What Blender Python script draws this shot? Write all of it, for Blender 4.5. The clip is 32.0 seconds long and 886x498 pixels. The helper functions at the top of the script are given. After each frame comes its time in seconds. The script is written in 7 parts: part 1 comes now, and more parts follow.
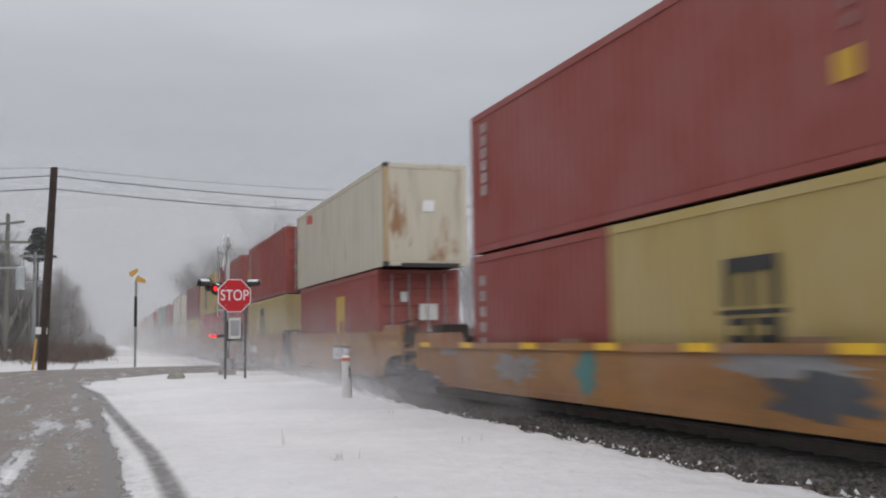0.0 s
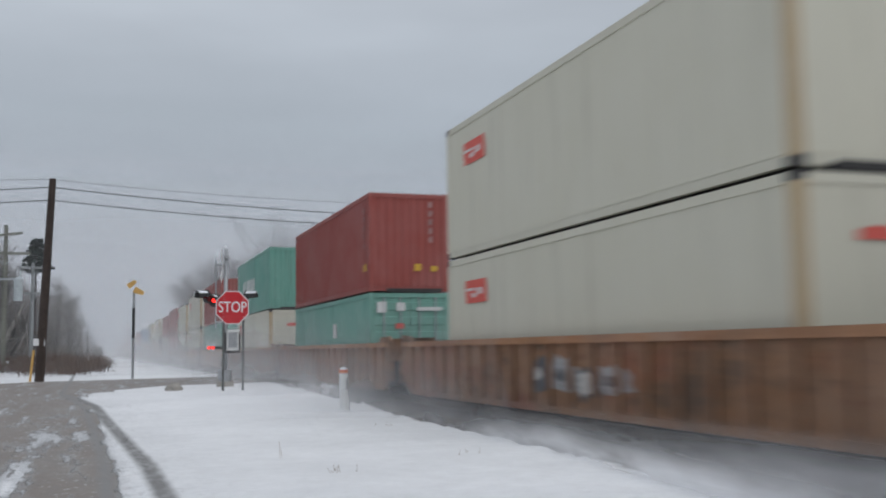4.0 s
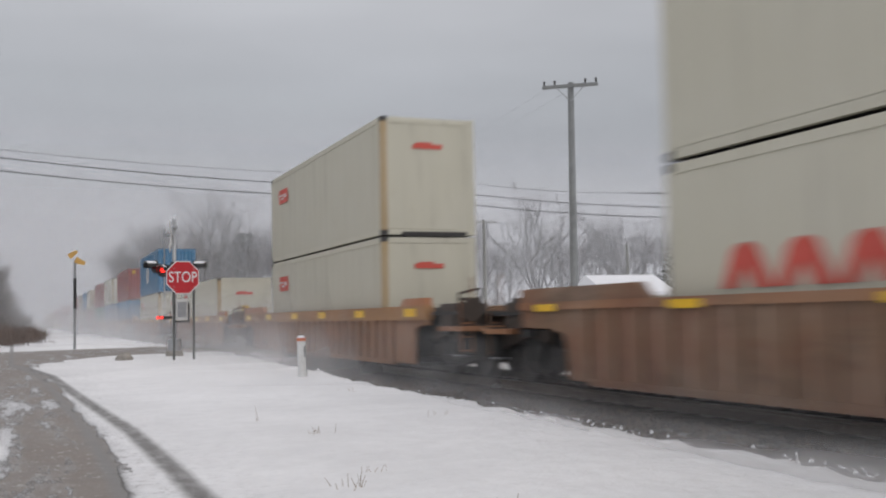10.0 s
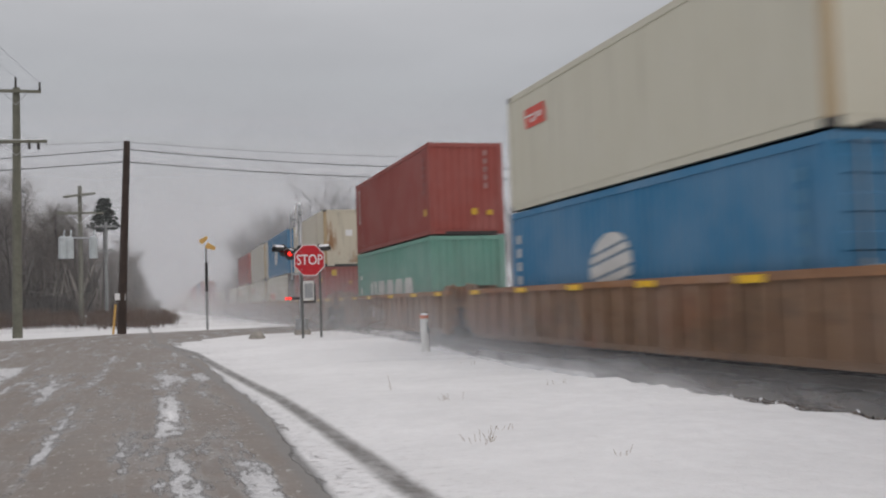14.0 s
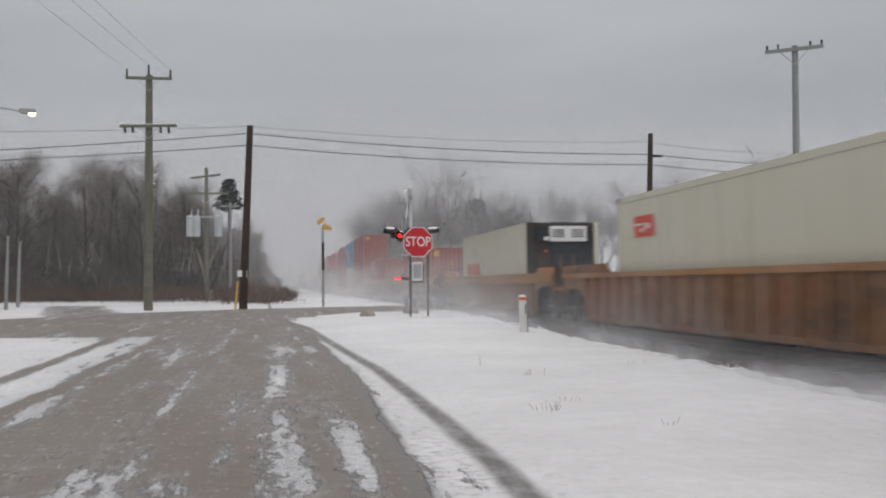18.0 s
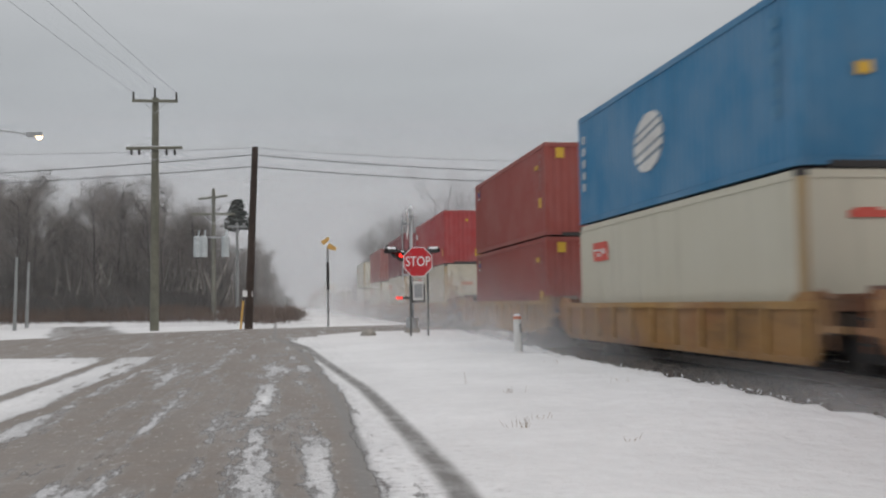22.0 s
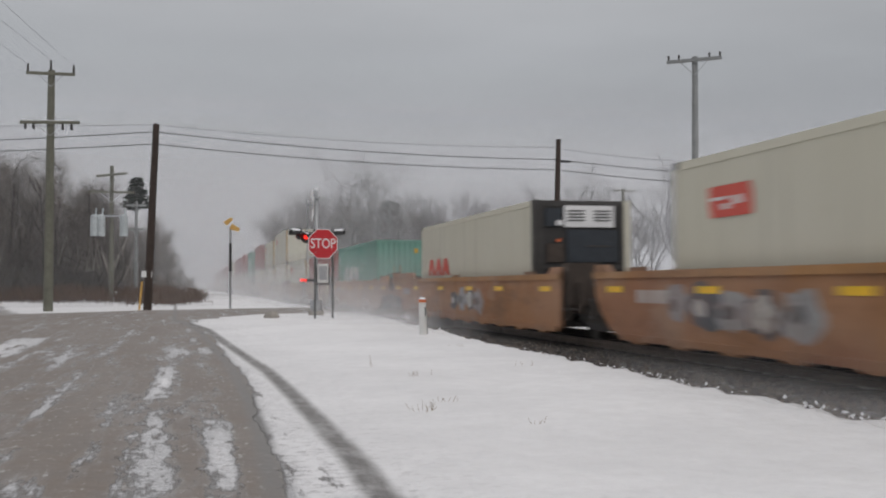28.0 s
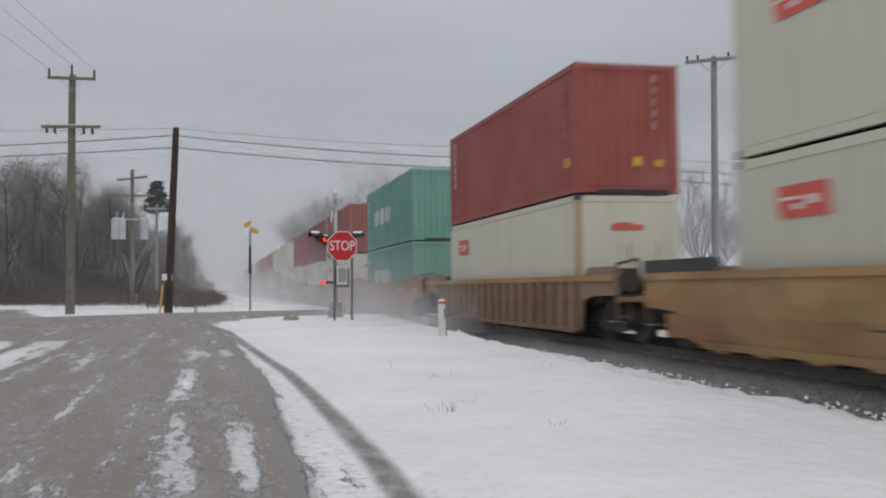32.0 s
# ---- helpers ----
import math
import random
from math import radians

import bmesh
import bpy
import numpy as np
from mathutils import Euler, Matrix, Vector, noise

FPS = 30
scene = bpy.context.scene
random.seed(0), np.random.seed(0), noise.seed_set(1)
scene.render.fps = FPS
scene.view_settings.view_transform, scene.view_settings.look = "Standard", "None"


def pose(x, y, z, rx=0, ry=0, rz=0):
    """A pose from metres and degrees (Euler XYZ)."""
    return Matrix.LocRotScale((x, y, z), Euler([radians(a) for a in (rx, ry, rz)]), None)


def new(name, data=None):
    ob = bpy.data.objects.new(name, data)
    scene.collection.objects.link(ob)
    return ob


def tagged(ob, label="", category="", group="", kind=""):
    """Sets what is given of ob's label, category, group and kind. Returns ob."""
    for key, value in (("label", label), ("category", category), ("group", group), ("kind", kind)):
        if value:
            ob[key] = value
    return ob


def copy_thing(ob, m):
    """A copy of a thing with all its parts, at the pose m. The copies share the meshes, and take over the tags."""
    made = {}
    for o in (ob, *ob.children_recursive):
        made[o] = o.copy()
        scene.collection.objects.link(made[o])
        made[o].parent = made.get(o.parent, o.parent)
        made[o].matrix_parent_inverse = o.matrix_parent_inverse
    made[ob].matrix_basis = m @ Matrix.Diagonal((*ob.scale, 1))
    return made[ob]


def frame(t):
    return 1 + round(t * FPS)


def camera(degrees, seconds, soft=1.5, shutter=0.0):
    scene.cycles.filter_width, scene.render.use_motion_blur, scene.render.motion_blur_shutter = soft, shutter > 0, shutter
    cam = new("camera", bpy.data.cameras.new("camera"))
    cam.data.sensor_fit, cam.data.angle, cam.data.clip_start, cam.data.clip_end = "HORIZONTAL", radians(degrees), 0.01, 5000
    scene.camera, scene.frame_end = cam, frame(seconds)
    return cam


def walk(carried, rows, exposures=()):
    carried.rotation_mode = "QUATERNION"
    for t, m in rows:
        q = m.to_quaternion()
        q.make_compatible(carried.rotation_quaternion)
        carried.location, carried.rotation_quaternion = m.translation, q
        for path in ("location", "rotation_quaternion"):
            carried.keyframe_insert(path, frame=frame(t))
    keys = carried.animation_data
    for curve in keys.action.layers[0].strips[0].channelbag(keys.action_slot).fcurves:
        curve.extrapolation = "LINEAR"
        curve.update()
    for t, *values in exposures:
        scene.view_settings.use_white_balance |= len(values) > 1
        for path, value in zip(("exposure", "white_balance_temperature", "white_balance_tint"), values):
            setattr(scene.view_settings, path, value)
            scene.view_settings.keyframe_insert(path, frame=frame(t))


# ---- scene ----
cam = camera(46.70, 32.0, soft=2.0, shutter=0.45)
PATH = [
    (0, pose(0.000, 0.000, 1.300, 94.662, 0.713, -18.377)),
    (0.5, pose(0.025, -0.008, 1.302, 94.837, 0.733, -18.361)),
    (1, pose(0.001, -0.013, 1.301, 94.932, 0.755, -18.399)),
    (1.5, pose(0.017, -0.024, 1.301, 94.928, 0.757, -18.538)),
    (2, pose(-0.010, -0.030, 1.304, 95.047, 0.676, -18.583)),
    (2.5, pose(0.006, -0.029, 1.307, 95.208, 0.526, -18.510)),
    (3, pose(-0.012, -0.034, 1.307, 95.352, 0.592, -18.509)),
    (3.5, pose(0.003, -0.035, 1.309, 95.291, 0.782, -18.441)),
    (4, pose(-0.003, -0.038, 1.310, 95.308, 0.654, -18.480)),
    (4.5, pose(-0.000, -0.031, 1.317, 95.310, 0.698, -18.317)),
    (6.5, pose(0.028, -0.049, 1.331, 95.249, 0.950, -18.169)),
    (7, pose(0.019, -0.056, 1.333, 95.042, 0.923, -17.832)),
    (7.5, pose(-0.150, -0.063, 1.320, 94.538, 0.942, -18.020)),
    (8, pose(-0.273, -0.134, 1.320, 94.000, 0.805, -18.925)),
    (8.5, pose(-0.345, -0.226, 1.308, 93.888, 0.550, -19.590)),
    (9, pose(-0.471, -0.260, 1.311, 93.506, 0.631, -20.580)),
    (9.5, pose(-0.559, -0.333, 1.313, 93.465, 1.081, -21.698)),
    (10, pose(-0.600, -0.447, 1.304, 93.508, 1.026, -22.168)),
    (10.5, pose(-0.704, -0.526, 1.298, 93.353, 1.152, -22.372)),
    (11, pose(-0.820, -0.573, 1.291, 93.201, 2.050, -24.161)),
    (11.5, pose(-0.821, -0.700, 1.282, 93.326, 2.437, -25.268)),
    (12, pose(-0.873, -0.814, 1.275, 92.741, 2.603, -25.395)),
    (12.5, pose(-0.970, -0.911, 1.267, 92.363, 3.148, -25.574)),
    (13, pose(-0.976, -1.047, 1.267, 92.572, 2.839, -24.440)),
    (13.5, pose(-0.945, -1.200, 1.268, 91.974, 2.016, -18.233)),
    (14, pose(-1.003, -1.320, 1.263, 92.542, 1.724, -15.854)),
    (14.5, pose(-1.060, -1.461, 1.261, 93.073, 2.020, -15.204)),
    (15, pose(-0.986, -1.616, 1.249, 93.443, 1.784, -14.410)),
    (15.5, pose(-0.970, -1.749, 1.257, 92.292, 1.446, -12.778)),
    (17.5, pose(-0.952, -2.251, 1.250, 91.219, 0.469, -10.111)),
    (18, pose(-0.867, -2.369, 1.251, 91.675, 0.583, -9.347)),
    (18.5, pose(-0.753, -2.480, 1.248, 91.187, 0.260, -7.738)),
    (19, pose(-0.794, -2.582, 1.242, 91.252, 0.668, -6.807)),
    (19.5, pose(-0.817, -2.677, 1.242, 91.019, 1.308, -6.786)),
    (20, pose(-0.721, -2.758, 1.242, 91.265, 1.267, -7.422)),
    (20.5, pose(-0.636, -2.751, 1.242, 91.096, 0.761, -7.591)),
    (21, pose(-0.617, -2.748, 1.244, 91.258, 1.064, -7.744)),
    (21.5, pose(-0.593, -2.713, 1.255, 91.453, 1.511, -8.619)),
    (22, pose(-0.528, -2.695, 1.264, 92.733, 0.834, -8.654)),
    (22.5, pose(-0.553, -2.677, 1.265, 93.977, 0.350, -8.921)),
    (23, pose(-0.552, -2.660, 1.260, 93.881, 0.120, -10.307)),
    (23.5, pose(-0.545, -2.645, 1.259, 93.646, -0.095, -11.688)),
    (24, pose(-0.555, -2.666, 1.258, 93.315, -0.240, -12.749)),
    (24.5, pose(-0.564, -2.631, 1.258, 93.154, -0.276, -13.375)),
    (25, pose(-0.546, -2.640, 1.256, 92.934, -0.182, -13.618)),
    (25.5, pose(-0.550, -2.635, 1.250, 92.783, -0.083, -13.690)),
    (27.5, pose(-0.549, -2.596, 1.252, 91.892, 0.135, -14.038)),
    (28, pose(-0.545, -2.607, 1.253, 91.766, 0.200, -13.999)),
    (28.5, pose(-0.547, -2.620, 1.252, 91.793, 0.299, -13.873)),
    (29, pose(-0.558, -2.635, 1.249, 91.917, 0.238, -13.709)),
    (29.5, pose(-0.551, -2.621, 1.252, 92.011, 0.239, -13.649)),
    (30, pose(-0.538, -2.610, 1.254, 92.049, 0.244, -13.505)),
    (30.5, pose(-0.547, -2.612, 1.253, 92.000, 0.280, -13.450)),
    (31, pose(-0.549, -2.628, 1.251, 91.871, 0.352, -13.351)),
    (31.5, pose(-0.543, -2.621, 1.252, 91.829, 0.434, -13.147)),
    (32, pose(-0.559, -2.631, 1.252, 91.867, 0.426, -12.953)),
]
EXPOSURES = [
    (0, 0.16, 6450, 12), (1, 0.18, 6500, 13), (2, 0.32, 5850, 4), (3, 0.22, 5450, 6), (4, 0.05, 6050, 9), (6.5, 0.12, 6600, 14), (7, 0.22, 6700, 15), (8, 0.18, 6450, 13), (9, 0.18, 6500, 13), (10, 0.10, 6500, 13), (12, 0.12, 6550, 13), (13, 0.14, 6500, 14),
    (14, 0.06, 6650, 13), (15, 0.11, 6650, 14), (18, 0.04, 6600, 11), (19, -0.02, 6600, 11), (20, -0.01, 6600, 11), (21, 0.04, 6600, 11), (22, 0.10, 6600, 10), (23, 0.14, 6700, 14), (24, 0.07, 6550, 10), (25, 0.05, 6500, 12), (28, -0.06, 6600, 12), (29, -0.06, 6650, 12), (30, 0.0, 6700, 12), (31, 0.0, 6500, 9), (32, 0.06, 6350, 10)]
walk(cam, PATH, EXPOSURES)

scene.cycles.transparent_max_bounces = 40

# ---- world and light: an overcast winter sky, brighter overhead ----
SUN_EL, SUN_ROT = radians(38), radians(150)
world = bpy.data.worlds.new("overcast_sky")
scene.world = world
world.use_nodes = True
wn, wl = world.node_tree.nodes, world.node_tree.links
wn.clear()
w_out, w_bg = wn.new("ShaderNodeOutputWorld"), wn.new("ShaderNodeBackground")
w_sky = wn.new("ShaderNodeTexSky")
w_sky.sky_type, w_sky.sun_disc = "NISHITA", False
w_sky.sun_elevation, w_sky.sun_rotation = SUN_EL, SUN_ROT
w_sky.air_density, w_sky.dust_density = 1.0, 6.0
w_co, w_sep = wn.new("ShaderNodeTexCoord"), wn.new("ShaderNodeSeparateXYZ")
w_ramp = wn.new("ShaderNodeValToRGB")
w_ramp.color_ramp.elements[0].position, w_ramp.color_ramp.elements[0].color = 0.0, (0.42, 0.45, 0.49, 1)
w_ramp.color_ramp.elements[1].position, w_ramp.color_ramp.elements[1].color = 1.0, (0.86, 0.86, 0.88, 1)
for pos, col in ((0.03, (0.422, 0.456, 0.498)), (0.09, (0.357, 0.381, 0.410)), (0.22, (0.414, 0.438, 0.462)), (0.5, (0.68, 0.69, 0.71))):
    e = w_ramp.color_ramp.elements.new(pos)
    e.color = (*col, 1)
w_map, w_noise = wn.new("ShaderNodeMapping"), wn.new("ShaderNodeTexNoise")
w_map.inputs["Scale"].default_value = (1.6, 1.6, 7.0)
w_noise.inputs["Scale"].default_value, w_noise.inputs["Detail"].default_value = 1.3, 4.0
w_mr = wn.new("ShaderNodeMapRange")
w_mr.inputs["From Min"].default_value, w_mr.inputs["From Max"].default_value = 0.3, 0.7
w_mr.inputs["To Min"].default_value, w_mr.inputs["To Max"].default_value = 0.90, 1.10
w_mul = wn.new("ShaderNodeVectorMath")
w_mul.operation = "SCALE"
w_mix = wn.new("ShaderNodeMixRGB")
w_mix.inputs["Fac"].default_value = 0.94
w_scale = wn.new("ShaderNodeVectorMath")
w_scale.operation = "SCALE"
w_scale.inputs["Scale"].default_value = 0.06
wl.new(w_co.outputs["Generated"], w_sep.inputs[0])
wl.new(w_sep.outputs["Z"], w_ramp.inputs[0])
wl.new(w_co.outputs["Generated"], w_map.inputs[0])
wl.new(w_map.outputs[0], w_noise.inputs["Vector"])
wl.new(w_noise.outputs["Fac"], w_mr.inputs["Value"])
wl.new(w_ramp.outputs[0], w_mul.inputs[0])
wl.new(w_mr.outputs[0], w_mul.inputs["Scale"])
wl.new(w_sky.outputs[0], w_scale.inputs[0])
wl.new(w_scale.outputs[0], w_mix.inputs[1])
wl.new(w_mul.outputs[0], w_mix.inputs[2])
wl.new(w_mix.outputs[0], w_bg.inputs["Color"])
wl.new(w_bg.outputs[0], w_out.inputs[0])

sun_data = bpy.data.lights.new("sun", "SUN")
sun_data.energy, sun_data.angle, sun_data.color = 0.5, radians(25), (1.0, 0.97, 0.93)
sun = new("sun", sun_data)
sun.rotation_euler = (radians(52), 0, radians(30))


# ---- materials ----
def nodes_of(name):
    m = bpy.data.materials.new(name)
    m.use_nodes = True
    nt = m.node_tree
    return m, nt, nt.nodes["Principled BSDF"]


def add(nt, kind, **inputs):
    n = nt.nodes.new(kind)
    for k, v in inputs.items():
        n.inputs[k.replace("_", " ")].default_value = v
    return n


def noise_fac(nt, coord, scale, detail=4.0, lo=0.35, hi=0.65, stretch=None, rough=0.6):
    """A noise between 0 and 1, cut at lo and hi."""
    if stretch:
        mp = add(nt, "ShaderNodeMapping", Scale=stretch)
        nt.links.new(coord, mp.inputs[0])
        coord = mp.outputs[0]
    n = add(nt, "ShaderNodeTexNoise", Scale=scale, Detail=detail, Roughness=rough)
    nt.links.new(coord, n.inputs["Vector"])
    r = add(nt, "ShaderNodeMapRange", From_Min=lo, From_Max=hi)
    r.interpolation_type = "SMOOTHSTEP"
    nt.links.new(n.outputs["Fac"], r.inputs["Value"])
    return r.outputs[0]


def mix(nt, fac, a, b):
    n = nt.nodes.new("ShaderNodeMixRGB")
    for i, v in enumerate((fac, a, b)):
        if isinstance(v, (int, float)):
            n.inputs[i].default_value = v
        elif isinstance(v, tuple):
            n.inputs[i].default_value = (*v, 1)
        else:
            nt.links.new(v, n.inputs[i])
    return n.outputs[0]


def calc(nt, op, a, b=0.0):
    n = nt.nodes.new("ShaderNodeMath")
    n.operation = op
    for i, v in enumerate((a, b)):
        if isinstance(v, (int, float)):
            n.inputs[i].default_value = v
        else:
            nt.links.new(v, n.inputs[i])
    return n.outputs[0]


def bump(nt, bsdf, height, strength=0.3, distance=0.02):
    b = add(nt, "ShaderNodeBump", Strength=strength, Distance=distance)
    nt.links.new(height, b.inputs["Height"])
    nt.links.new(b.outputs[0], bsdf.inputs["Normal"])


def painted(name, col, rust=0.15, dirt=0.35, rough=0.55, rust_col=(0.16, 0.055, 0.02), dirt_col=(0.10, 0.085, 0.07), fade=0.12, grime=0.0, worn=0.0):
    """Weathered paint on steel: faded patches, streaks of dirt and rust that run down."""
    m, nt, p = nodes_of(name)
    co = nt.nodes.new("ShaderNodeTexCoord").outputs["Object"]
    info = nt.nodes.new("ShaderNodeObjectInfo")
    big = noise_fac(nt, co, 0.5, 3, 0.3, 0.7)
    light = tuple(min(1, c + fade * (0.5 - c) + 0.02) for c in col)
    base = mix(nt, big, col, light)
    shade = add(nt, "ShaderNodeHueSaturation")
    mr = add(nt, "ShaderNodeMapRange", To_Min=0.95, To_Max=1.04)
    nt.links.new(info.outputs["Random"], mr.inputs["Value"])
    nt.links.new(mr.outputs[0], shade.inputs["Value"])
    nt.links.new(base, shade.inputs["Color"])
    base = shade.outputs[0]
    streak = noise_fac(nt, co, 2.2, 5, 0.52, 0.8, (1.6, 1.6, 0.12))
    base = mix(nt, calc(nt, "MULTIPLY", streak, dirt), base, dirt_col)
    spots = noise_fac(nt, co, 1.7, 8, 0.62, 0.72, (1.0, 1.0, 0.5), 0.7)
    base = mix(nt, calc(nt, "MULTIPLY", spots, rust), base, rust_col)
    blotch = noise_fac(nt, co, 0.8, 6, 0.52, 0.66, (1.2, 1.2, 0.45), 0.65)
    base = mix(nt, calc(nt, "MULTIPLY", blotch, max(0.0, rust - 0.3) * 1.3), base, rust_col)
    if grime:
        smear = noise_fac(nt, co, 0.9, 7, 0.44, 0.68, (1.0, 0.45, 1.7), 0.7)
        base = mix(nt, calc(nt, "MULTIPLY", smear, min(0.8, grime * 1.15)), base, (0.060, 0.043, 0.032))
        ruddy = noise_fac(nt, co, 0.55, 5, 0.45, 0.62, (1.0, 0.7, 1.3), 0.6)
        base = mix(nt, calc(nt, "MULTIPLY", ruddy, grime), base, (0.235, 0.078, 0.038))
        flakes = noise_fac(nt, co, 3.5, 7, 0.56, 0.66, (1.0, 0.7, 1.2), 0.7)
        base = mix(nt, calc(nt, "MULTIPLY", flakes, grime * 0.8), base, (0.16, 0.062, 0.028))
    if worn:
        bare = noise_fac(nt, co, 0.75, 6, 0.52, 0.68, (1.0, 0.6, 1.1), 0.62)
        base = mix(nt, calc(nt, "MULTIPLY", bare, worn), base, (0.40, 0.275, 0.20))
    nt.links.new(base, p.inputs["Base Color"])
    rg = mix(nt, spots, (rough,) * 3, (0.85,) * 3)
    nt.links.new(rg, p.inputs["Roughness"])
    bump(nt, p, noise_fac(nt, co, 14, 4, 0.2, 0.8), 0.12, 0.01)
    return m


def simple(name, col, rough=0.6, metal=0.0, vary=0.25, scale=6.0, rel=0.2):
    m, nt, p = nodes_of(name)
    co = nt.nodes.new("ShaderNodeTexCoord").outputs["Object"]
    f = noise_fac(nt, co, scale, 6, 0.3, 0.7)
    f2 = noise_fac(nt, co, scale * 0.17, 3, 0.3, 0.7)
    a = tuple(c * (1 - vary) for c in col)
    b = tuple(min(1, c * (1 + vary)) for c in col)
    base = mix(nt, calc(nt, "ADD", calc(nt, "MULTIPLY", f, 0.5), calc(nt, "MULTIPLY", f2, 0.5)), a, b)
    nt.links.new(base, p.inputs["Base Color"])
    p.inputs["Roughness"].default_value, p.inputs["Metallic"].default_value = rough, metal
    bump(nt, p, f, rel, 0.02)
    return m


def loose(name, dark, pale):
    """Broken stones, each of its own tone."""
    m, nt, p = nodes_of(name)
    geo = nt.nodes.new("ShaderNodeNewGeometry")
    nt.links.new(mix(nt, geo.outputs["Random Per Island"], dark, pale), p.inputs["Base Color"])
    p.inputs["Roughness"].default_value = 0.9
    return m


def glowing(name, col, strength):
    m, nt, p = nodes_of(name)
    p.inputs["Base Color"].default_value = (*col, 1)
    p.inputs["Emission Color"].default_value = (*col, 1)
    p.inputs["Emission Strength"].default_value = strength
    return m


M_RED = painted("oxide_red_paint", (0.265, 0.048, 0.035), 0.08, 0.14, fade=0.045)
M_MAROON = painted("maroon_paint", (0.205, 0.040, 0.046), 0.06, 0.12, fade=0.07)
M_FRESH = painted("fresh_red_paint", (0.285, 0.036, 0.034), 0.06, 0.12, fade=0.06)
M_BRIGHT = painted("bright_red_paint", (0.36, 0.030, 0.032), 0.06, 0.2)
M_WHITE = painted("off_white_paint", (0.555, 0.533, 0.430), 0.10, 0.22, rust_col=(0.30, 0.19, 0.09), fade=0.06)
M_RUSTY = painted("rusty_white_paint", (0.55, 0.505, 0.40), 0.42, 0.35, rust_col=(0.27, 0.13, 0.05), fade=0.06)
M_RUSTEND = painted("rust_eaten_white_paint", (0.55, 0.505, 0.40), 1.0, 0.4, rust_col=(0.27, 0.13, 0.05), fade=0.06)
M_TAN = painted("tan_paint", (0.42, 0.39, 0.31), 0.12, 0.3)
M_YELLOW = painted("mustard_paint", (0.42, 0.31, 0.095), 0.06, 0.25)
M_GREEN = painted("sea_green_paint", (0.125, 0.31, 0.245), 0.08, 0.3)
M_BLUE = painted("strong_blue_paint", (0.014, 0.160, 0.320), 0.06, 0.25)
M_CAR = painted("rust_orange_car_paint", (0.345, 0.158, 0.060), 0.45, 0.4, 0.7, grime=0.36, rust_col=(0.10, 0.045, 0.025), worn=0.5)
M_CAR2 = painted("yellow_orange_car_paint", (0.365, 0.172, 0.047), 0.4, 0.4, 0.65, grime=0.3, rust_col=(0.11, 0.05, 0.025), worn=0.4)
M_CAR3 = painted("brown_car_paint", (0.245, 0.140, 0.075), 0.5, 0.5, 0.75, grime=0.4, rust_col=(0.08, 0.04, 0.025))
M_STEEL = simple("dark_grimy_steel", (0.050, 0.047, 0.045), 0.75)
M_UNDER = simple("black_underframe", (0.042, 0.040, 0.039), 0.85)
M_GRIME = simple("brown_black_grime", (0.062, 0.047, 0.038), 0.8)
M_WHEEL = simple("worn_wheel_steel", (0.09, 0.085, 0.08), 0.5, 0.6)
M_RAIL = simple("rail_steel", (0.16, 0.13, 0.11), 0.4, 0.8)
M_LOGO_RED = simple("red_marking", (0.58, 0.090, 0.065), 0.6, 0, 0.15, 3)
M_LOGO_WHITE = simple("white_marking", (0.62, 0.62, 0.60), 0.6, 0, 0.15, 3)
M_FADED = simple("faded_lettering", (0.30, 0.165, 0.155), 0.7, 0, 0.3, 3)
M_FAINT = simple("worn_off_lettering", (0.285, 0.098, 0.085), 0.7, 0, 0.5, 5)
M_WORNRED = simple("worn_red_marking", (0.56, 0.27, 0.20), 0.7, 0, 0.35, 6)
M_WORNYELLOW = simple("worn_yellow_edge", (0.34, 0.20, 0.08), 0.7, 0, 0.3, 5)
M_DIMWHITE = simple("dull_white_lettering", (0.47, 0.42, 0.40), 0.7, 0, 0.35, 5)
M_PALEBLUE = simple("pale_blue_marking", (0.16, 0.42, 0.60), 0.6, 0, 0.15, 3)
M_WORNWHITE = painted("worn_white_lettering", (0.56, 0.58, 0.55), 0.75, 0.3, rust_col=(0.088, 0.27, 0.2), fade=0.05)
M_DIMBLUE = simple("dull_blue_lettering", (0.10, 0.25, 0.38), 0.6, 0, 0.2, 3)
M_LOGO_BLACK = simple("black_marking", (0.03, 0.03, 0.03), 0.6, 0, 0.2, 3)
M_LOGO_YELLOW = simple("yellow_marking", (0.58, 0.35, 0.03), 0.5, 0, 0.12, 3)
M_LOGO_BLUE = simple("blue_marking", (0.03, 0.06, 0.22), 0.5, 0, 0.12, 3)
M_GRAF = [painted("graffiti_" + n, c, 0.6, 0.4, 0.7, rust_col=(0.29, 0.135, 0.05), fade=0.1, grime=0.25) for n, c in (("grey", (0.33, 0.33, 0.33)), ("teal", (0.09, 0.24, 0.23)), ("slate", (0.085, 0.09, 0.10)), ("white", (0.50, 0.48, 0.45)))]
M_STRIPE = simple("yellow_reflector", (0.85, 0.52, 0.02), 0.35, 0, 0.1, 2, 0.05)
M_DULLSTRIPE = simple("faded_reflector", (0.48, 0.27, 0.06), 0.6, 0, 0.2, 2, 0.05)
M_WOOD_DARK = simple("creosoted_pole_wood", (0.050, 0.036, 0.030), 0.85, 0, 0.3, 9)
M_WOOD_GREY = simple("weathered_pole_wood", (0.145, 0.145, 0.115), 0.85, 0, 0.25, 9)
M_GREYWOOD2 = simple("pale_grey_pole_wood", (0.24, 0.25, 0.25), 0.8, 0, 0.2, 9)
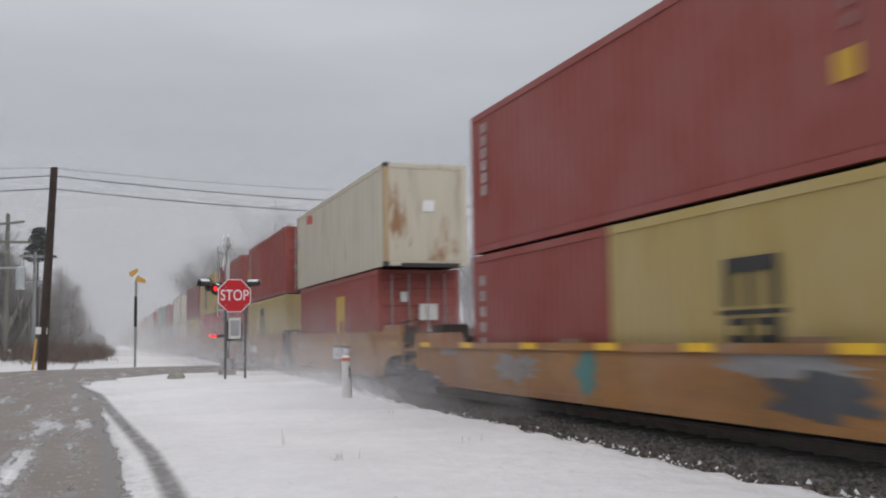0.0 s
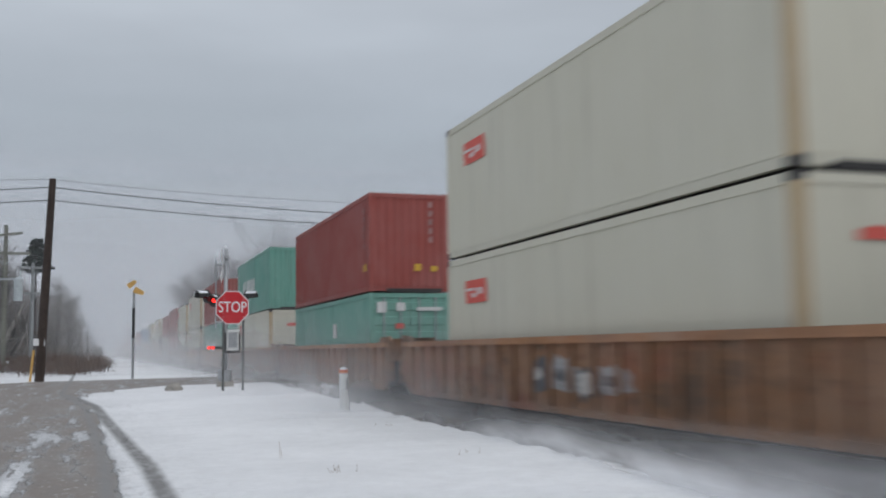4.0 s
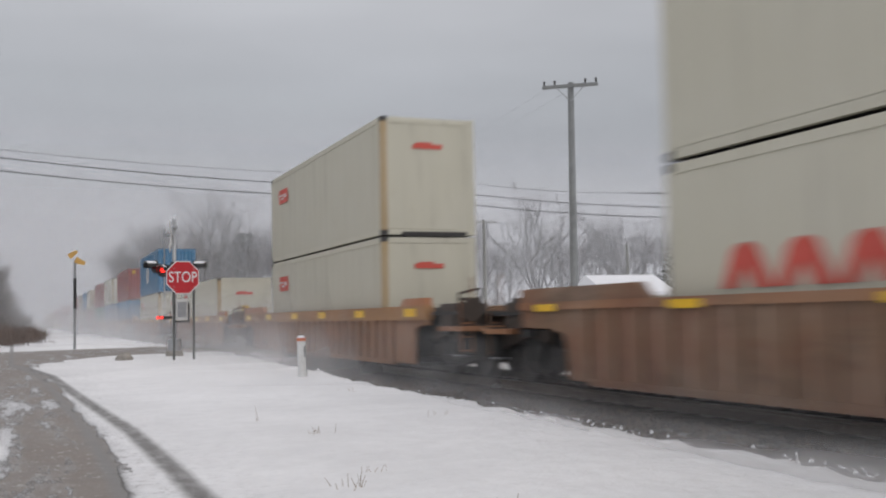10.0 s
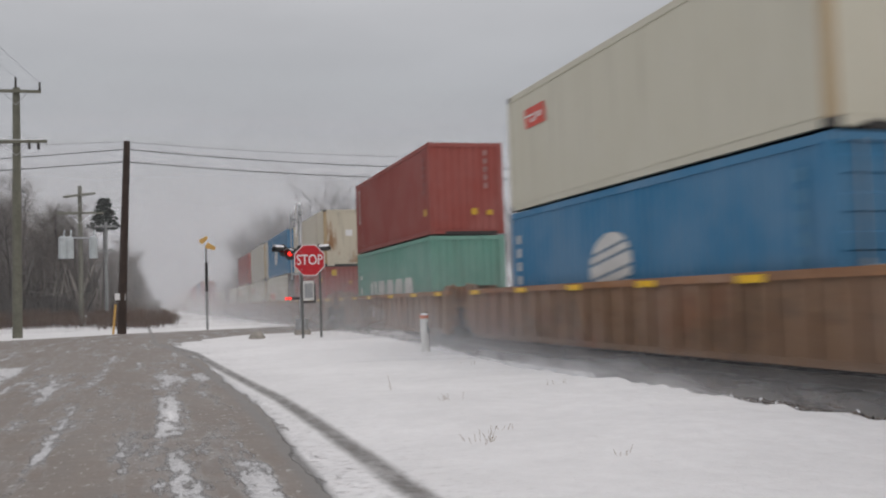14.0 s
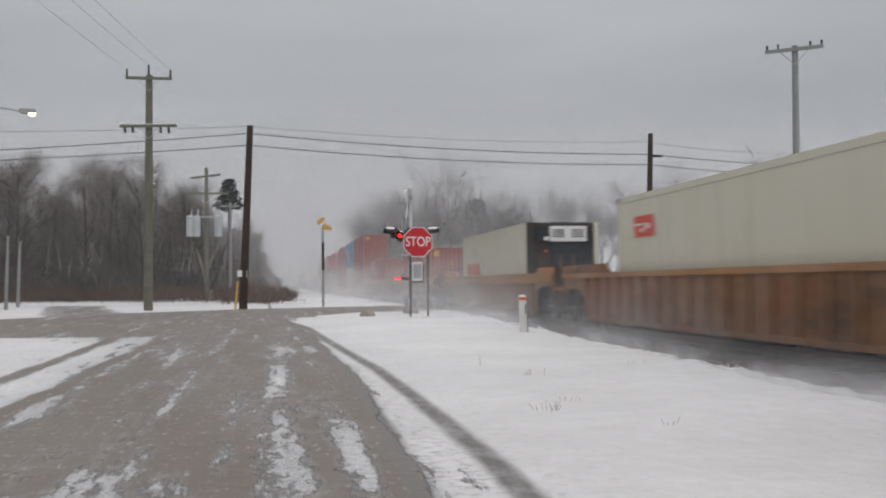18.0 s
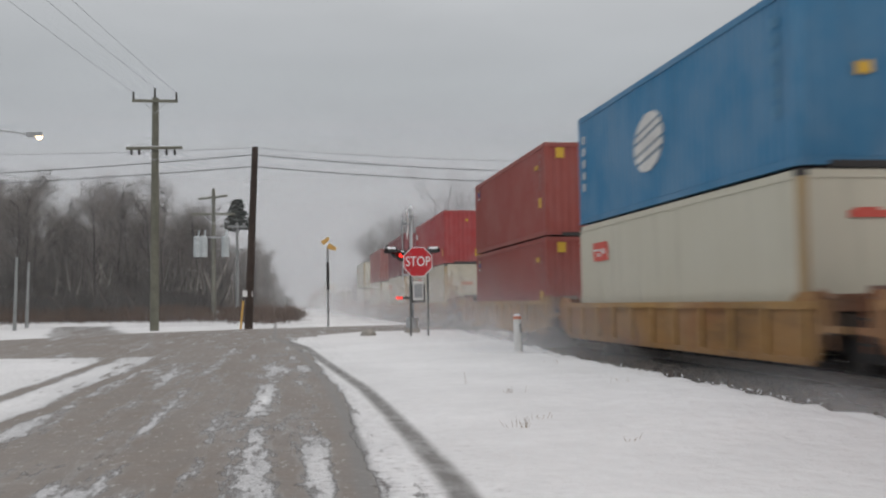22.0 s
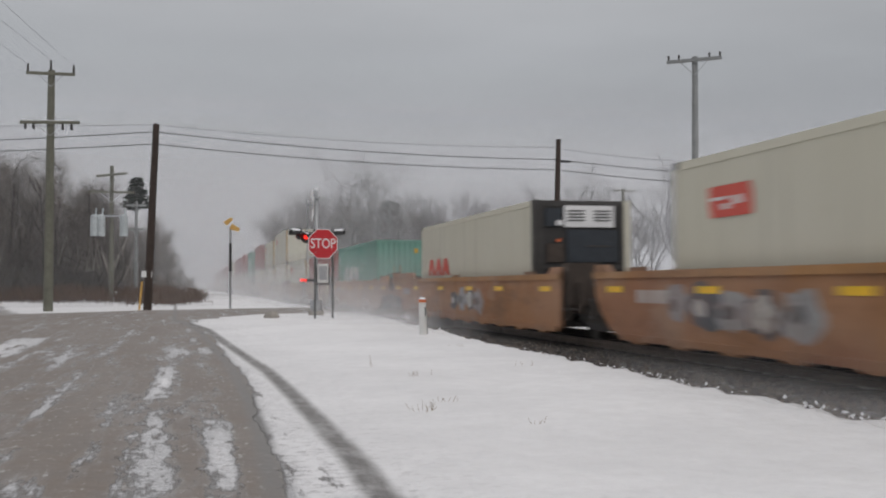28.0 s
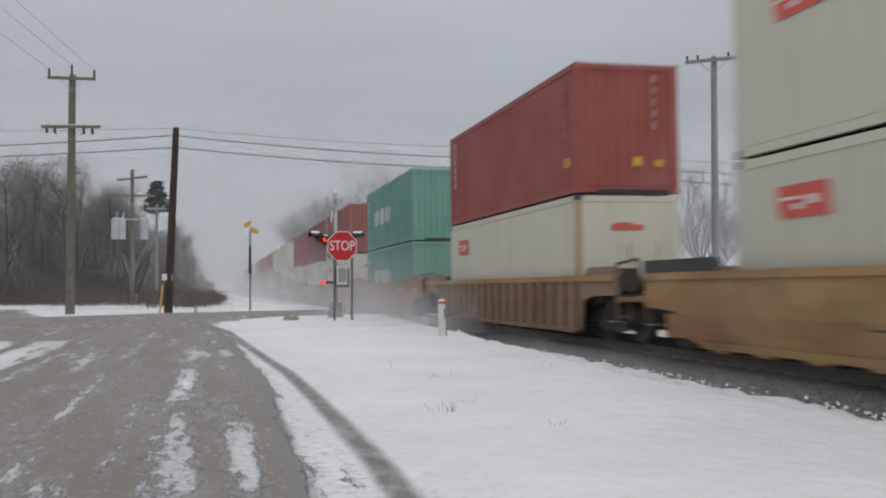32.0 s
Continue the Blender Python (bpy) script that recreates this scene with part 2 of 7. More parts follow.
M_WIRE = simple("black_cable", (0.03, 0.03, 0.033), 0.6)
M_GALV = simple("galvanised_steel", (0.38, 0.39, 0.40), 0.45, 0.6, 0.15)
M_TRANSF = simple("pale_transformer_paint", (0.42, 0.46, 0.47), 0.5)
M_STOP = simple("stop_sign_red", (0.52, 0.020, 0.030), 0.35, 0, 0.08, 4, 0.03)
M_SIGNWHITE = simple("sign_white", (0.75, 0.75, 0.75), 0.4, 0, 0.06, 4, 0.03)
M_PLASTIC = simple("white_marker_plastic", (0.66, 0.66, 0.64), 0.5, 0, 0.1, 4)
M_ORANGE = simple("orange_band", (0.55, 0.13, 0.04), 0.5, 0, 0.1, 4)
M_YELLOWPL = simple("yellow_plastic", (0.64, 0.38, 0.10), 0.5, 0, 0.1, 4)
M_SNOWCAP = simple("snow_cap", (0.82, 0.83, 0.85), 0.7, 0, 0.05, 8)
M_CONCRETE = simple("concrete", (0.30, 0.28, 0.25), 0.9)
M_BARK = simple("dark_bark", (0.048, 0.041, 0.037), 0.9, 0, 0.3, 4)
M_BARK2 = simple("grey_bark", (0.085, 0.079, 0.076), 0.9, 0, 0.3, 4)
M_TWIG = simple("bare_twigs", (0.166, 0.146, 0.132), 0.9, 0, 0.35, 0.8)
M_THICKET = simple("dark_thicket_twigs", (0.080, 0.073, 0.066), 0.9, 0, 0.35, 0.8)
M_STEM = simple("pale_sapling_stems", (0.29, 0.265, 0.24), 0.85, 0, 0.3, 0.8)
M_TWIG2 = simple("frosted_twigs", (0.120, 0.108, 0.104), 0.9, 0, 0.3, 0.8)
M_BRUSH = simple("brown_brush", (0.108, 0.069, 0.048), 0.9, 0, 0.4, 1.2)
M_NEEDLE = simple("dark_needles", (0.050, 0.066, 0.056), 0.85, 0, 0.35, 2)
M_NEEDLE2 = simple("spruce_needles", (0.035, 0.045, 0.037), 0.85, 0, 0.35, 2)
M_DRYGRASS = simple("dry_grass", (0.23, 0.16, 0.09), 0.9, 0, 0.3, 5)
M_LAMPRED = glowing("lit_red_lens", (1.0, 0.03, 0.02), 1.8)
M_LAMPWARM = glowing("lit_warm_lens", (1.0, 0.72, 0.42), 7.0)
M_BRICK = simple("tan_brick_wall", (0.21, 0.13, 0.085), 0.9, 0, 0.2, 8)


# ---- mesh helpers ----
class Mesh:
    """A plain list of vertices and faces."""

    def __init__(self):
        self.v, self.f = [], []

    def box(self, x0, x1, y0, y1, z0, z1):
        n = len(self.v)
        self.v += [(x0, y0, z0), (x1, y0, z0), (x1, y1, z0), (x0, y1, z0), (x0, y0, z1), (x1, y0, z1), (x1, y1, z1), (x0, y1, z1)]
        self.f += [tuple(n + i for i in q) for q in ((3, 2, 1, 0), (4, 5, 6, 7), (0, 1, 5, 4), (1, 2, 6, 5), (2, 3, 7, 6), (3, 0, 4, 7))]
        return self

    def bevelbox(self, x0, x1, y0, y1, z0, z1, b=0.02):
        """A box whose vertical edges are cut off."""
        pts = [(x0 + b, y0), (x1 - b, y0), (x1, y0 + b), (x1, y1 - b), (x1 - b, y1), (x0 + b, y1), (x0, y1 - b), (x0, y0 + b)]
        return self.prism([(x, y) for x, y in pts], z0, z1)

    def prism(self, pts, z0, z1, axis="z"):
        """A polygon, counted against the clock, drawn out along an axis."""
        n, k = len(self.v), len(pts)
        put = {"z": lambda a, b, c: (a, b, c), "x": lambda a, b, c: (c, a, b), "y": lambda a, b, c: (b, c, a)}[axis]
        self.v += [put(a, b, z0) for a, b in pts] + [put(a, b, z1) for a, b in pts]
        self.f += [tuple(n + i for i in reversed(range(k))), tuple(n + k + i for i in range(k))]
        self.f += [(n + i, n + (i + 1) % k, n + k + (i + 1) % k, n + k + i) for i in range(k)]
        return self

    def tube(self, a, b, r0, r1=None, k=8, caps=True):
        """A round bar from a to b that tapers from r0 to r1."""
        r1 = r0 if r1 is None else r1
        a, b = Vector(a), Vector(b)
        d = (b - a).normalized()
        u = d.orthogonal().normalized()
        w = d.cross(u)
        n = len(self.v)
        for c, r in ((a, r0), (b, r1)):
            for i in range(k):
                q = 2 * math.pi * i / k
                self.v.append(tuple(c + r * (math.cos(q) * u + math.sin(q) * w)))
        self.f += [(n + i, n + (i + 1) % k, n + k + (i + 1) % k, n + k + i) for i in range(k)]
        if caps:
            self.f += [tuple(n + i for i in reversed(range(k))), tuple(n + k + i for i in range(k))]
        return self

    def lathe(self, rings, k=12):
        """A round shaft through rings of (x, y, z, radius), all in one skin."""
        n = len(self.v)
        for x, y, z, r in rings:
            self.v += [(x + r * math.cos(2 * math.pi * i / k), y + r * math.sin(2 * math.pi * i / k), z) for i in range(k)]
        for j in range(len(rings) - 1):
            self.f += [(n + j * k + i, n + j * k + (i + 1) % k, n + (j + 1) * k + (i + 1) % k, n + (j + 1) * k + i) for i in range(k)]
        self.f += [tuple(n + i for i in reversed(range(k))), tuple(n + (len(rings) - 1) * k + i for i in range(k))]
        return self

    def data(self, name, material, smooth=False):
        me = bpy.data.meshes.new(name)
        me.from_pydata(self.v, [], self.f)
        if smooth:
            me.polygons.foreach_set("use_smooth", [True] * len(me.polygons))
        me.materials.append(material)
        me.update()
        return me


def part(name, mesh, material, parent, label="", smooth=False):
    """One mesh as a part under a thing. mesh: a Mesh, or mesh data that several parts share."""
    me = mesh.data(name, material, smooth) if isinstance(mesh, Mesh) else mesh
    ob = new(name, me)
    ob.parent = parent
    if not isinstance(mesh, Mesh) and me.materials[0] is not material:
        ob.material_slots[0].link = "OBJECT"
        ob.material_slots[0].material = material
    if label:
        tagged(ob, label)
    return ob


def thing(name, label, category, group="", at=None, kind=""):
    ob = new(name)
    ob.empty_display_size = 0.2
    tagged(ob, label, category, group, kind)
    if at is not None:
        ob.matrix_basis = at
    return ob


SHARED = {}


def shared(key, make):
    """Mesh data built once for each key."""
    if key not in SHARED:
        SHARED[key] = make()
    return SHARED[key]


# ---- ground, road and track ----
TRACK_X, TRACK_TURN, SPEED = 8.422, 0.0065, 25.70


def track_x(y):
    """Middle of the line, which bears slightly away from the road."""
    return TRACK_X + TRACK_TURN * y


def bed_x(y):
    """Middle of the stone bed."""
    return 8.67 + TRACK_TURN * (max(0, y - 25) + min(0, y + 60))


TRACK_YAW = -math.degrees(math.atan(TRACK_TURN))


def rail_z(y):
    """Height of the rail top: the line falls gently away from the crossing."""
    return -0.0047 * (y - 20)


def smooth(a, b, v):
    t = min(1, max(0, (v - a) / (b - a)))
    return t * t * (3 - 2 * t)


def ground_z(x, y):
    z = 0.10 * smooth(14, 30, y) - 0.10 * smooth(34, 46, y) - 0.0045 * max(0, min(y, 700) - 46)
    rag = 0.22 * noise.noise((y * 0.8, 3.3, 0)) + 0.16 * noise.noise((y * 2.6, x * 1.5, 5)) + 0.10 * noise.noise((y * 6.5, x * 4.0, 2)) if -4 < x - bed_x(y) < 0 else 0
    bank = smooth(-3.4, -2.9, -abs(x - bed_x(y)) + rag) * (1 - smooth(29, 33, y) * (1 - smooth(42, 46, y)))
    z = z * (1 - bank) + (rail_z(y) - 0.21) * bank
    z += 0.05 * smooth(0.3, 3.0, x) * (1 - smooth(4.6, 5.6, x)) * (0.4 + noise.noise((x * 0.5, y * 0.35, 0)))
    if 4.6 < x < 6.5 and y < 60:
        z += 0.055 * smooth(4.6, 5.2, x) * (1 - smooth(5.9, 6.5, x)) * noise.noise((x * 3.2, y * 2.4, 8))
    z += 0.10 * smooth(9, 30, abs(x - bed_x(y))) * noise.noise((x * 0.07, y * 0.07, 3))
    if y > 50:
        z += 0.35 * smooth(-1, -4, x) * smooth(50, 60, y)
    return z


def far_edge(x):
    if x < -2.2:
        return 44.0 + 1.6 * (x + 2.2)
    return 44.0 + 0.33 * (x + 2.2) if x < 2 else 45.4 + 0.15 * (x - 2)


def near_edge(x):
    if x < -3.5:
        return 21.8 - 0.2 * (x + 6)
    return 33.0 + 0.28 * x if x > 0.5 else 21.3 + (33.14 - 21.3) * (x + 3.5) / 4.0


def road_depth(x, y):
    """Metres inside the road (below zero: outside): the road beside the line, and the one that crosses it."""
    lane = min(x + 4.3, (along(RUT, y) if 0 < y < 30 else -0.1) + 0.10 - x)
    cross = min(y - near_edge(x), far_edge(x) - y)
    if y > 34:
        lane = min(lane, 38 - y)
    k = 4.5
    h = max(k - abs(lane - cross), 0) / k
    return max(-3, min(3, max(lane, cross) + h * h * k * 0.25))


# how much snow lies across the road beside the line: metres from the track side, share covered
LANE = ((-6.0, 1.0), (-4.55, 0.95), (-4.42, 0.10), (-4.28, 0.12), (-4.15, 0.88), (-3.55, 0.80), (-3.42, 0.12), (-3.30, 0.15), (-3.2, 0.72), (-3.0, 0.30), (-2.8, 0.16), (-2.2, 0.27), (-1.9, 0.36), (-1.6, 0.18),
        (-1.2, 0.28), (-0.95, 0.44), (-0.75, 0.34), (-0.6, 0.20), (-0.42, 0.40), (-0.32, 0.34), (-0.24, 0.08), (-0.04, 0.10), (0.02, 0.74), (0.10, 0.92), (0.30, 0.96), (0.50, 1.0), (1.2, 1.2))
TYRE = ((0.50, -6), (0.55, 3.0), (0.605, 4.8), (0.60, 8.6), (0.545, 12.0), (0.42, 14.5), (0.12, 20.2), (-0.05, 23.6), (-0.8, 29))
RUT = ((-0.12, -6), (-0.05, 3.4), (0.0, 4.6), (0.05, 6.2), (0.09, 8.6), (0.08, 12.5), (-0.04, 17), (-0.24, 23), (-0.9, 29), (-1.2, 60))


def along(line, y):
    """Where a wheel track runs at y."""
    for (xa, ya), (xb, yb) in zip(line, line[1:]):
        if ya <= y <= yb:
            return xa + (xb - xa) * (y - ya) / (yb - ya)
    return -9.0


def snow_cover(x, y):
    """Share of the ground that snow hides, from bare road to closed cover."""
    d = road_depth(x, y)
    bend = 0.10 * math.sin(y * 0.22) + 0.04 * math.sin(y * 0.9 + 1)
    turn = max(smooth(17, 30, y), smooth(-0.9, 0.3, y - near_edge(x)) if x < -3.4 else 0)
    edge = (along(RUT, y) + 0.10) * smooth(-1.6, -0.3, x) if y < 30 else 0
    u = x - edge + bend * 0.4 + 0.10 * noise.noise((x * 0.8, y * 0.7, 4))
    lane = 1.0
    for (xa, ca), (xb, cb) in zip(LANE, LANE[1:]):
        if xa <= u <= xb:
            lane = ca + (cb - ca) * (u - xa) / (xb - xa)
            break
    wide = 0.5 - d * 1.4 if d < 0.25 else 0.24 + 0.12 * noise.noise((x * 0.4, y * 0.4, 9))
    wide = max(0.05, min(1.0, wide))
    c = lane * (1 - turn) + wide * turn
    for px, py, rx, ry, add_c in PATCHES:
        q = ((x - px) / rx) ** 2 + ((y - py) / ry) ** 2
        if q < 1:
            c += add_c * (1 - q)
    if (x > 0.50 and d < 0) or (x < -4.75 and d < -0.15):
        c = 1.4
    elif d < -0.4:
        c += 0.35
    # a half-cleared drive leads off between the poles
    if 34 < y < 54 and d < 0.3:
        off = abs(x + 7.6 + 0.20 * (y - 36)) - 1.25
        if off < 0.5:
            c = min(c, 0.42 + 0.9 * max(0.0, off + 0.15))
    return c + 0.22 * noise.noise((x * 1.3, y * 0.22, 2)) * (1 if c < 0.9 else 0)


# patches of packed ice on the road: middle, half width and length, thickness
PATCHES = ((-0.86, 9.9, 0.24, 1.5, 0.36), (-0.78, 11.8, 0.22, 1.9, 0.46), (-0.27, 3.6, 0.19, 3.8, 0.42), (-0.80, 4.8, 0.17, 3.4, 0.24), (-1.95, 3.6, 0.55, 1.4, 0.26), (-1.35, 3.2, 0.3, 1.0, 0.18), (-2.5, 16, 0.5, 3.6, 0.22), (-1.9, 8.4, 0.10, 1.5, 0.3), (-0.5, 16.5, 0.6, 1.2, 0.22), (-1.9, 5.0, 0.35, 0.9, 0.2), (-2.2, 11, 0.12, 1.4, 0.25))


def tyre_depth(x, y):
    """Metres inside the wheel track on the verge; the worn rut at the road's edge is fainter."""
    return max(0.105 - abs(x - along(TYRE, y)), 0.075 - abs(x - along(RUT, y)))


def lines_of(pieces):
    out = []
    for a, b, n in pieces:
        out += list(np.linspace(a, b, n, endpoint=False))
    return out + [pieces[-1][1]]


def ground():
    xs = lines_of(((-3000, -300, 6), (-300, -60, 12), (-60, -14, 23), (-14, -6, 20), (-6, 1, 100), (1, 3, 14), (3, 4.8, 12), (4.8, 6.4, 22), (6.4, 7, 4), (7, 12, 12), (12, 30, 18), (30, 120, 22), (120, 400, 10), (400, 3000, 6)))
    ys = lines_of(((-900, -60, 9), (-60, -8, 13), (-8, 2, 20), (2, 30, 250), (30, 50, 70), (50, 90, 40), (90, 300, 40), (300, 900, 12), (900, 4500, 8)))
    nx, ny = len(xs), len(ys)
    verts = [(x, y, ground_z(x, y)) for y in ys for x in xs]
    faces = [(j * nx + i, j * nx + i + 1, (j + 1) * nx + i + 1, (j + 1) * nx + i) for j in range(ny - 1) for i in range(nx - 1)]
    me = bpy.data.meshes.new("ground")
    me.from_pydata(verts, [], faces)
    me.polygons.foreach_set("use_smooth", [True] * len(faces))
    for name, fn in (("cover", snow_cover), ("tyre", tyre_depth)):
        a = me.attributes.new(name, "FLOAT", "POINT")
        a.data.foreach_set("value", [fn(v[0], v[1]) if -60 < v[0] < 60 and v[1] < 60 else (1.0 if name == "cover" else -3) for v in verts])
    me.materials.append(ground_material())
    ob = new("ground", me)
    return tagged(ob, "flat snow-covered ground with a slushy gravel road", "ground", kind="structure")


def ground_material():
    m, nt, p = nodes_of("snow_slush_and_asphalt")
    geo = nt.nodes.new("ShaderNodeNewGeometry").outputs["Position"]
    sep = nt.nodes.new("ShaderNodeSeparateXYZ")
    nt.links.new(geo, sep.inputs[0])
    cover = nt.nodes.new("ShaderNodeAttribute")
    cover.attribute_name = "cover"
    tyre = nt.nodes.new("ShaderNodeAttribute")
    tyre.attribute_name = "tyre"
    # asphalt, wet and brownish, with grit
    grit = noise_fac(nt, geo, 35, 6, 0.3, 0.7)
    worn = noise_fac(nt, geo, 0.6, 5, 0.35, 0.65, (1.6, 0.5, 1.0))
    asphalt = mix(nt, worn, (0.186, 0.146, 0.115), (0.226, 0.194, 0.167))
    mottle = noise_fac(nt, geo, 2.4, 6, 0.42, 0.60, (1.3, 0.6, 1.0), 0.65)
    asphalt = mix(nt, calc(nt, "MULTIPLY", mottle, 0.6), asphalt, (0.180, 0.157, 0.137))
    asphalt = mix(nt, calc(nt, "MULTIPLY", grit, 0.30), asphalt, (0.09, 0.083, 0.078))
    # snow
    fine = noise_fac(nt, geo, 3.2, 8, 0.25, 0.75, None, 0.7)
    soft = noise_fac(nt, geo, 0.35, 4, 0.3, 0.7)
    snow = mix(nt, soft, (0.77, 0.772, 0.78), (0.87, 0.872, 0.88))
    snow = mix(nt, calc(nt, "MULTIPLY", fine, 0.28), snow, (0.58, 0.578, 0.58))
    slush = mix(nt, grit, (0.42, 0.422, 0.428), (0.66, 0.665, 0.675))
    # footmarks and crumbs roughen the snow beside the wheel tracks
    pocks = noise_fac(nt, geo, 11.0, 5, 0.50, 0.72, (0.8, 1.3, 1.0), 0.65)
    side = add(nt, "ShaderNodeMapRange", From_Min=1.5, From_Max=0.4)
    nt.links.new(sep.outputs["X"], side.inputs["Value"])
    snow = mix(nt, calc(nt, "MULTIPLY", pocks, calc(nt, "ADD", calc(nt, "MULTIPLY", side.outputs[0], 0.42), 0.10)), snow, (0.42, 0.42, 0.42))
    # streaks along the road and crumbs across it break the cover's edge
    streak = add(nt, "ShaderNodeTexNoise", Scale=1.0, Detail=7.0, Roughness=0.68)
    smap = add(nt, "ShaderNodeMapping", Scale=(3.4, 0.42, 1.0))
    nt.links.new(geo, smap.inputs[0])
    nt.links.new(smap.outputs[0], streak.inputs["Vector"])
    crumb = add(nt, "ShaderNodeTexNoise", Scale=3.6, Detail=8.0, Roughness=0.72)
    cmap = add(nt, "ShaderNodeMapping", Scale=(1.5, 0.70, 1.0))
    nt.links.new(geo, cmap.inputs[0])
    nt.links.new(cmap.outputs[0], crumb.inputs["Vector"])
    ragged = calc(nt, "ADD", calc(nt, "MULTIPLY", streak.outputs["Fac"], 0.62), calc(nt, "MULTIPLY", crumb.outputs["Fac"], 0.38))
    rag = calc(nt, "SUBTRACT", ragged, 0.5)
    edge = add(nt, "ShaderNodeMapRange", From_Min=0.44, From_Max=0.66)
    edge.interpolation_type = "SMOOTHSTEP"
    nt.links.new(calc(nt, "ADD", cover.outputs["Fac"], calc(nt, "MULTIPLY", rag, 3.8)), edge.inputs["Value"])
    deep = add(nt, "ShaderNodeMapRange", From_Min=0.62, From_Max=0.95)
    nt.links.new(cover.outputs["Fac"], deep.inputs["Value"])
    lying = mix(nt, deep.outputs[0], slush, snow)
    left = edge.outputs[0]
    # a thin grey film of trodden ice lies round the slush
    film = add(nt, "ShaderNodeMapRange", From_Min=0.20, From_Max=0.72)
    film.interpolation_type = "SMOOTHSTEP"
    nt.links.new(calc(nt, "ADD", cover.outputs["Fac"], calc(nt, "MULTIPLY", calc(nt, "SUBTRACT", streak.outputs["Fac"], 0.5), 2.6)), film.inputs["Value"])
    asphalt = mix(nt, calc(nt, "MULTIPLY", film.outputs[0], 0.62), asphalt, (0.36, 0.36, 0.365))
    bits = noise_fac(nt, geo, 9.0, 5, 0.57, 0.67, (1.5, 0.55, 1.0), 0.68)
    asphalt = mix(nt, calc(nt, "MULTIPLY", bits, 0.55), asphalt, (0.55, 0.545, 0.54))
    col = mix(nt, left, asphalt, lying)
    # the tyre track pressed into the verge
    ruts = noise_fac(nt, geo, 4.0, 6, 0.25, 0.6, (1.5, 0.6, 1.0))
    tr = add(nt, "ShaderNodeMapRange", From_Min=-0.05, From_Max=0.07)
    tr.interpolation_type = "SMOOTHSTEP"
    nt.links.new(calc(nt, "ADD", tyre.outputs["Fac"], calc(nt, "MULTIPLY", rag, 0.10)), tr.inputs["Value"])
    track = calc(nt, "MULTIPLY", tr.outputs[0], calc(nt, "ADD", calc(nt, "MULTIPLY", ruts, 0.4), 0.6))
    col = mix(nt, track, col, (0.172, 0.166, 0.158))
    nt.links.new(col, p.inputs["Base Color"])
    dark = calc(nt, "MAXIMUM", calc(nt, "SUBTRACT", 1.0, left), track)
    rough = mix(nt, dark, (0.85,) * 3, (0.5,) * 3)
    nt.links.new(rough, p.inputs["Roughness"])
    hills = noise_fac(nt, geo, 1.1, 8, 0.2, 0.8, None, 0.65)
    lain = calc(nt, "ADD", calc(nt, "MULTIPLY", left, 0.86), 0.14)
    h = calc(nt, "ADD", calc(nt, "MULTIPLY", hills, lain), calc(nt, "MULTIPLY", left, 0.15))
    h = calc(nt, "SUBTRACT", h, calc(nt, "MULTIPLY", pocks, calc(nt, "MULTIPLY", side.outputs[0], calc(nt, "MULTIPLY", left, 0.4))))
    h = calc(nt, "SUBTRACT", h, calc(nt, "MULTIPLY", dark, 0.25))
    lumps = noise_fac(nt, geo, 5.5, 5, 0.3, 0.75, (1.0, 1.0, 1.0), 0.6)
    h = calc(nt, "ADD", h, calc(nt, "MULTIPLY", calc(nt, "MULTIPLY", lumps, lain), 0.35))
    bump(nt, p, h, 0.75, 0.06)
    return m


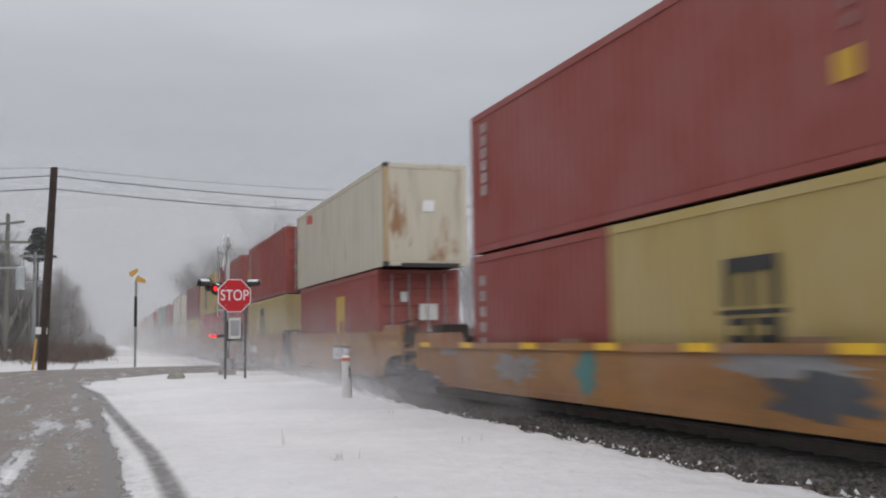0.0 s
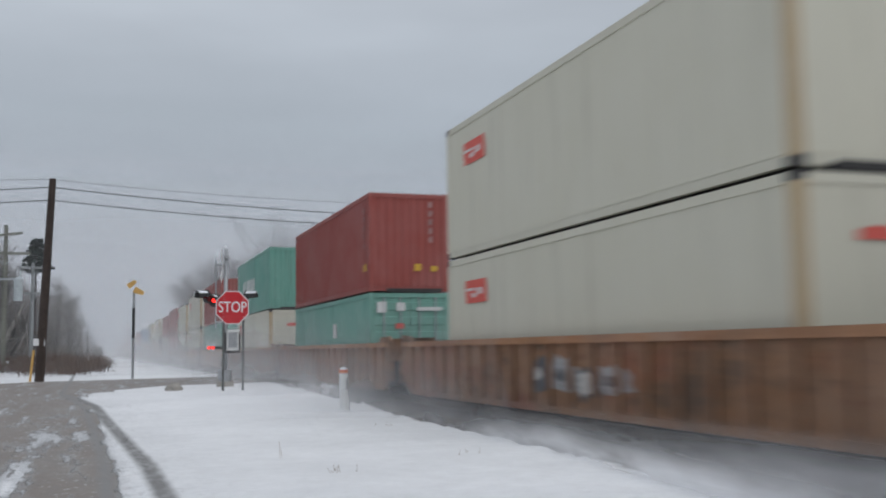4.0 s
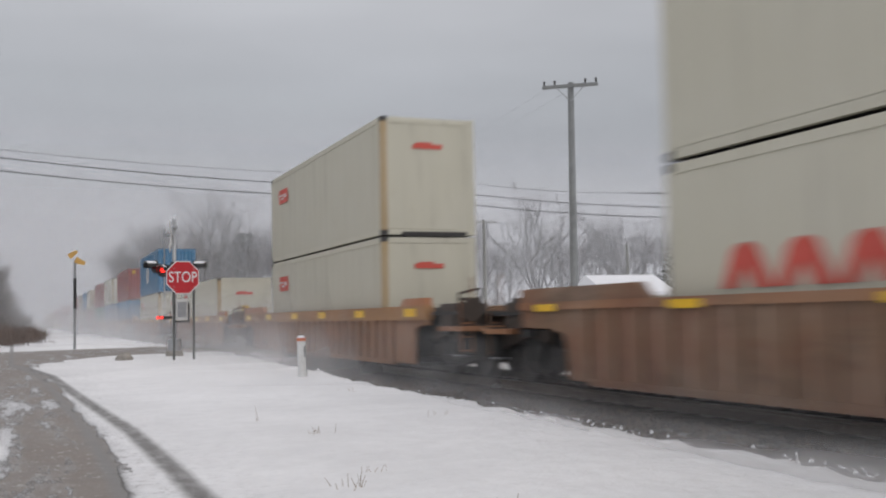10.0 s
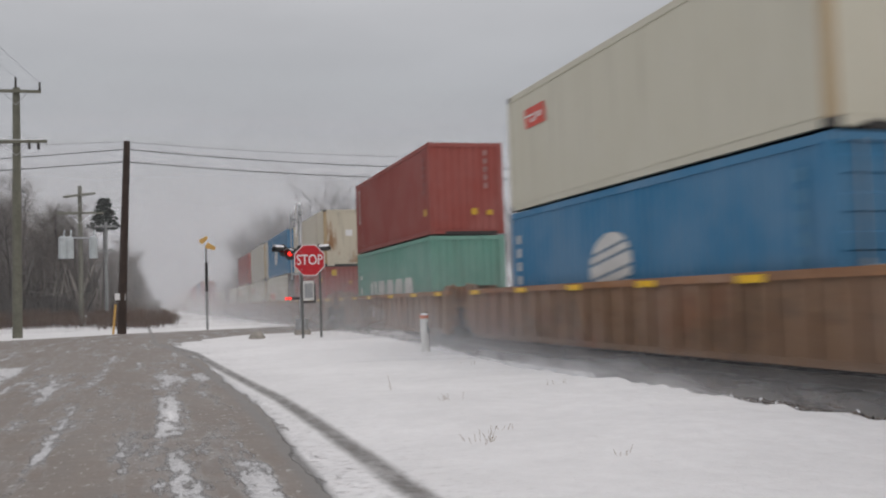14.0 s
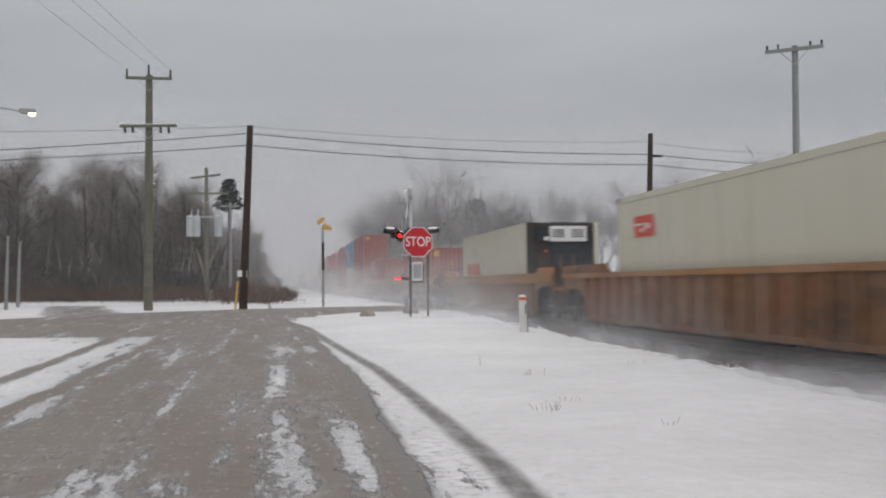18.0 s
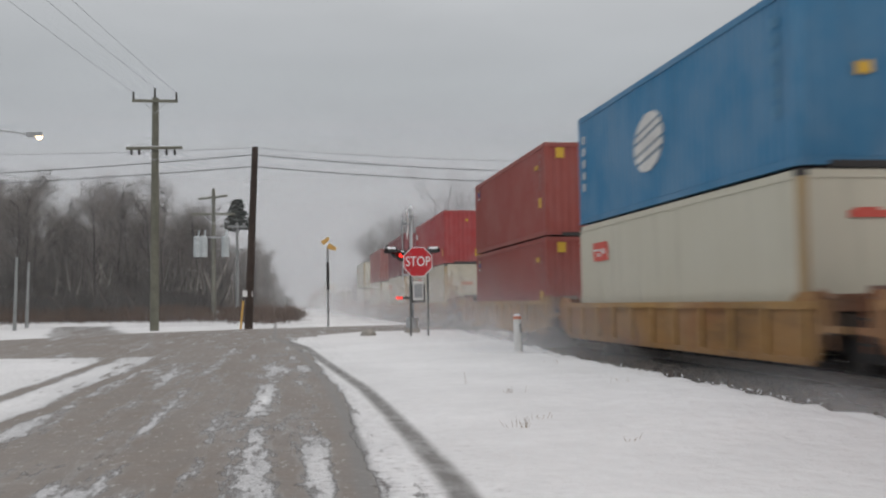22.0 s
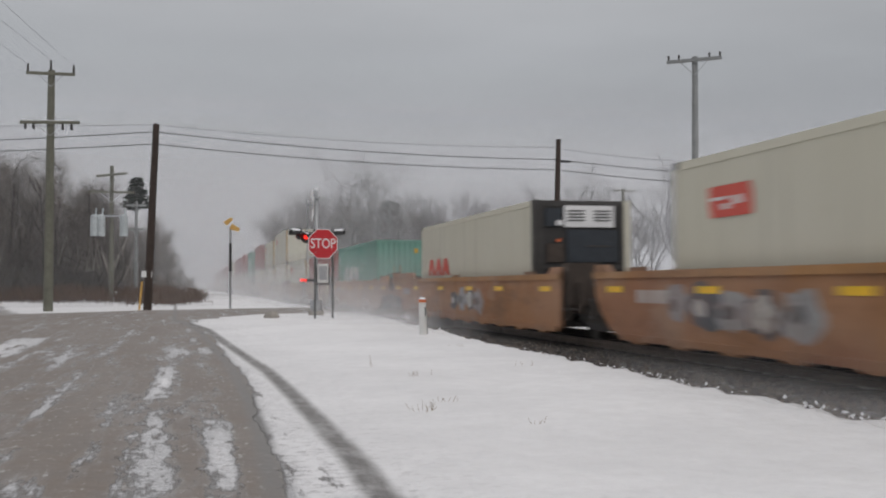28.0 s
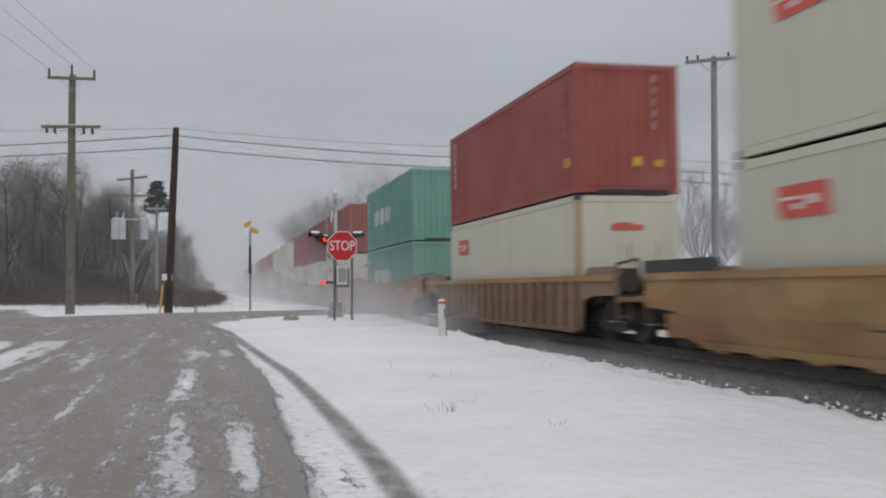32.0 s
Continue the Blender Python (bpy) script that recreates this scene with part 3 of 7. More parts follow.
def ballast():
    """Crushed stone between and beside the rails, its edge ragged with snow."""
    rng = random.Random(4)
    m, nt, p = nodes_of("dark_ballast")
    geo = nt.nodes.new("ShaderNodeNewGeometry").outputs["Position"]
    vor = add(nt, "ShaderNodeTexVoronoi", Scale=16.0)
    nt.links.new(geo, vor.inputs["Vector"])
    tone = nt.nodes.new("ShaderNodeSeparateColor")
    nt.links.new(vor.outputs["Color"], tone.inputs[0])
    stone = mix(nt, tone.outputs[0], (0.022, 0.020, 0.019), (0.125, 0.108, 0.092))
    # the gaps between stones are tinted near black, shade put into the colour
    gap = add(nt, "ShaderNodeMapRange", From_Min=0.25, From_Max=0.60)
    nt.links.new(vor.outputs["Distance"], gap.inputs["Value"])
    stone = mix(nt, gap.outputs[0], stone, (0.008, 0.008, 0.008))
    powder = noise_fac(nt, geo, 1.6, 8, 0.55, 0.72, (1.2, 0.5, 1), 0.75)
    dust = nt.nodes.new("ShaderNodeAttribute")
    dust.attribute_name = "snow"
    fleck = noise_fac(nt, geo, 5.0, 6, 0.40, 0.62, (1.6, 0.45, 1), 0.75)
    lies = calc(nt, "ADD", calc(nt, "MULTIPLY", powder, 0.35), calc(nt, "MULTIPLY", dust.outputs["Fac"], fleck))
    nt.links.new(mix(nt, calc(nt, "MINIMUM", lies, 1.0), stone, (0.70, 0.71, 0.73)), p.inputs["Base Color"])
    p.inputs["Roughness"].default_value = 0.9
    bump(nt, p, vor.outputs["Distance"], 0.9, 0.05)
    ys = lines_of(((-880, -60, 40), (-60, 0, 60), (0, 30, 150), (30, 60, 60), (60, 200, 70), (200, 700, 50)))
    cols = (-3.05, -2.75, -2.45, -2.0, -1.6, 0, 1.6, 2.3, 2.9)
    lift = (-0.10, -0.01, 0.02, 0.03, 0.035, 0.03, 0.035, 0.02, -0.2)
    white = (1.0, 0.85, 0.35, 0.06, 0.0, 0.0, 0.0, 0.1, 0.6)
    b = Mesh()
    for y in ys:
        for i, (c, l) in enumerate(zip(cols, lift)):
            jag = 0.0 if i > 2 else 0.30 * noise.noise((y * 0.9, 1.5, i * 0.2)) + 0.12 * noise.noise((y * 3.1, 7, 0))
            b.v.append((bed_x(y) + c + jag, y, rail_z(y) - 0.20 + l + 0.012 * rng.uniform(-1, 1)))
    n = len(cols)
    b.f = [(j * n + i, j * n + i + 1, (j + 1) * n + i + 1, (j + 1) * n + i) for j in range(len(ys) - 1) for i in range(n - 1) if not 33.5 < ys[j] < 43]
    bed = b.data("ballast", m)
    bed.attributes.new("snow", "FLOAT", "POINT").data.foreach_set("value", [w for y in ys for w in white])
    tagged(new("ballast", bed), "dark crushed stone ballast under the railway line", "ballast", kind="stuff")
    # loose stones and snow clods along its edge
    s, c = Mesh(), Mesh()
    for k in range(9000):
        y = rng.uniform(1, 40) if k % 2 else rng.uniform(2, 20)
        x = bed_x(y) - (rng.uniform(1.5, 3.25) if k % 3 else rng.gauss(2.85, 0.16))
        r = rng.uniform(0.02, 0.055)
        q = s if rng.random() < 0.88 or x > bed_x(y) - 2.5 else c
        z = max(rail_z(y) - 0.175, ground_z(x, y))
        n0 = len(q.v)
        q.v += [(x + r * rng.uniform(.6, 1.2), y, z), (x, y + r * rng.uniform(.6, 1.2), z), (x - r, y, z), (x, y - r, z), (x, y, z + r * rng.uniform(0.4, 1.0))]
        q.f += [(n0 + a, n0 + bb, n0 + 4) for a, bb in ((0, 1), (1, 2), (2, 3), (3, 0))]
    tagged(new("loose_stones", s.data("loose_stones", loose("broken_stone", (0.02, 0.018, 0.017), (0.15, 0.125, 0.105)))), "loose dark stones beside the ballast", "stones", kind="stuff")
    tagged(new("snow_clods", c.data("snow_clods", M_SNOWCAP)), "small clods of snow along the ballast edge", "snow", kind="stuff")


def rails():
    for side in (-1, 1):
        pts = [(-0.075, -0.19), (0.075, -0.19), (0.075, -0.17), (0.012, -0.15), (0.012, -0.05), (0.037, -0.04), (0.037, 0), (-0.037, 0), (-0.037, -0.04), (-0.012, -0.05), (-0.012, -0.15), (-0.075, -0.17)]
        r, k = Mesh(), len(pts)
        ys = (-880, -400, -60, 20, 100, 300, 700)
        for y in ys:
            r.v += [(track_x(y) + side * 0.755 + a, y, rail_z(y) + b) for a, b in pts]
        r.f = [(j * k + i, j * k + (i + 1) % k, (j + 1) * k + (i + 1) % k, (j + 1) * k + i) for j in range(len(ys) - 1) for i in range(k)]
        tagged(new("rail", r.data("rail", M_RAIL)), "worn steel rail on wooden sleepers", "rail", "rails of the line", kind="structure")
    bed = thing("sleepers", "row of dark wooden railway sleepers", "sleepers", kind="structure")
    me = shared("sleeper", lambda: Mesh().bevelbox(-1.3, 1.3, -0.11, 0.11, -0.17, 0, 0.01).data("sleeper", M_WOOD_DARK))
    y = -6.0
    while y < 70:
        if not 32 < y < 44:
            ob = part("sleeper", me, M_WOOD_DARK, bed)
            ob.location = (track_x(y), y, rail_z(y) - 0.155)
        y += 0.55
    # the crossing's panels between the rails
    for a, b in ((-2.2, -0.86), (-0.64, 0.64), (0.86, 2.2)):
        q = Mesh().bevelbox(track_x(38) + a, track_x(38) + b, 32.5, 44.5, -0.25, -0.08, 0.02)
        tagged(new("crossing_panel", q.data("crossing_panel", M_CONCRETE)), "snow-dusted concrete level-crossing panel between the rails", "crossing panel", "crossing panels", kind="structure")


ground()
ballast()
rails()


# ---- the train ----
# kinds of container: paint, corrugated or smooth
KINDS = {
    "R": (M_RED, True, "oxide-red corrugated steel shipping container with white markings"),
    "S": (M_FRESH, True, "fresh red corrugated steel shipping container with white letters"),
    "M": (M_MAROON, True, "maroon corrugated steel shipping container with small logo plate"),
    "X": (M_BRIGHT, True, "bright red corrugated steel shipping container with white markings"),
    "W": (M_WHITE, False, "off-white smooth-sided shipping container with red logo patches"),
    "K": (M_RUSTY, False, "rust-streaked off-white shipping container with red logo"),
    "T": (M_TAN, False, "tan smooth-sided shipping container"),
    "Y": (M_YELLOW, True, "mustard-yellow shipping container with a black emblem"),
    "G": (M_GREEN, True, "sea-green shipping container with white block lettering"),
    "B": (M_BLUE, True, "blue corrugated shipping container with a white round emblem"),
}
WIDTH, TALL, MIDDLE, LOW = 2.44, 2.89, 2.74, 2.60
MOVING = []


def corrugated(length, height, deep, pitch, name):
    """A wall panel that runs along y and faces -x, folded into corrugations."""
    b = Mesh()
    n = max(2, round(length / pitch))
    p = length / n
    ys = []
    for i in range(n):
        a = -length / 2 + i * p
        ys += [(a, 0), (a + p * 0.26, 0), (a + p * 0.5, deep), (a + p * 0.76, deep)]
    ys.append((length / 2, 0))
    for y, d in ys:
        b.v += [(d, y, 0), (d, y, height)]
    b.f = [(2 * i, 2 * i + 1, 2 * i + 3, 2 * i + 2) for i in range(len(ys) - 1)]
    k = len(b.v)
    b.v += [(deep + 0.03, -length / 2, 0), (deep + 0.03, -length / 2, height), (deep + 0.03, length / 2, 0), (deep + 0.03, length / 2, height)]
    b.f += [(k, k + 2, k + 3, k + 1)]
    return b.data(name, M_RED)


def container(kind, length=12.19, high=TALL, doors=False, reefer=False, marks="", plain=False):
    paint, folded, label = KINDS[kind]
    box = thing("shipping_container", label + (" with closed doors" if doors and len(label.split()) < 10 else ""), "shipping container", "containers of the train")
    hl, hw = length / 2, WIDTH / 2
    deep, pitch = (0.026, 0.279) if folded else (0.010, 0.61)
    side = shared(("side", length, high, folded), lambda: corrugated(length - 0.30, high - 0.26, deep, pitch, "side_panel"))
    end = shared(("end", high, folded), lambda: corrugated(WIDTH - 0.30, high - 0.26, deep, 0.25 if folded else 0.8, "end_panel"))
    for sgn, rz in ((-1, 0), (1, math.pi)):
        o = part("side_panel", side, paint, box)
        o.location, o.rotation_euler = (sgn * (hw - 0.012), 0, 0.15), (0, 0, rz)
    for sgn, rz in ((-1, math.pi / 2), (1, -math.pi / 2)):
        if sgn < 0 and (doors or reefer):
            continue
        o = part("end_panel", end, M_RUSTEND if kind == "K" else paint, box)
        o.location, o.rotation_euler = (0, sgn * (hl - 0.012), 0.15), (0, 0, rz)
    part("roof", shared(("roof", length), lambda: Mesh().box(-hw + 0.03, hw - 0.03, -hl + 0.03, hl - 0.03, -0.03, 0).data("roof", M_RED)), paint, box).location = (0, 0, high - 0.012)
    part("floor_frame", shared(("floor", length), lambda: Mesh().box(-hw + 0.05, hw - 0.05, -hl + 0.05, hl - 0.05, 0.05, 0.14).data("floor_frame", M_UNDER)), M_UNDER, box)
    post = shared(("post", high), lambda: Mesh().bevelbox(-0.08, 0.08, -0.08, 0.08, 0.118, high - 0.118, 0.02).data("corner_post", M_RED))
    rail_l = shared(("lrail", length), lambda: Mesh().box(-0.05, 0.05, -hl + 0.178, hl - 0.178, -0.065, 0.065).data("long_rail", M_RED))
    rail_c = shared("crail", lambda: Mesh().box(-hw + 0.162, hw - 0.162, -0.05, 0.05, -0.065, 0.065).data("cross_rail", M_RED))
    cast = shared("casting", lambda: Mesh().bevelbox(-0.081, 0.081, -0.089, 0.089, -0.059, 0.059, 0.015).data("corner_casting", M_RED))
    rusty = kind in "WKT"
    if plain:
        part("frame", shared(("frame", length, high), lambda: whole_frame(hl, hw, high)), paint, box)
    for sx in (-1, 1) if not plain else ():
        if sx > 0:
            part("back_frame", shared(("back", length, high), lambda: back_frame(hl, hw, high)), paint, box)
            continue
        for z in (0.075, high - 0.075):
            part("side_rail", rail_l, paint, box).location = (sx * (hw - 0.05), 0, z)
        for sy in (-1, 1):
            part("corner_post", post, M_STEEL if reefer and sy < 0 else M_POST if rusty and (sy < 0 or kind == "K") else paint, box).location = (sx * (hw - 0.08), sy * (hl - 0.08), 0)
            for z in (0.059, high - 0.059):
                part("corner_casting", cast, M_STEEL if rusty else paint, box).location = (sx * (hw - 0.081), sy * (hl - 0.089), z)
    for sy in (-1, 1) if not plain else ():
        for z in (0.075, high - 0.075):
            part("end_rail", rail_c, M_STEEL if reefer and sy < 0 else paint, box).location = (0, sy * (hl - 0.05), z)
    # a thin black box stands for the shaded gap between stacked containers
    gap = shared("gap", lambda: Mesh().box(-0.72, 0.98, -0.010, 0.02, -0.03, 0.085).data("end_recess", M_UNDER))
    part("end_recess", gap, M_UNDER, box, "black strip for the shaded gap under the end sill").location = (0, -hl, 0)
    if doors:
        leaf = shared(("leaf", high), lambda: door_leaf(high))
        bar = shared(("bar", high), lambda: Mesh().tube((0, 0, 0.12), (0, 0, high - 0.12), 0.022, k=6).data("lock_bar", M_GALV))
        handle = shared("handle", lambda: Mesh().box(-0.02, 0.32, -0.025, 0.0, -0.03, 0.03).box(-0.04, 0.04, -0.05, 0.02, -0.1, 0.1).data("door_handle", M_GALV))
        for sx in (-1, 1):
            d = part("door", leaf, paint, box)
            d.location = (sx * 0.535, -hl + 0.03, 0)
            for dx in (-0.26, 0.24):
                part("lock_bar", bar, M_GALV, d).location = (dx, -0.05, 0)
                part("door_handle", handle, M_GALV, d).location = (dx, -0.05, 1.15)
    if reefer:
        nose(box, hl, high)
    for m in marks.split():
        marking(box, m, hl, high)
    return box


M_CAR4 = painted("red_brown_car_paint", (0.272, 0.118, 0.040), 0.45, 0.4, 0.75, grime=0.4, rust_col=(0.08, 0.04, 0.025))
M_OCHRE = painted("ochre_car_paint", (0.34, 0.175, 0.05), 0.45, 0.5, 0.7, grime=0.4, rust_col=(0.12, 0.055, 0.025))
M_WCAR = painted("dark_orange_car_paint", (0.235, 0.112, 0.045), 0.55, 0.5, 0.7, rust_col=(0.08, 0.04, 0.025), grime=0.65)
M_YCAR = painted("yellow_ochre_car_paint", (0.40, 0.225, 0.060), 0.4, 0.4, 0.65, grime=0.4, rust_col=(0.15, 0.07, 0.03))
M_ORANGECAR = painted("clean_orange_car_paint", (0.40, 0.150, 0.048), 0.25, 0.25, 0.6, rust_col=(0.16, 0.07, 0.03))
M_COOLER = simple("blue_grey_machine_paint", (0.020, 0.027, 0.036), 0.5)
M_POST = painted("rust_stained_post_paint", (0.42, 0.31, 0.17), 0.9, 0.4, rust_col=(0.27, 0.13, 0.05))


def whole_frame(hl, hw, high):
    """Posts and rails in one, for containers that stay far off."""
    b = Mesh()
    for sx in (-1, 1):
        for sy in (-1, 1):
            b.box(*sorted((sx * (hw - 0.16), sx * hw)), *sorted((sy * (hl - 0.16), sy * hl)), 0, high)
        for z in (0.01, high - 0.14):
            b.box(*sorted((sx * (hw - 0.1), sx * hw)), -hl + 0.16, hl - 0.16, z, z + 0.13)
    for sy in (-1, 1):
        for z in (0.01, high - 0.14):
            b.box(-hw + 0.16, hw - 0.16, *sorted((sy * (hl - 0.1), sy * hl)), z, z + 0.13)
    return b.data("frame", M_RED)


def back_frame(hl, hw, high):
    """Posts and rails of the side that faces away from the road."""
    b = Mesh()
    for sy in (-1, 1):
        b.box(hw - 0.16, hw, *sorted((sy * (hl - 0.16), sy * hl)), 0, high)
    for z in (0.01, high - 0.14):
        b.box(hw - 0.1, hw, -hl + 0.16, hl - 0.16, z, z + 0.13)
    return b.data("back_frame", M_RED)


def door_leaf(high):
    """One leaf pressed into five broad ribs."""
    pts = [(0.04, 0.15)]
    for i in range(5):
        z = 0.36 + i * (high - 0.62) / 4.6
        pts += [(0.0, z), (-0.022, z + 0.02), (-0.022, z + 0.24), (0.0, z + 0.26)]
    pts = [(0.04, high - 0.15)] + [(0.04, 0.15), (0.0, 0.15)] + pts[1:] + [(0.0, high - 0.15)]
    return Mesh().prism(pts, -0.53, 0.53, "x").data("door", M_RED)


def nose(box, hl, high):
    """The cooling machine in the end of a refrigerated container."""
    y = -hl
    blue = M_COOLER
    part("machine_recess", Mesh().box(-1.05, 1.05, y + 0.02, y + 0.06, 0.15, high - 0.13), M_UNDER, box, "black recess of the cooling machine")
    part("machine_frame", Mesh().box(-1.06, -0.98, y - 0.02, y + 0.02, 0.15, high - 0.13).box(0.98, 1.06, y - 0.02, y + 0.02, 0.15, high - 0.13).box(-0.98, 0.98, y - 0.02, y + 0.02, 1.26, 1.34), M_STEEL, box)
    part("condenser_panel", Mesh().bevelbox(-0.46, 0.80, y - 0.05, y + 0.02, high - 0.64, high - 0.13, 0.02), M_SIGNWHITE, box, "white machine panel with vents")
    for x0 in (-0.38, 0.28):
        for k in range(4):
            part("vent_slat", Mesh().box(x0, x0 + 0.42, y - 0.062, y - 0.045, high - 0.50 + k * 0.075, high - 0.465 + k * 0.075), M_LOGO_BLACK, box)
    part("coil_cover", Mesh().bevelbox(-0.40, 0.92, y - 0.03, y + 0.02, 1.42, high - 0.70, 0.03), blue, box, "dark blue-grey coil cover")
    part("coil_rail", Mesh().box(0.1, 0.70, y - 0.045, y - 0.03, 1.78, 1.82), M_STEEL, box)
    part("control_box", Mesh().bevelbox(-0.94, -0.50, y - 0.04, y + 0.02, high - 0.62, high - 0.20, 0.03), blue, box)
    part("control_plate", Mesh().box(-0.66, -0.50, y - 0.055, y - 0.04, high - 0.60, high - 0.48), M_SIGNWHITE, box)
    part("compressor_cover", Mesh().bevelbox(-0.9, -0.46, y - 0.03, y + 0.02, 1.42, 1.86, 0.03), M_GRIME, box)
    part("fan_cowl", Mesh().tube((0.35, y + 0.02, 0.8), (0.35, y - 0.05, 0.8), 0.36, k=16), M_STEEL, box)
    part("status_lamp", Mesh().box(-0.66, -0.56, y - 0.06, y - 0.03, 1.90, 1.97), M_ORANGE, box)


def slab(box, name, mat, hw, y0, y1, z0, z1, label=""):
    """A flat marking on the long side that faces the road."""
    part(name, Mesh().box(-hw - 0.007, -hw, y0, y1, z0, z1), mat, box, label)


def letter(box, hw, y0, y1, z0, z1):
    """A worn block letter with its corners rounded off."""
    c = 0.16
    pts = [(y0 + c, z0), (y1 - c, z0), (y1, z0 + c), (y1, z1 - c), (y1 - c, z1), (y0 + c, z1), (y0, z1 - c), (y0, z0 + c)]
    part("block_letter", Mesh().prism(pts, -hw - 0.007, -hw, "x"), M_WORNWHITE, box, "worn white block letter")


def endslab(box, name, mat, hl, x0, x1, z0, z1, label=""):
    part(name, Mesh().box(x0, x1, -hl - 0.008, -hl, z0, z1), mat, box, label)


def marking(box, code, hl, high):
    hw = WIDTH / 2
    far, near = hl, -hl
    if code in ("wl", "kl", "wr"):      # red patch near the far end, red strip on the end
        x0, x1 = -hw - 0.007, -hw
        patch = [(far - 2.45, high * 0.655), (far - 1.26, high * 0.655), (far - 1.2, high * 0.72), (far - 1.2, high * 0.82), (far - 2.38, high * 0.82), (far - 2.45, high * 0.75)]
        part("logo_patch", Mesh().prism(patch, x0, x1, "x"), M_LOGO_RED, box, "red logo patch")
        for a, b, c, d in ((2.22, 1.95, 0.715, 0.76), (1.85, 1.62, 0.695, 0.725), (1.80, 1.30, 0.745, 0.762)):
            part("logo_cut", Mesh().prism([(far - a, high * c), (far - b, high * c), (far - b + 0.06, high * d), (far - a + 0.06, high * d)], x0 - 0.005, x1, "x"), M_LOGO_WHITE, box)
        if code == "wl":
            endslab(box, "end_logo", M_LOGO_RED, hl, -0.40, 0.36, high * 0.735, high * 0.775, "red logo strip")
            endslab(box, "end_logo", M_LOGO_RED, hl, -0.3, 0.1, high * 0.775, high * 0.79)
        if code == "kl":  # worn strip and dark holes in a rusty end
            endslab(box, "end_logo", M_WORNRED, hl, -0.36, 0.26, high * 0.63, high * 0.68, "worn red logo strip")
            for x, z, w, h in ((-0.86, 0.80, 0.05, 0.13), (-0.62, 0.55, 0.06, 0.16), (0.48, 0.72, 0.05, 0.14), (0.74, 0.86, 0.06, 0.2), (0.74, 0.68, 0.06, 0.12), (-0.34, 0.73, 0.06, 0.06)):
                endslab(box, "rust_hole", M_LOGO_BLACK, hl, x, x + w, high * z, high * z + h)
    elif code == "wz":    # red zigzag letters low on the side
        for k in range(3):
            y = far - 1.15 - k * 0.98
            x0, x1 = -hw - 0.008, -hw
            zig = [(y, 0.42), (y - 0.27, 0.42), (y - 0.44, 0.515), (y - 0.60, 0.42), (y - 0.93, 0.42), (y - 0.66, 0.585), (y - 0.54, 0.605), (y - 0.34, 0.605), (y - 0.20, 0.575)]
            part("zigzag_letter", Mesh().prism([(yy, high * z) for yy, z in zig[::-1]], x0, x1, "x"), M_LOGO_RED, box)
    elif code == "rt":    # red slanted line of writing and a small plate
        part("letter_bar", Mesh().prism([(far - 3.2, high * 0.80), (far - 2.2, high * 0.83), (far - 2.2, high * 0.94), (far - 3.2, high * 0.91)], -hw - 0.007, -hw, "x"), M_LOGO_RED, box)
        slab(box, "corner_plate", M_PALEBLUE, hw, far - 0.48, far - 0.22, high * 0.56, high * 0.66)
    elif code == "yf":    # a yellow frame round a pale patch
        slab(box, "yellow_frame", M_LOGO_YELLOW, hw, far - 8.0, far - 6.75, high * 0.28, high * 0.80, "yellow framed panel")
        slab(box, "frame_filling", M_RED, hw + 0.005, far - 7.8, far - 7.3, high * 0.36, high * 0.52)
    elif code == "rf":    # a yellow square on the end
        endslab(box, "yellow_plate", M_LOGO_YELLOW, hl, -0.15, 0.2, high * 0.44, high * 0.56)
    elif code == "bd":    # a pale blue disc, a yellowish top edge on the end
        endslab(box, "edge_strip", M_WORNYELLOW, hl, -1.1, 1.1, high * 0.975, high * 0.99)
        part("blue_disc", Mesh().tube((-hw - 0.007, far - 1.2, high * 0.6), (-hw, far - 1.2, high * 0.6), 0.24, k=18), M_PALEBLUE, box)
    elif code == "vw":    # white letters one above another at the far end
        for k in range(6):
            slab(box, "letter_bar", M_DIMWHITE, hw, far - 0.87, far - 0.66, high * (0.40 + 0.088 * k), high * (0.40 + 0.088 * k) + 0.20)
    elif code == "lw":    # the same, on the low half
        for k in range(6):
            slab(box, "letter_bar", M_DIMWHITE, hw, far - 0.69, far - 0.47, high * (0.16 + 0.12 * k), high * (0.16 + 0.12 * k) + 0.2)
    elif code == "ye":    # yellow squares on the near end and side
        endslab(box, "yellow_plate", M_LOGO_YELLOW, hl, -0.86, -0.60, high * 0.83, high * 0.94, "yellow placard")
        endslab(box, "yellow_plate", M_LOGO_YELLOW, hl, 0.02, 0.17, high * 0.68, high * 0.73)
        slab(box, "yellow_plate", M_LOGO_YELLOW, hw, near + 0.5, near + 0.85, high * 0.31, high * 0.42)
        slab(box, "yellow_plate", M_LOGO_YELLOW, hw, near + 0.9, near + 1.3, high * 0.74, high * 0.79)
        for k in range(6):
            endslab(box, "letter_bar", M_FADED, hl, 0.62, 0.74, high * (0.42 + 0.07 * k), high * (0.42 + 0.07 * k) + 0.14)
            slab(box, "letter_bar", M_FADED, hw, near + 0.55, near + 0.68, high * (0.5 + 0.07 * k), high * (0.5 + 0.07 * k) + 0.13)
    elif code == "fp":    # worn columns of lettering and a pale top edge
        endslab(box, "worn_column", M_FAINT, hl, 0.58, 0.82, high * 0.30, high * 0.88, "worn column of lettering")
        slab(box, "worn_column", M_FAINT, hw, near + 0.45, near + 0.78, high * 0.30, high * 0.90, "worn column of lettering")
    elif code == "yx":    # one yellow placard low on the end, a thin white line of writing
        endslab(box, "yellow_plate", M_LOGO_YELLOW, hl, 0.40, 0.68, high * 0.13, high * 0.27, "yellow placard")
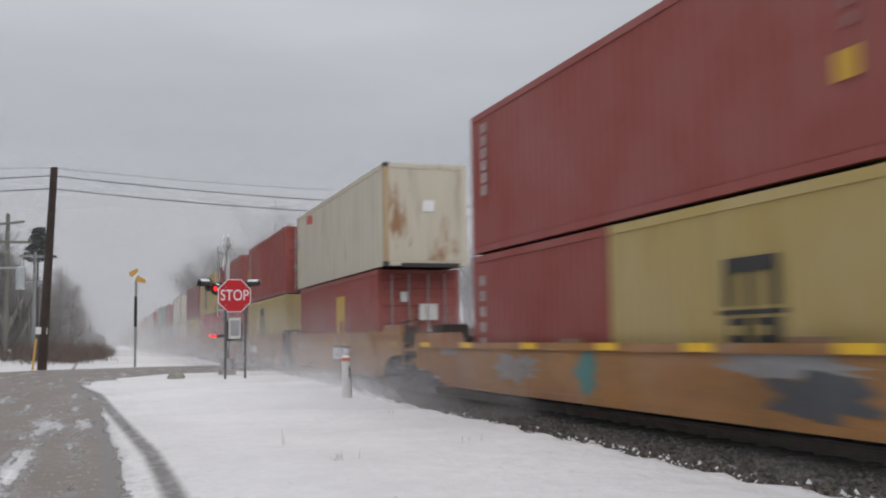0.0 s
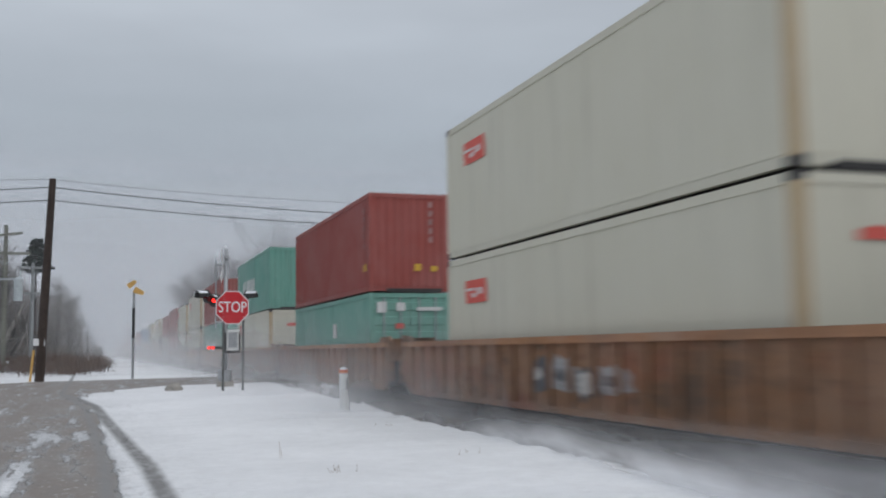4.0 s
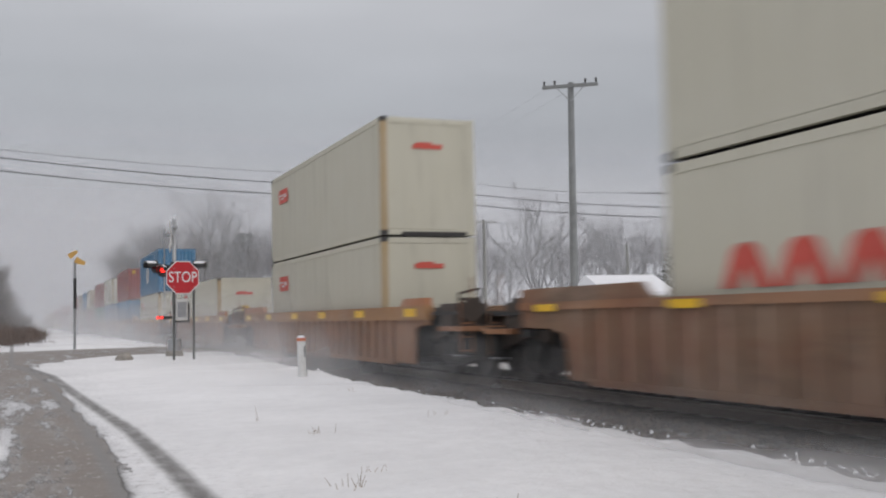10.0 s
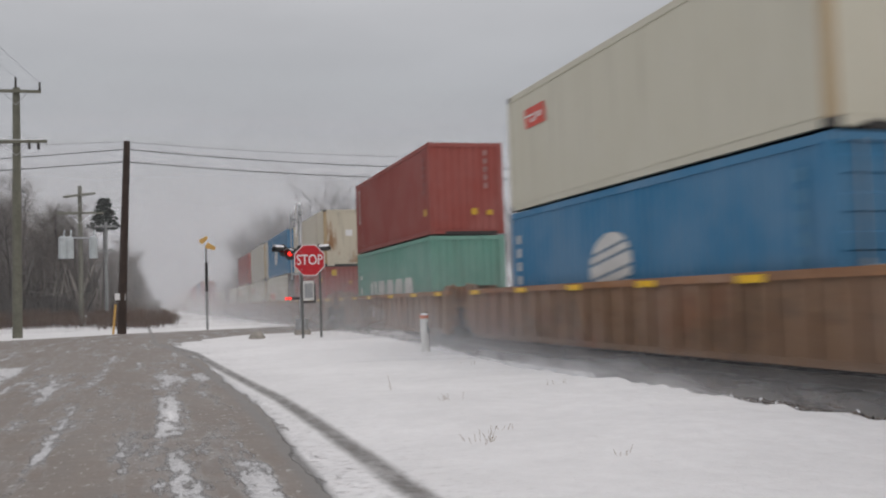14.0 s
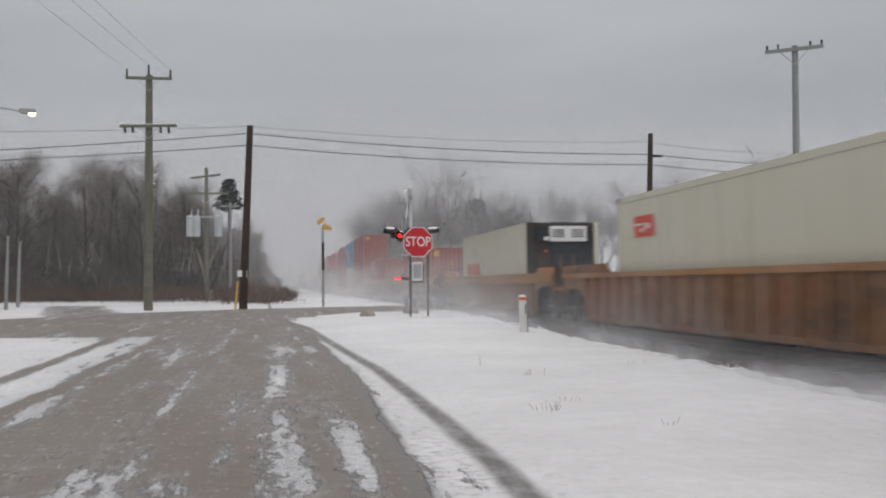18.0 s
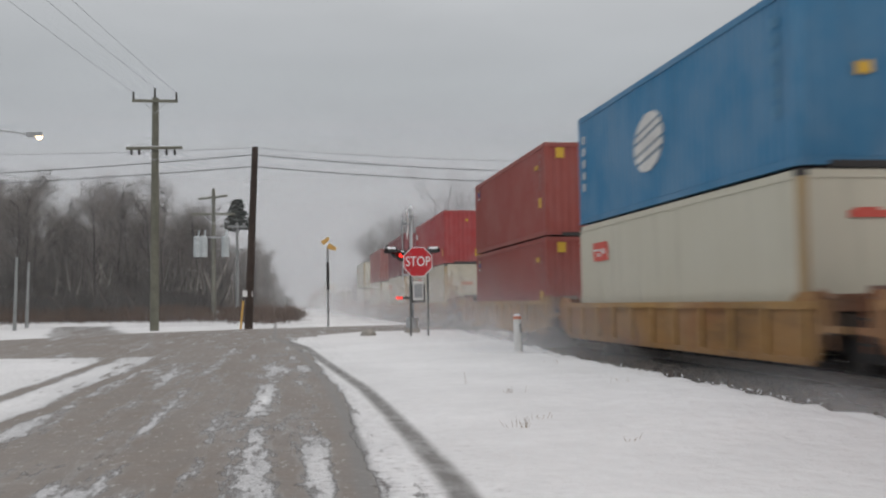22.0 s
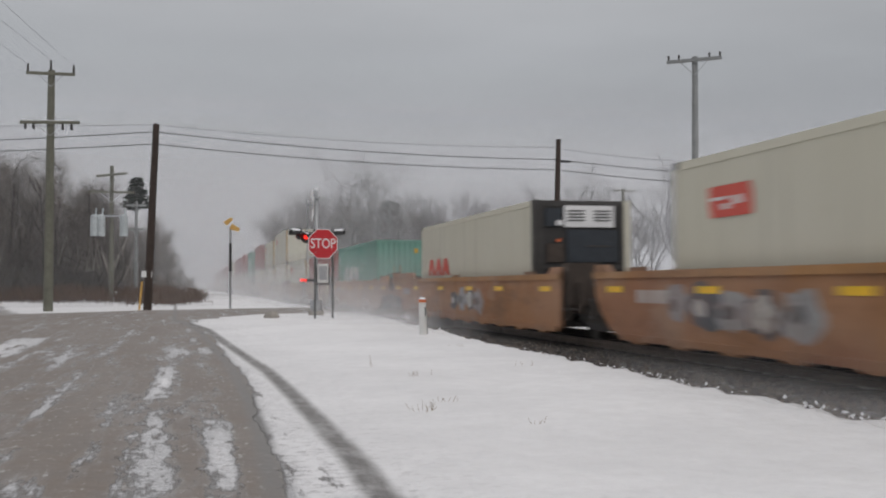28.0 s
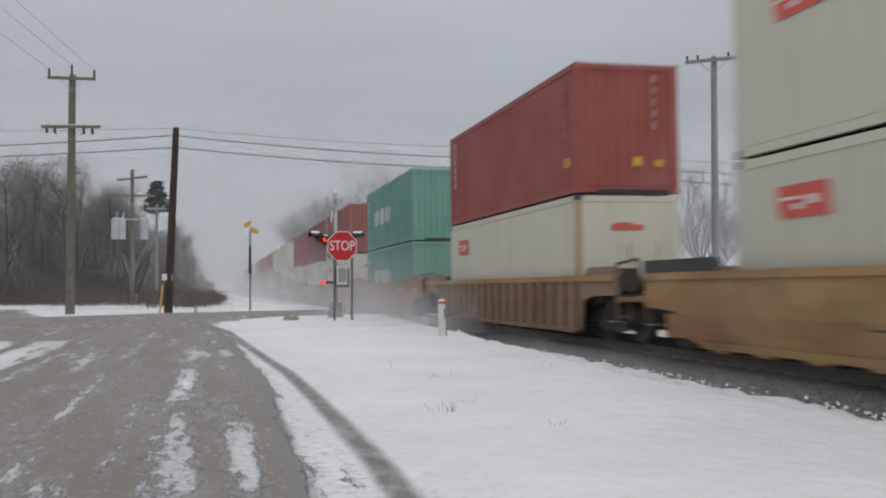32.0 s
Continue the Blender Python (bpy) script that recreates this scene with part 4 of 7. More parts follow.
        endslab(box, "yellow_plate", M_LOGO_YELLOW, hl, -0.06, 0.06, high * 0.79, high * 0.84)
        endslab(box, "letter_bar", M_LOGO_WHITE, hl, 0.70, 0.74, high * 0.40, high * 0.85)
        slab(box, "yellow_plate", M_LOGO_YELLOW, hw, near + 0.42, near + 0.66, high * 0.14, high * 0.27)
    elif code == "yl":    # yellow squares low on the end
        endslab(box, "yellow_plate", M_LOGO_YELLOW, hl, 0.14, 0.34, high * 0.21, high * 0.28)
        endslab(box, "yellow_plate", M_LOGO_YELLOW, hl, 0.65, 0.84, high * 0.205, high * 0.26)
        slab(box, "yellow_plate", M_LOGO_YELLOW, hw, near + 0.38, near + 0.70, high * 0.21, high * 0.28)
        for k in range(5):
            endslab(box, "letter_bar", M_FADED, hl, 0.58, 0.70, high * (0.5 + 0.09 * k), high * (0.5 + 0.09 * k) + 0.17)
            slab(box, "letter_bar", M_FADED, hw, near + 0.6, near + 0.75, high * (0.45 + 0.09 * k), high * (0.45 + 0.09 * k) + 0.15)
    elif code == "sq":    # small blue, yellow and white plate at the far end
        slab(box, "logo_plate", M_LOGO_BLUE, hw, far - 1.05, far - 0.65, high * 0.81, high * 0.91, "small blue logo plate")
        slab(box, "logo_plate", M_LOGO_YELLOW, hw + 0.005, far - 0.98, far - 0.72, high * 0.87, high * 0.90)
        slab(box, "logo_plate", M_LOGO_WHITE, hw, far - 1.05, far - 0.65, high * 0.765, high * 0.785)
    elif code == "ws":    # small white squares at the far end
        slab(box, "white_plate", M_LOGO_WHITE, hw, far - 0.85, far - 0.5, high * 0.60, high * 0.76)
        slab(box, "white_plate", M_LOGO_WHITE, hw, far - 0.85, far - 0.5, high * 0.28, high * 0.42)
    elif code == "xs":    # a slanted white patch above a dark one
        part("white_patch", Mesh().prism([(far - 1.05, high * 0.69), (far - 0.32, high * 0.72), (far - 0.32, high * 0.825), (far - 1.05, high * 0.80)], -hw - 0.007, -hw, "x"), M_LOGO_WHITE, box)
        slab(box, "dark_patch", M_MAROON, hw, far - 1.3, far - 0.88, high * 0.39, high * 0.58)
    elif code == "wb":    # large white block letters
        for k in range(5):
            letter(box, hw, far - 3.9 - k * 1.45, far - 2.75 - k * 1.45, high * (0.14 if k % 2 else 0.12), high * 0.58)
        slab(box, "letter_bar", M_LOGO_WHITE, hw, far - 0.95, far - 0.65, high * 0.62, high * 0.68)
        slab(box, "letter_bar", M_LOGO_WHITE, hw, far - 0.95, far - 0.65, high * 0.42, high * 0.50)
    elif code == "w2":    # two white block letters
        for a, b in ((2.55, 3.85), (4.15, 5.40), (5.70, 6.45), (6.65, 7.10)):
            letter(box, hw, far - b, far - a, high * 0.37, high * 0.63)
        for k in range(4):
            slab(box, "letter_bar", M_LOGO_WHITE, hw, far - 0.75, far - 0.55, high * (0.44 + 0.11 * k), high * (0.44 + 0.11 * k) + 0.2)
        endslab(box, "yellow_plate", M_LOGO_YELLOW, hl, 0.45, 0.62, high * 0.80, high * 0.87)
    elif code == "gd":    # white labels on green doors
        endslab(box, "door_label", M_LOGO_WHITE, hl + 0.03, -1.0, -0.72, high * 0.78, high * 0.90)
        endslab(box, "door_label", M_LOGO_WHITE, hl + 0.03, -0.42, -0.16, high * 0.80, high * 0.89)
        endslab(box, "door_label", M_LOGO_WHITE, hl + 0.03, 0.2, 0.95, high * 0.80, high * 0.84)
        endslab(box, "door_label", M_LOGO_RED, hl + 0.03, -0.45, -0.2, high * 0.60, high * 0.66)
        slab(box, "white_plate", M_LOGO_WHITE, hw, -1.6, -1.1, high * 0.52, high * 0.70)
    elif code == "em":    # black emblem: a pillared square over rounded feet
        mid_y, wide, z0, k = (far - 5.2, 0.95, 0.16, 1.0) if hl > 4 else (-0.55, 0.7, 0.32, 0.56)
        for a, b, c, d in ((-0.75, 0.75, 0.74, 0.86), (-0.75, -0.52, 0.46, 0.74), (0.52, 0.75, 0.46, 0.74), (-0.12, 0.12, 0.46, 0.74), (-0.95, 0.95, 0.39, 0.43), (-0.75, -0.1, 0.16, 0.36), (0.1, 0.7, 0.16, 0.36)):
            slab(box, "emblem_bar", M_LOGO_BLACK, hw, mid_y + a * wide, mid_y + b * wide, high * (z0 + (c - 0.16) * k), high * (z0 + (d - 0.16) * k))
        for a, b in ((-0.45, -0.2), (0.25, 0.6)):
            slab(box, "emblem_hole", KINDS["Y"][0], hw + 0.005, mid_y + a * wide, mid_y + b * wide, high * (z0 + 0.06 * k), high * (z0 + 0.14 * k))
    elif code == "rd":    # white round emblem with bars
        x0, x1 = -hw - 0.007, -hw
        cy, cz, rr = far - 5.5, high * 0.49, 0.72
        for a, b in ((-1.0, -0.55), (-0.47, -0.22), (-0.15, 0.22), (0.29, 0.5), (0.57, 1.0)):
            up = [(cy + 1.3 * rr * math.sqrt(max(0, 1 - q * q)), cz + 0.9 * rr * q) for q in np.linspace(a, b, 5)]
            dn = [(2 * cy - y, z) for y, z in reversed(up)]
            c, sn = math.cos(radians(-9)), math.sin(radians(-9))
            band = [(cy + (y - cy) * c - (z - cz) * sn, cz + (y - cy) * sn + (z - cz) * c) for y, z in up + dn]
            part("emblem_band", Mesh().prism(band, x0, x1, "x"), M_LOGO_WHITE, box)
        for k in range(5):
            slab(box, "letter_bar", M_LOGO_WHITE, hw, far - 0.6, far - 0.4, high * (0.3 + 0.11 * k), high * (0.3 + 0.11 * k) + 0.2)
        for k in range(6):
            slab(box, "letter_bar", M_DIMBLUE, hw, near + 0.6, near + 0.75, high * (0.3 + 0.1 * k), high * (0.3 + 0.1 * k) + 0.18)
            endslab(box, "letter_bar", M_DIMBLUE, hl, 0.55, 0.66, high * (0.3 + 0.1 * k), high * (0.3 + 0.1 * k) + 0.18)
        endslab(box, "yellow_plate", M_LOGO_YELLOW, hl, -0.22, 0.06, high * 0.50, high * 0.57)
    elif code == "bw":    # a broad white patch on a bright red side
        slab(box, "white_patch", M_LOGO_WHITE, hw, far - 2.35, far - 1.2, high * 0.655, high * 0.865, "white logo patch")
        slab(box, "logo_cut", M_BRIGHT, hw + 0.005, far - 2.2, far - 1.85, high * 0.69, high * 0.73)
        slab(box, "logo_cut", M_BRIGHT, hw + 0.005, far - 1.7, far - 1.35, high * 0.69, high * 0.80)
    elif code == "dw":    # white squares on the doors
        endslab(box, "door_label", M_LOGO_WHITE, hl + 0.03, -0.55, -0.35, high * 0.68, high * 0.78)
        endslab(box, "door_label", M_LOGO_WHITE, hl + 0.03, 0.0, 0.55, high * 0.50, high * 0.66)
    elif code == "dy":    # logo and yellow squares on the doors
        endslab(box, "door_label", M_LOGO_WHITE, hl + 0.03, -0.75, -0.25, high * 0.72, high * 0.86)
        endslab(box, "door_label", M_LOGO_YELLOW, hl + 0.03, -0.85, -0.3, high * 0.52, high * 0.66)
        endslab(box, "door_label", M_LOGO_WHITE, hl + 0.03, 0.15, 0.45, high * 0.48, high * 0.58)
        slab(box, "yellow_plate", M_LOGO_YELLOW, hw, near + 0.02, near + 0.32, high * 0.34, high * 0.46)
    elif code == "we":    # a small white square on a white end
        endslab(box, "white_plate", M_SIGNWHITE, hl, -0.1, 0.25, high * 0.53, high * 0.64)


def bogie(parent, y, name="bogie"):
    """A two-axle truck under a car's end."""
    b = part(name, shared("bolster", lambda: Mesh().bevelbox(-1.15, 1.15, -0.28, 0.28, 0.42, 0.82, 0.05).data("bogie", M_UNDER)), M_UNDER, parent)
    b.location = (0, y, 0)

    def frame_side():
        m = Mesh().prism([(-1.15, 0.38), (-0.7, 0.30), (-0.35, 0.22), (0.35, 0.22), (0.7, 0.30), (1.15, 0.38), (1.15, 0.62), (0.75, 0.66), (0.35, 0.80), (-0.35, 0.80), (-0.75, 0.66), (-1.15, 0.62)], -0.06, 0.06, "x")
        m.box(-0.11, 0.11, -0.22, 0.22, 0.3, 0.6)
        for yy in (-0.89, 0.89):
            m.tube((-0.12, yy, 0.47), (0.12, yy, 0.47), 0.13, k=10)
        return m.data("side_frame", M_STEEL)

    def wheel():
        m = Mesh()
        m.tube((-0.06, 0, 0), (0.06, 0, 0), 0.45, k=20)
        m.tube((0.05, 0, 0), (0.085, 0, 0), 0.475, k=20)
        m.tube((-0.10, 0, 0), (-0.05, 0, 0), 0.16, k=12)
        return m.data("wheel", M_WHEEL)

    side, whl = shared("bogie_side", frame_side), shared("wheel", wheel)
    for sx in (-1, 1):
        part("side_frame", side, M_STEEL, b).location = (sx * 1.0, 0, 0)
        for yy in (-0.89, 0.89):
            w = part("wheel", whl, M_WHEEL, b)
            w.location = (sx * 0.76, yy, 0.45)
            w.rotation_euler = (0, 0, 0 if sx < 0 else math.pi)
    return b


# spray paint on one car: from, to along the side, heights, tone
SPRAYED = ((-0.2, 0.85, 0.25, 0.98, 1), (-6.0, -4.1, 0.25, 0.80, 2), (-6.0, -3.2, 0.68, 1.0, 0), (2.0, 4.6, 0.35, 0.9, 0))


def toothed(x0, x1, y0, y1, z0, z1, tooth):
    """A bottom flange with brackets that hang from it."""
    pts, n = [], 10
    step = (y1 - y0) / n
    for k in range(n):
        a = y0 + k * step
        pts += [(a, z0), (a + 0.35 * step, z0), (a + 0.40 * step, z0 - tooth), (a + 0.68 * step, z0 - tooth), (a + 0.73 * step, z0)]
    pts += [(y1, z0), (y1, z1), (y0, z1)]
    return Mesh().prism(pts, x0, x1, "x") if tooth else Mesh().box(x0, x1, y0, y1, z0, z1)


def well_car(front, back, joint_front, joint_back, style, seed, distant=False, sprayed=False):
    """A well car whose container sits at y = 0. front and back: metres to the middle of the gaps ahead (+y) and behind."""
    rng = random.Random(seed)
    paint = {"p": M_CAR, "q": M_CAR2, "r": M_CAR3, "s": M_CAR4, "t": M_OCHRE, "n": M_OCHRE, "u": M_CAR3, "v": M_YCAR, "w": M_WCAR, "x": M_WCAR, "a": M_CAR2}[style]
    dull = style == "s" and seed > 26
    paint = M_CAR3 if dull or style == "t" and seed > 33 else paint
    ribbed, shiny = style in "rstuwxn", style in "pqrsa" and not dull
    text = "rust-brown ribbed steel well car " + ("with yellow reflectors" if shiny else "with worn grimy sides") if ribbed else ("orange-yellow plate-sided steel well car, grimy, with reflectors" if shiny else "ochre-yellow plate-sided steel well car with long slots")
    car = thing("well_car", text, "railway car", "well cars of the train")
    plated = style in "pqv"
    y1 = front - (1.2 if joint_front and plated and seed < 36 else 0.78 if joint_front else 0.65)
    y0 = -back + (1.15 if joint_back and plated else 0.78 if joint_back else 0.65)
    p1 = y1 - (1.4 if style in "rs" and not joint_front and front > 11 else 0)
    p0 = y0 + (1.6 if style in "rs" and not joint_back and back > 11 else 0)
    top, low = {"p": 1.38, "q": 1.38, "r": 1.40, "s": 1.44, "t": 1.18, "n": 1.10, "u": 1.36, "v": 1.36, "w": 1.40, "x": 1.38, "a": 1.09}[style], 0.21
    lip = 0.30 if style == "s" else 0.12
    for sx in (-1, 1):
        xo, xi = sx * 1.47, sx * 1.40
        a, b = sorted((xo, xi))
        e1, e0 = y1 - (-0.5 if joint_front else -0.1 if ribbed else 0.3), y0 + (-0.5 if joint_back else -0.1 if ribbed else 0.3)
        # the plate's lower edge sweeps up at its ends to clear the bogies
        if ribbed:
            sweep = ((0.0, top - 0.24), (0.0, top - 0.40), (1.20, top - 0.42), (1.74, top - 0.50), (1.86, top - 0.62), (1.96, low + 0.10), (2.0, low))
        else:
            sweep = ((0.0, top - 0.30), (0.0, top - 0.60), (1.05, top - 0.64), (1.42, top - 0.74), (1.66, low + 0.24), (1.82, low + 0.04), (1.95, low))
        upright = ((0.0, top - 0.42), (0.0, low + 0.12), (0.05, low + 0.02), (0.12, low))
        rounded = ((0.0, top - 0.42), (0.0, low + 0.50), (0.10, low + 0.32), (0.32, low + 0.11), (0.55, low + 0.02), (0.75, low))
        if style in "pq" and seed > 35:
            rounded = ((0.0, top - 0.42), (0.05, low + 0.66), (0.25, low + 0.44), (0.62, low + 0.16), (0.95, low + 0.03), (1.20, low))
        ends = [upright if joint_back else sweep if p0 == y0 else [(d * 0.45, z) for d, z in sweep], rounded if joint_front else sweep if p1 == y1 else [(d * 0.8, z) for d, z in sweep]]
        lowline = [(p0 + d, z) for d, z in ends[0]] + [(p1 - d, z) for d, z in reversed(ends[1])]
        plate = lowline + [(p1, top - 0.06), (p0, top - 0.06)]
        part("side_plate", Mesh().prism(plate, a, b, "x"), paint, car)
        a2, b2 = sorted((sx * 1.52, sx * 1.36))
        part("top_chord", Mesh().box(a2, b2, p0, p1, top - lip, top), {"r": M_CAR, "w": M_CAR, "x": M_CAR2, "s": M_CAR2, "v": M_YCAR, "t": M_YCAR, "n": M_YCAR}.get(style, M_CAR2), car)
        a3, b3 = sorted((sx * 1.51, sx * 1.38))
        part("bottom_chord", toothed(a3, b3, p0 + (0.2 if joint_back else 2.2), p1 - (1.25 if joint_front and plated else 0.8 if joint_front else 2.2), low - 0.05, low + 0.06, 0.05 if style in "pv" and seed > 30 else 0), paint, car)
        if ribbed:
            n = int((e1 - e0 - 3.4) / 0.80)
            rib = shared(("rib", style), lambda: Mesh().bevelbox(-0.035, 0.035, -0.06, 0.06, low + 0.06, top - lip, 0.02).data("rib", M_CAR))
            if style in "tn":
                n = int((e1 - e0 - 3.4) / 1.15)
            r0, r1 = p0 + (0.3 if joint_back else 2.2), p1 - (0.9 if joint_front else 2.2)
            spots = [r0 + k * (r1 - r0) / n for k in range(n + 1)]
            if sx < 0 and not distant:
                for yy in spots:
                    part("rib", rib, M_YCAR if style in "tn" else paint, car).location = (sx * 1.505, yy, 0)
            else:
                far_ribs = Mesh()
                for yy in spots:
                    far_ribs.box(*sorted((sx * 1.47, sx * 1.54)), yy - 0.06, yy + 0.06, low + 0.06, top - lip)
                part("far_ribs", far_ribs, paint, car)
        else:
            for k in range(3):
                yy = e0 + 2.5 + k * (e1 - e0 - 5) / 2
                part("stake_pocket", Mesh().box(*sorted((sx * 1.47, sx * 1.495)), yy - 0.4, yy + 0.4, top, top + 0.07), M_CAR3, car)
        for k in range(6 if sx < 0 and shiny and not distant else 0):
            yy = p0 + 1.0 + k * (p1 - p0 - 2.0) / 5 + rng.uniform(-0.25, 0.25)
            z = top - 0.14 if style == "s" else top - 0.09 if ribbed else top - 0.05 if style == "a" else top - 0.32
            part("reflector", shared(("reflector", style == "s"), lambda: Mesh().box(-0.006, 0.006, *((-0.36, 0.36, -0.085, 0.085) if style == "s" else (-0.34, 0.34, -0.055, 0.055))).data("reflector", M_STRIPE)), M_DULLSTRIPE if 2 < seed < 9 else M_STRIPE, car).location = (sx * (1.527 if ribbed or style == "a" else 1.477), yy, z)
        if sx < 0 and style == "v":
            part("lower_band", Mesh().box(-1.484, -1.47, y0 + 0.9, y1 - 0.9, low + 0.07, low + 0.46), M_OCHRE, car, "grimy lower band")
            for yy, wide in ((-3.9, 1.3), (1.6, 0.9)):
                part("long_slot", Mesh().box(-1.488, -1.484, yy - wide, yy + wide, low + 0.37, low + 0.395), M_UNDER, car)
            yy = rng.uniform(-3, 3)
            part("panel_frame", Mesh().box(-1.478, -1.47, yy - 1.0, yy + 1.0, top - 0.48, top - 0.24), M_CAR3, car)
            part("panel", Mesh().box(-1.484, -1.478, yy - 0.95, yy + 0.95, top - 0.45, top - 0.27), M_OCHRE, car)
            patch = rng.uniform(-4, 3)
            part("repainted_panel", Mesh().box(-1.476, -1.47, patch, patch + 1.5, top - 0.56, top - 0.12), M_CAR4, car, "red-brown repainted patch")
        if sx < 0 and not ribbed and shiny and not distant:
            emblem = rng.uniform(-2.5, 2.5)
            board = ((seed < 9 and style != "a") or rng.random() < 0.2) and not sprayed
            if board:
                part("logo_board", Mesh().box(-1.482, -1.47, emblem - 1.2, emblem + 1.2, low + 0.28, low + 0.78), M_LOGO_BLACK, car, "black board with white bars")
            for k in range(3 if board else 0):
                part("logo_bar", Mesh().box(-1.489, -1.482, emblem - 1.10 + k * 0.75, emblem - 0.40 + k * 0.75, low + 0.35, low + 0.71), M_LOGO_WHITE, car)
            part("number_bar", Mesh().box(-1.478, -1.47, y1 - 3.1, y1 - 1.9, low + 0.62, low + 0.84), M_GRAF[3] if rng.random() < 0.5 else M_GRAF[0], car)
        if sx < 0 and style == "a":
            for y0p, y1p, z0p, z1p, tone in SPRAYED:
                pts, n = [], 22
                for i in range(n):
                    q, f = i * 2 * math.pi / n, rng.uniform(0.5, 1.15)
                    pts.append((0.5 * (y0p + y1p) + 0.5 * (y1p - y0p) * math.cos(q) * f, min(1.0, 0.5 * (z0p + z1p) + 0.5 * (z1p - z0p) * math.sin(q) * f)))
                part("graffiti_patch", Mesh().prism(pts, -1.476 - 0.003 * tone, -1.47, "x"), M_GRAF[tone], car, "spray-painted patch")
        elif sx < 0 and sprayed:
            start = {6: e1 - 6.0, 7: e1 - 6.2, 8: e1 - 11.6}.get(seed, rng.uniform(e0 + 1.5, e1 - 5))
            tones = (M_GRAF[0], M_GRAF[3]) if sprayed == 2 else (M_GRAF[1], M_GRAF[1], M_GRAF[3]) if seed == 6 else (M_GRAF[0], M_GRAF[3], M_GRAF[0], M_GRAF[2])
            for k in range(4 if seed in (6, 7, 8) else rng.randint(4, 6)):
                w, h = rng.uniform(0.85, 1.25), rng.uniform(0.55, 0.82)
                yy, zz = start + k * 0.88, low + rng.uniform(0.12, 0.24)
                shape = [rng.uniform(0.62, 1.12) for _ in range(16)]
                for ring, (size, tone) in enumerate(((1.0, tones[-1] if sprayed == 2 else M_GRAF[2] if k % 2 else M_GRAF[0]), (0.74, tones[k % len(tones)]), (0.36, M_GRAF[3] if k % 2 else M_GRAF[2]))):
                    pts = []
                    for i, f in enumerate(shape):
                        q = i * math.pi / 8
                        pts.append((yy + size * w * 0.5 * math.cos(q) * f + 0.06 * ring, zz + h * 0.5 + size * h * 0.5 * math.sin(q) * f))
                    part("graffiti_patch", Mesh().prism(pts, -1.477 - 0.0035 * ring - 0.0015 * (k % 2), -1.47, "x"), tone, car, "spray-painted patch")
    part("well_floor", Mesh().box(-1.38, 1.38, y0 + 2.4, y1 - 2.4, 0.17, 0.245), M_UNDER, car)
    for yy in (-4.6, 0.0, 4.6):
        part("cross_bearer", shared("bearer", lambda: Mesh().box(-1.38, 1.38, -0.12, 0.12, 0.09, 0.17).data("cross_bearer", M_UNDER)), M_UNDER, car).location = (0, yy, 0)
    for ye, pe, sg, joint in ((y1, p1, 1, joint_front), (y0, p0, -1, joint_back)):
        inner = sg * max(6.35, abs(ye) - 1.5) if joint else sg * 6.35
        a, b = sorted((inner, ye))
        reach, lift = (0.75, 0.14) if joint else (abs(pe) - 6.15, 0.22) if sg > 0 else (1.7, 0.16)
        for sx in (-1, 1) if not distant else (-1,):
            part("raised_end", Mesh().prism([(pe - sg * reach, top), (pe - sg * (reach - 0.25), top + lift), (pe - sg * 0.05, top + lift), (pe - sg * 0.02, top)][::sg], *sorted((sx * 1.50, sx * 1.38)), "x"), M_STEEL if style == "v" else M_ORANGECAR if style == "s" else paint if ribbed else M_CAR, car)
        # platform, added screen and bulkhead are coloured near black for the shade between cars
        part("end_platform", Mesh().box(-1.39, 1.39, a, b, top - 0.20, top - 0.14), M_UNDER, car)
        part("end_screen", Mesh().box(-1.36, 1.36, *sorted((ye - sg * 0.12, ye - sg * 0.04)), 0.45, 1.0), M_UNDER, car)
        part("bulkhead", Mesh().box(-1.39, 1.39, *sorted((inner, inner + sg * 0.08)), 0.30, top - 0.02), M_STEEL, car)
        part("centre_sill", Mesh().box(-0.57, 0.57, *sorted((inner + sg * 0.08, ye + sg * 0.1)), 0.36, 1.02), M_UNDER, car)
        if joint:
            part("connector", Mesh().bevelbox(-0.28, 0.28, *sorted((ye, ye + sg * 0.78)), 0.66, 0.96, 0.05), M_STEEL, car)
            part("jumper_box", Mesh().bevelbox(-1.34, -0.70, *sorted((ye - sg * 0.30, ye + sg * 0.34)), 0.95 if ribbed else 0.72, top + 0.10 if ribbed else 1.60 if sg < 0 else 1.36, 0.05), M_WCAR if ribbed else M_GRIME, car, "grimy equipment box")
            part("access_ladder", Mesh().tube((-1.42, ye + sg * 0.08, 0.4), (-1.42, ye + sg * 0.08, top + 0.16), 0.03, k=6).tube((-1.42, ye + sg * 0.40, 0.4), (-1.42, ye + sg * 0.40, top + 0.02), 0.03, k=6).tube((-1.42, ye + sg * 0.08, top + 0.16), (-1.42, ye + sg * 0.40, top + 0.02), 0.03, k=6), M_WCAR if ribbed else M_GRIME, car)
            # an added dark plate fills the joint's gap, in place of its shade
            part("joint_apron", Mesh().box(-1.22, -1.14, *sorted((ye - sg * 0.06, ye + sg * 0.52)), 0.55, top - 0.18), M_GRIME, car, "dark plate filling the shaded gap behind the steps")
            if ribbed:
                part("end_post", Mesh().bevelbox(-1.46, -1.32, *sorted((ye + sg * 0.02, ye + sg * 0.20)), 0.62, top + 0.02, 0.02).box(-1.44, -1.30, *sorted((ye + sg * 0.20, ye + sg * 0.62)), top - 0.46, top - 0.36), paint, car)
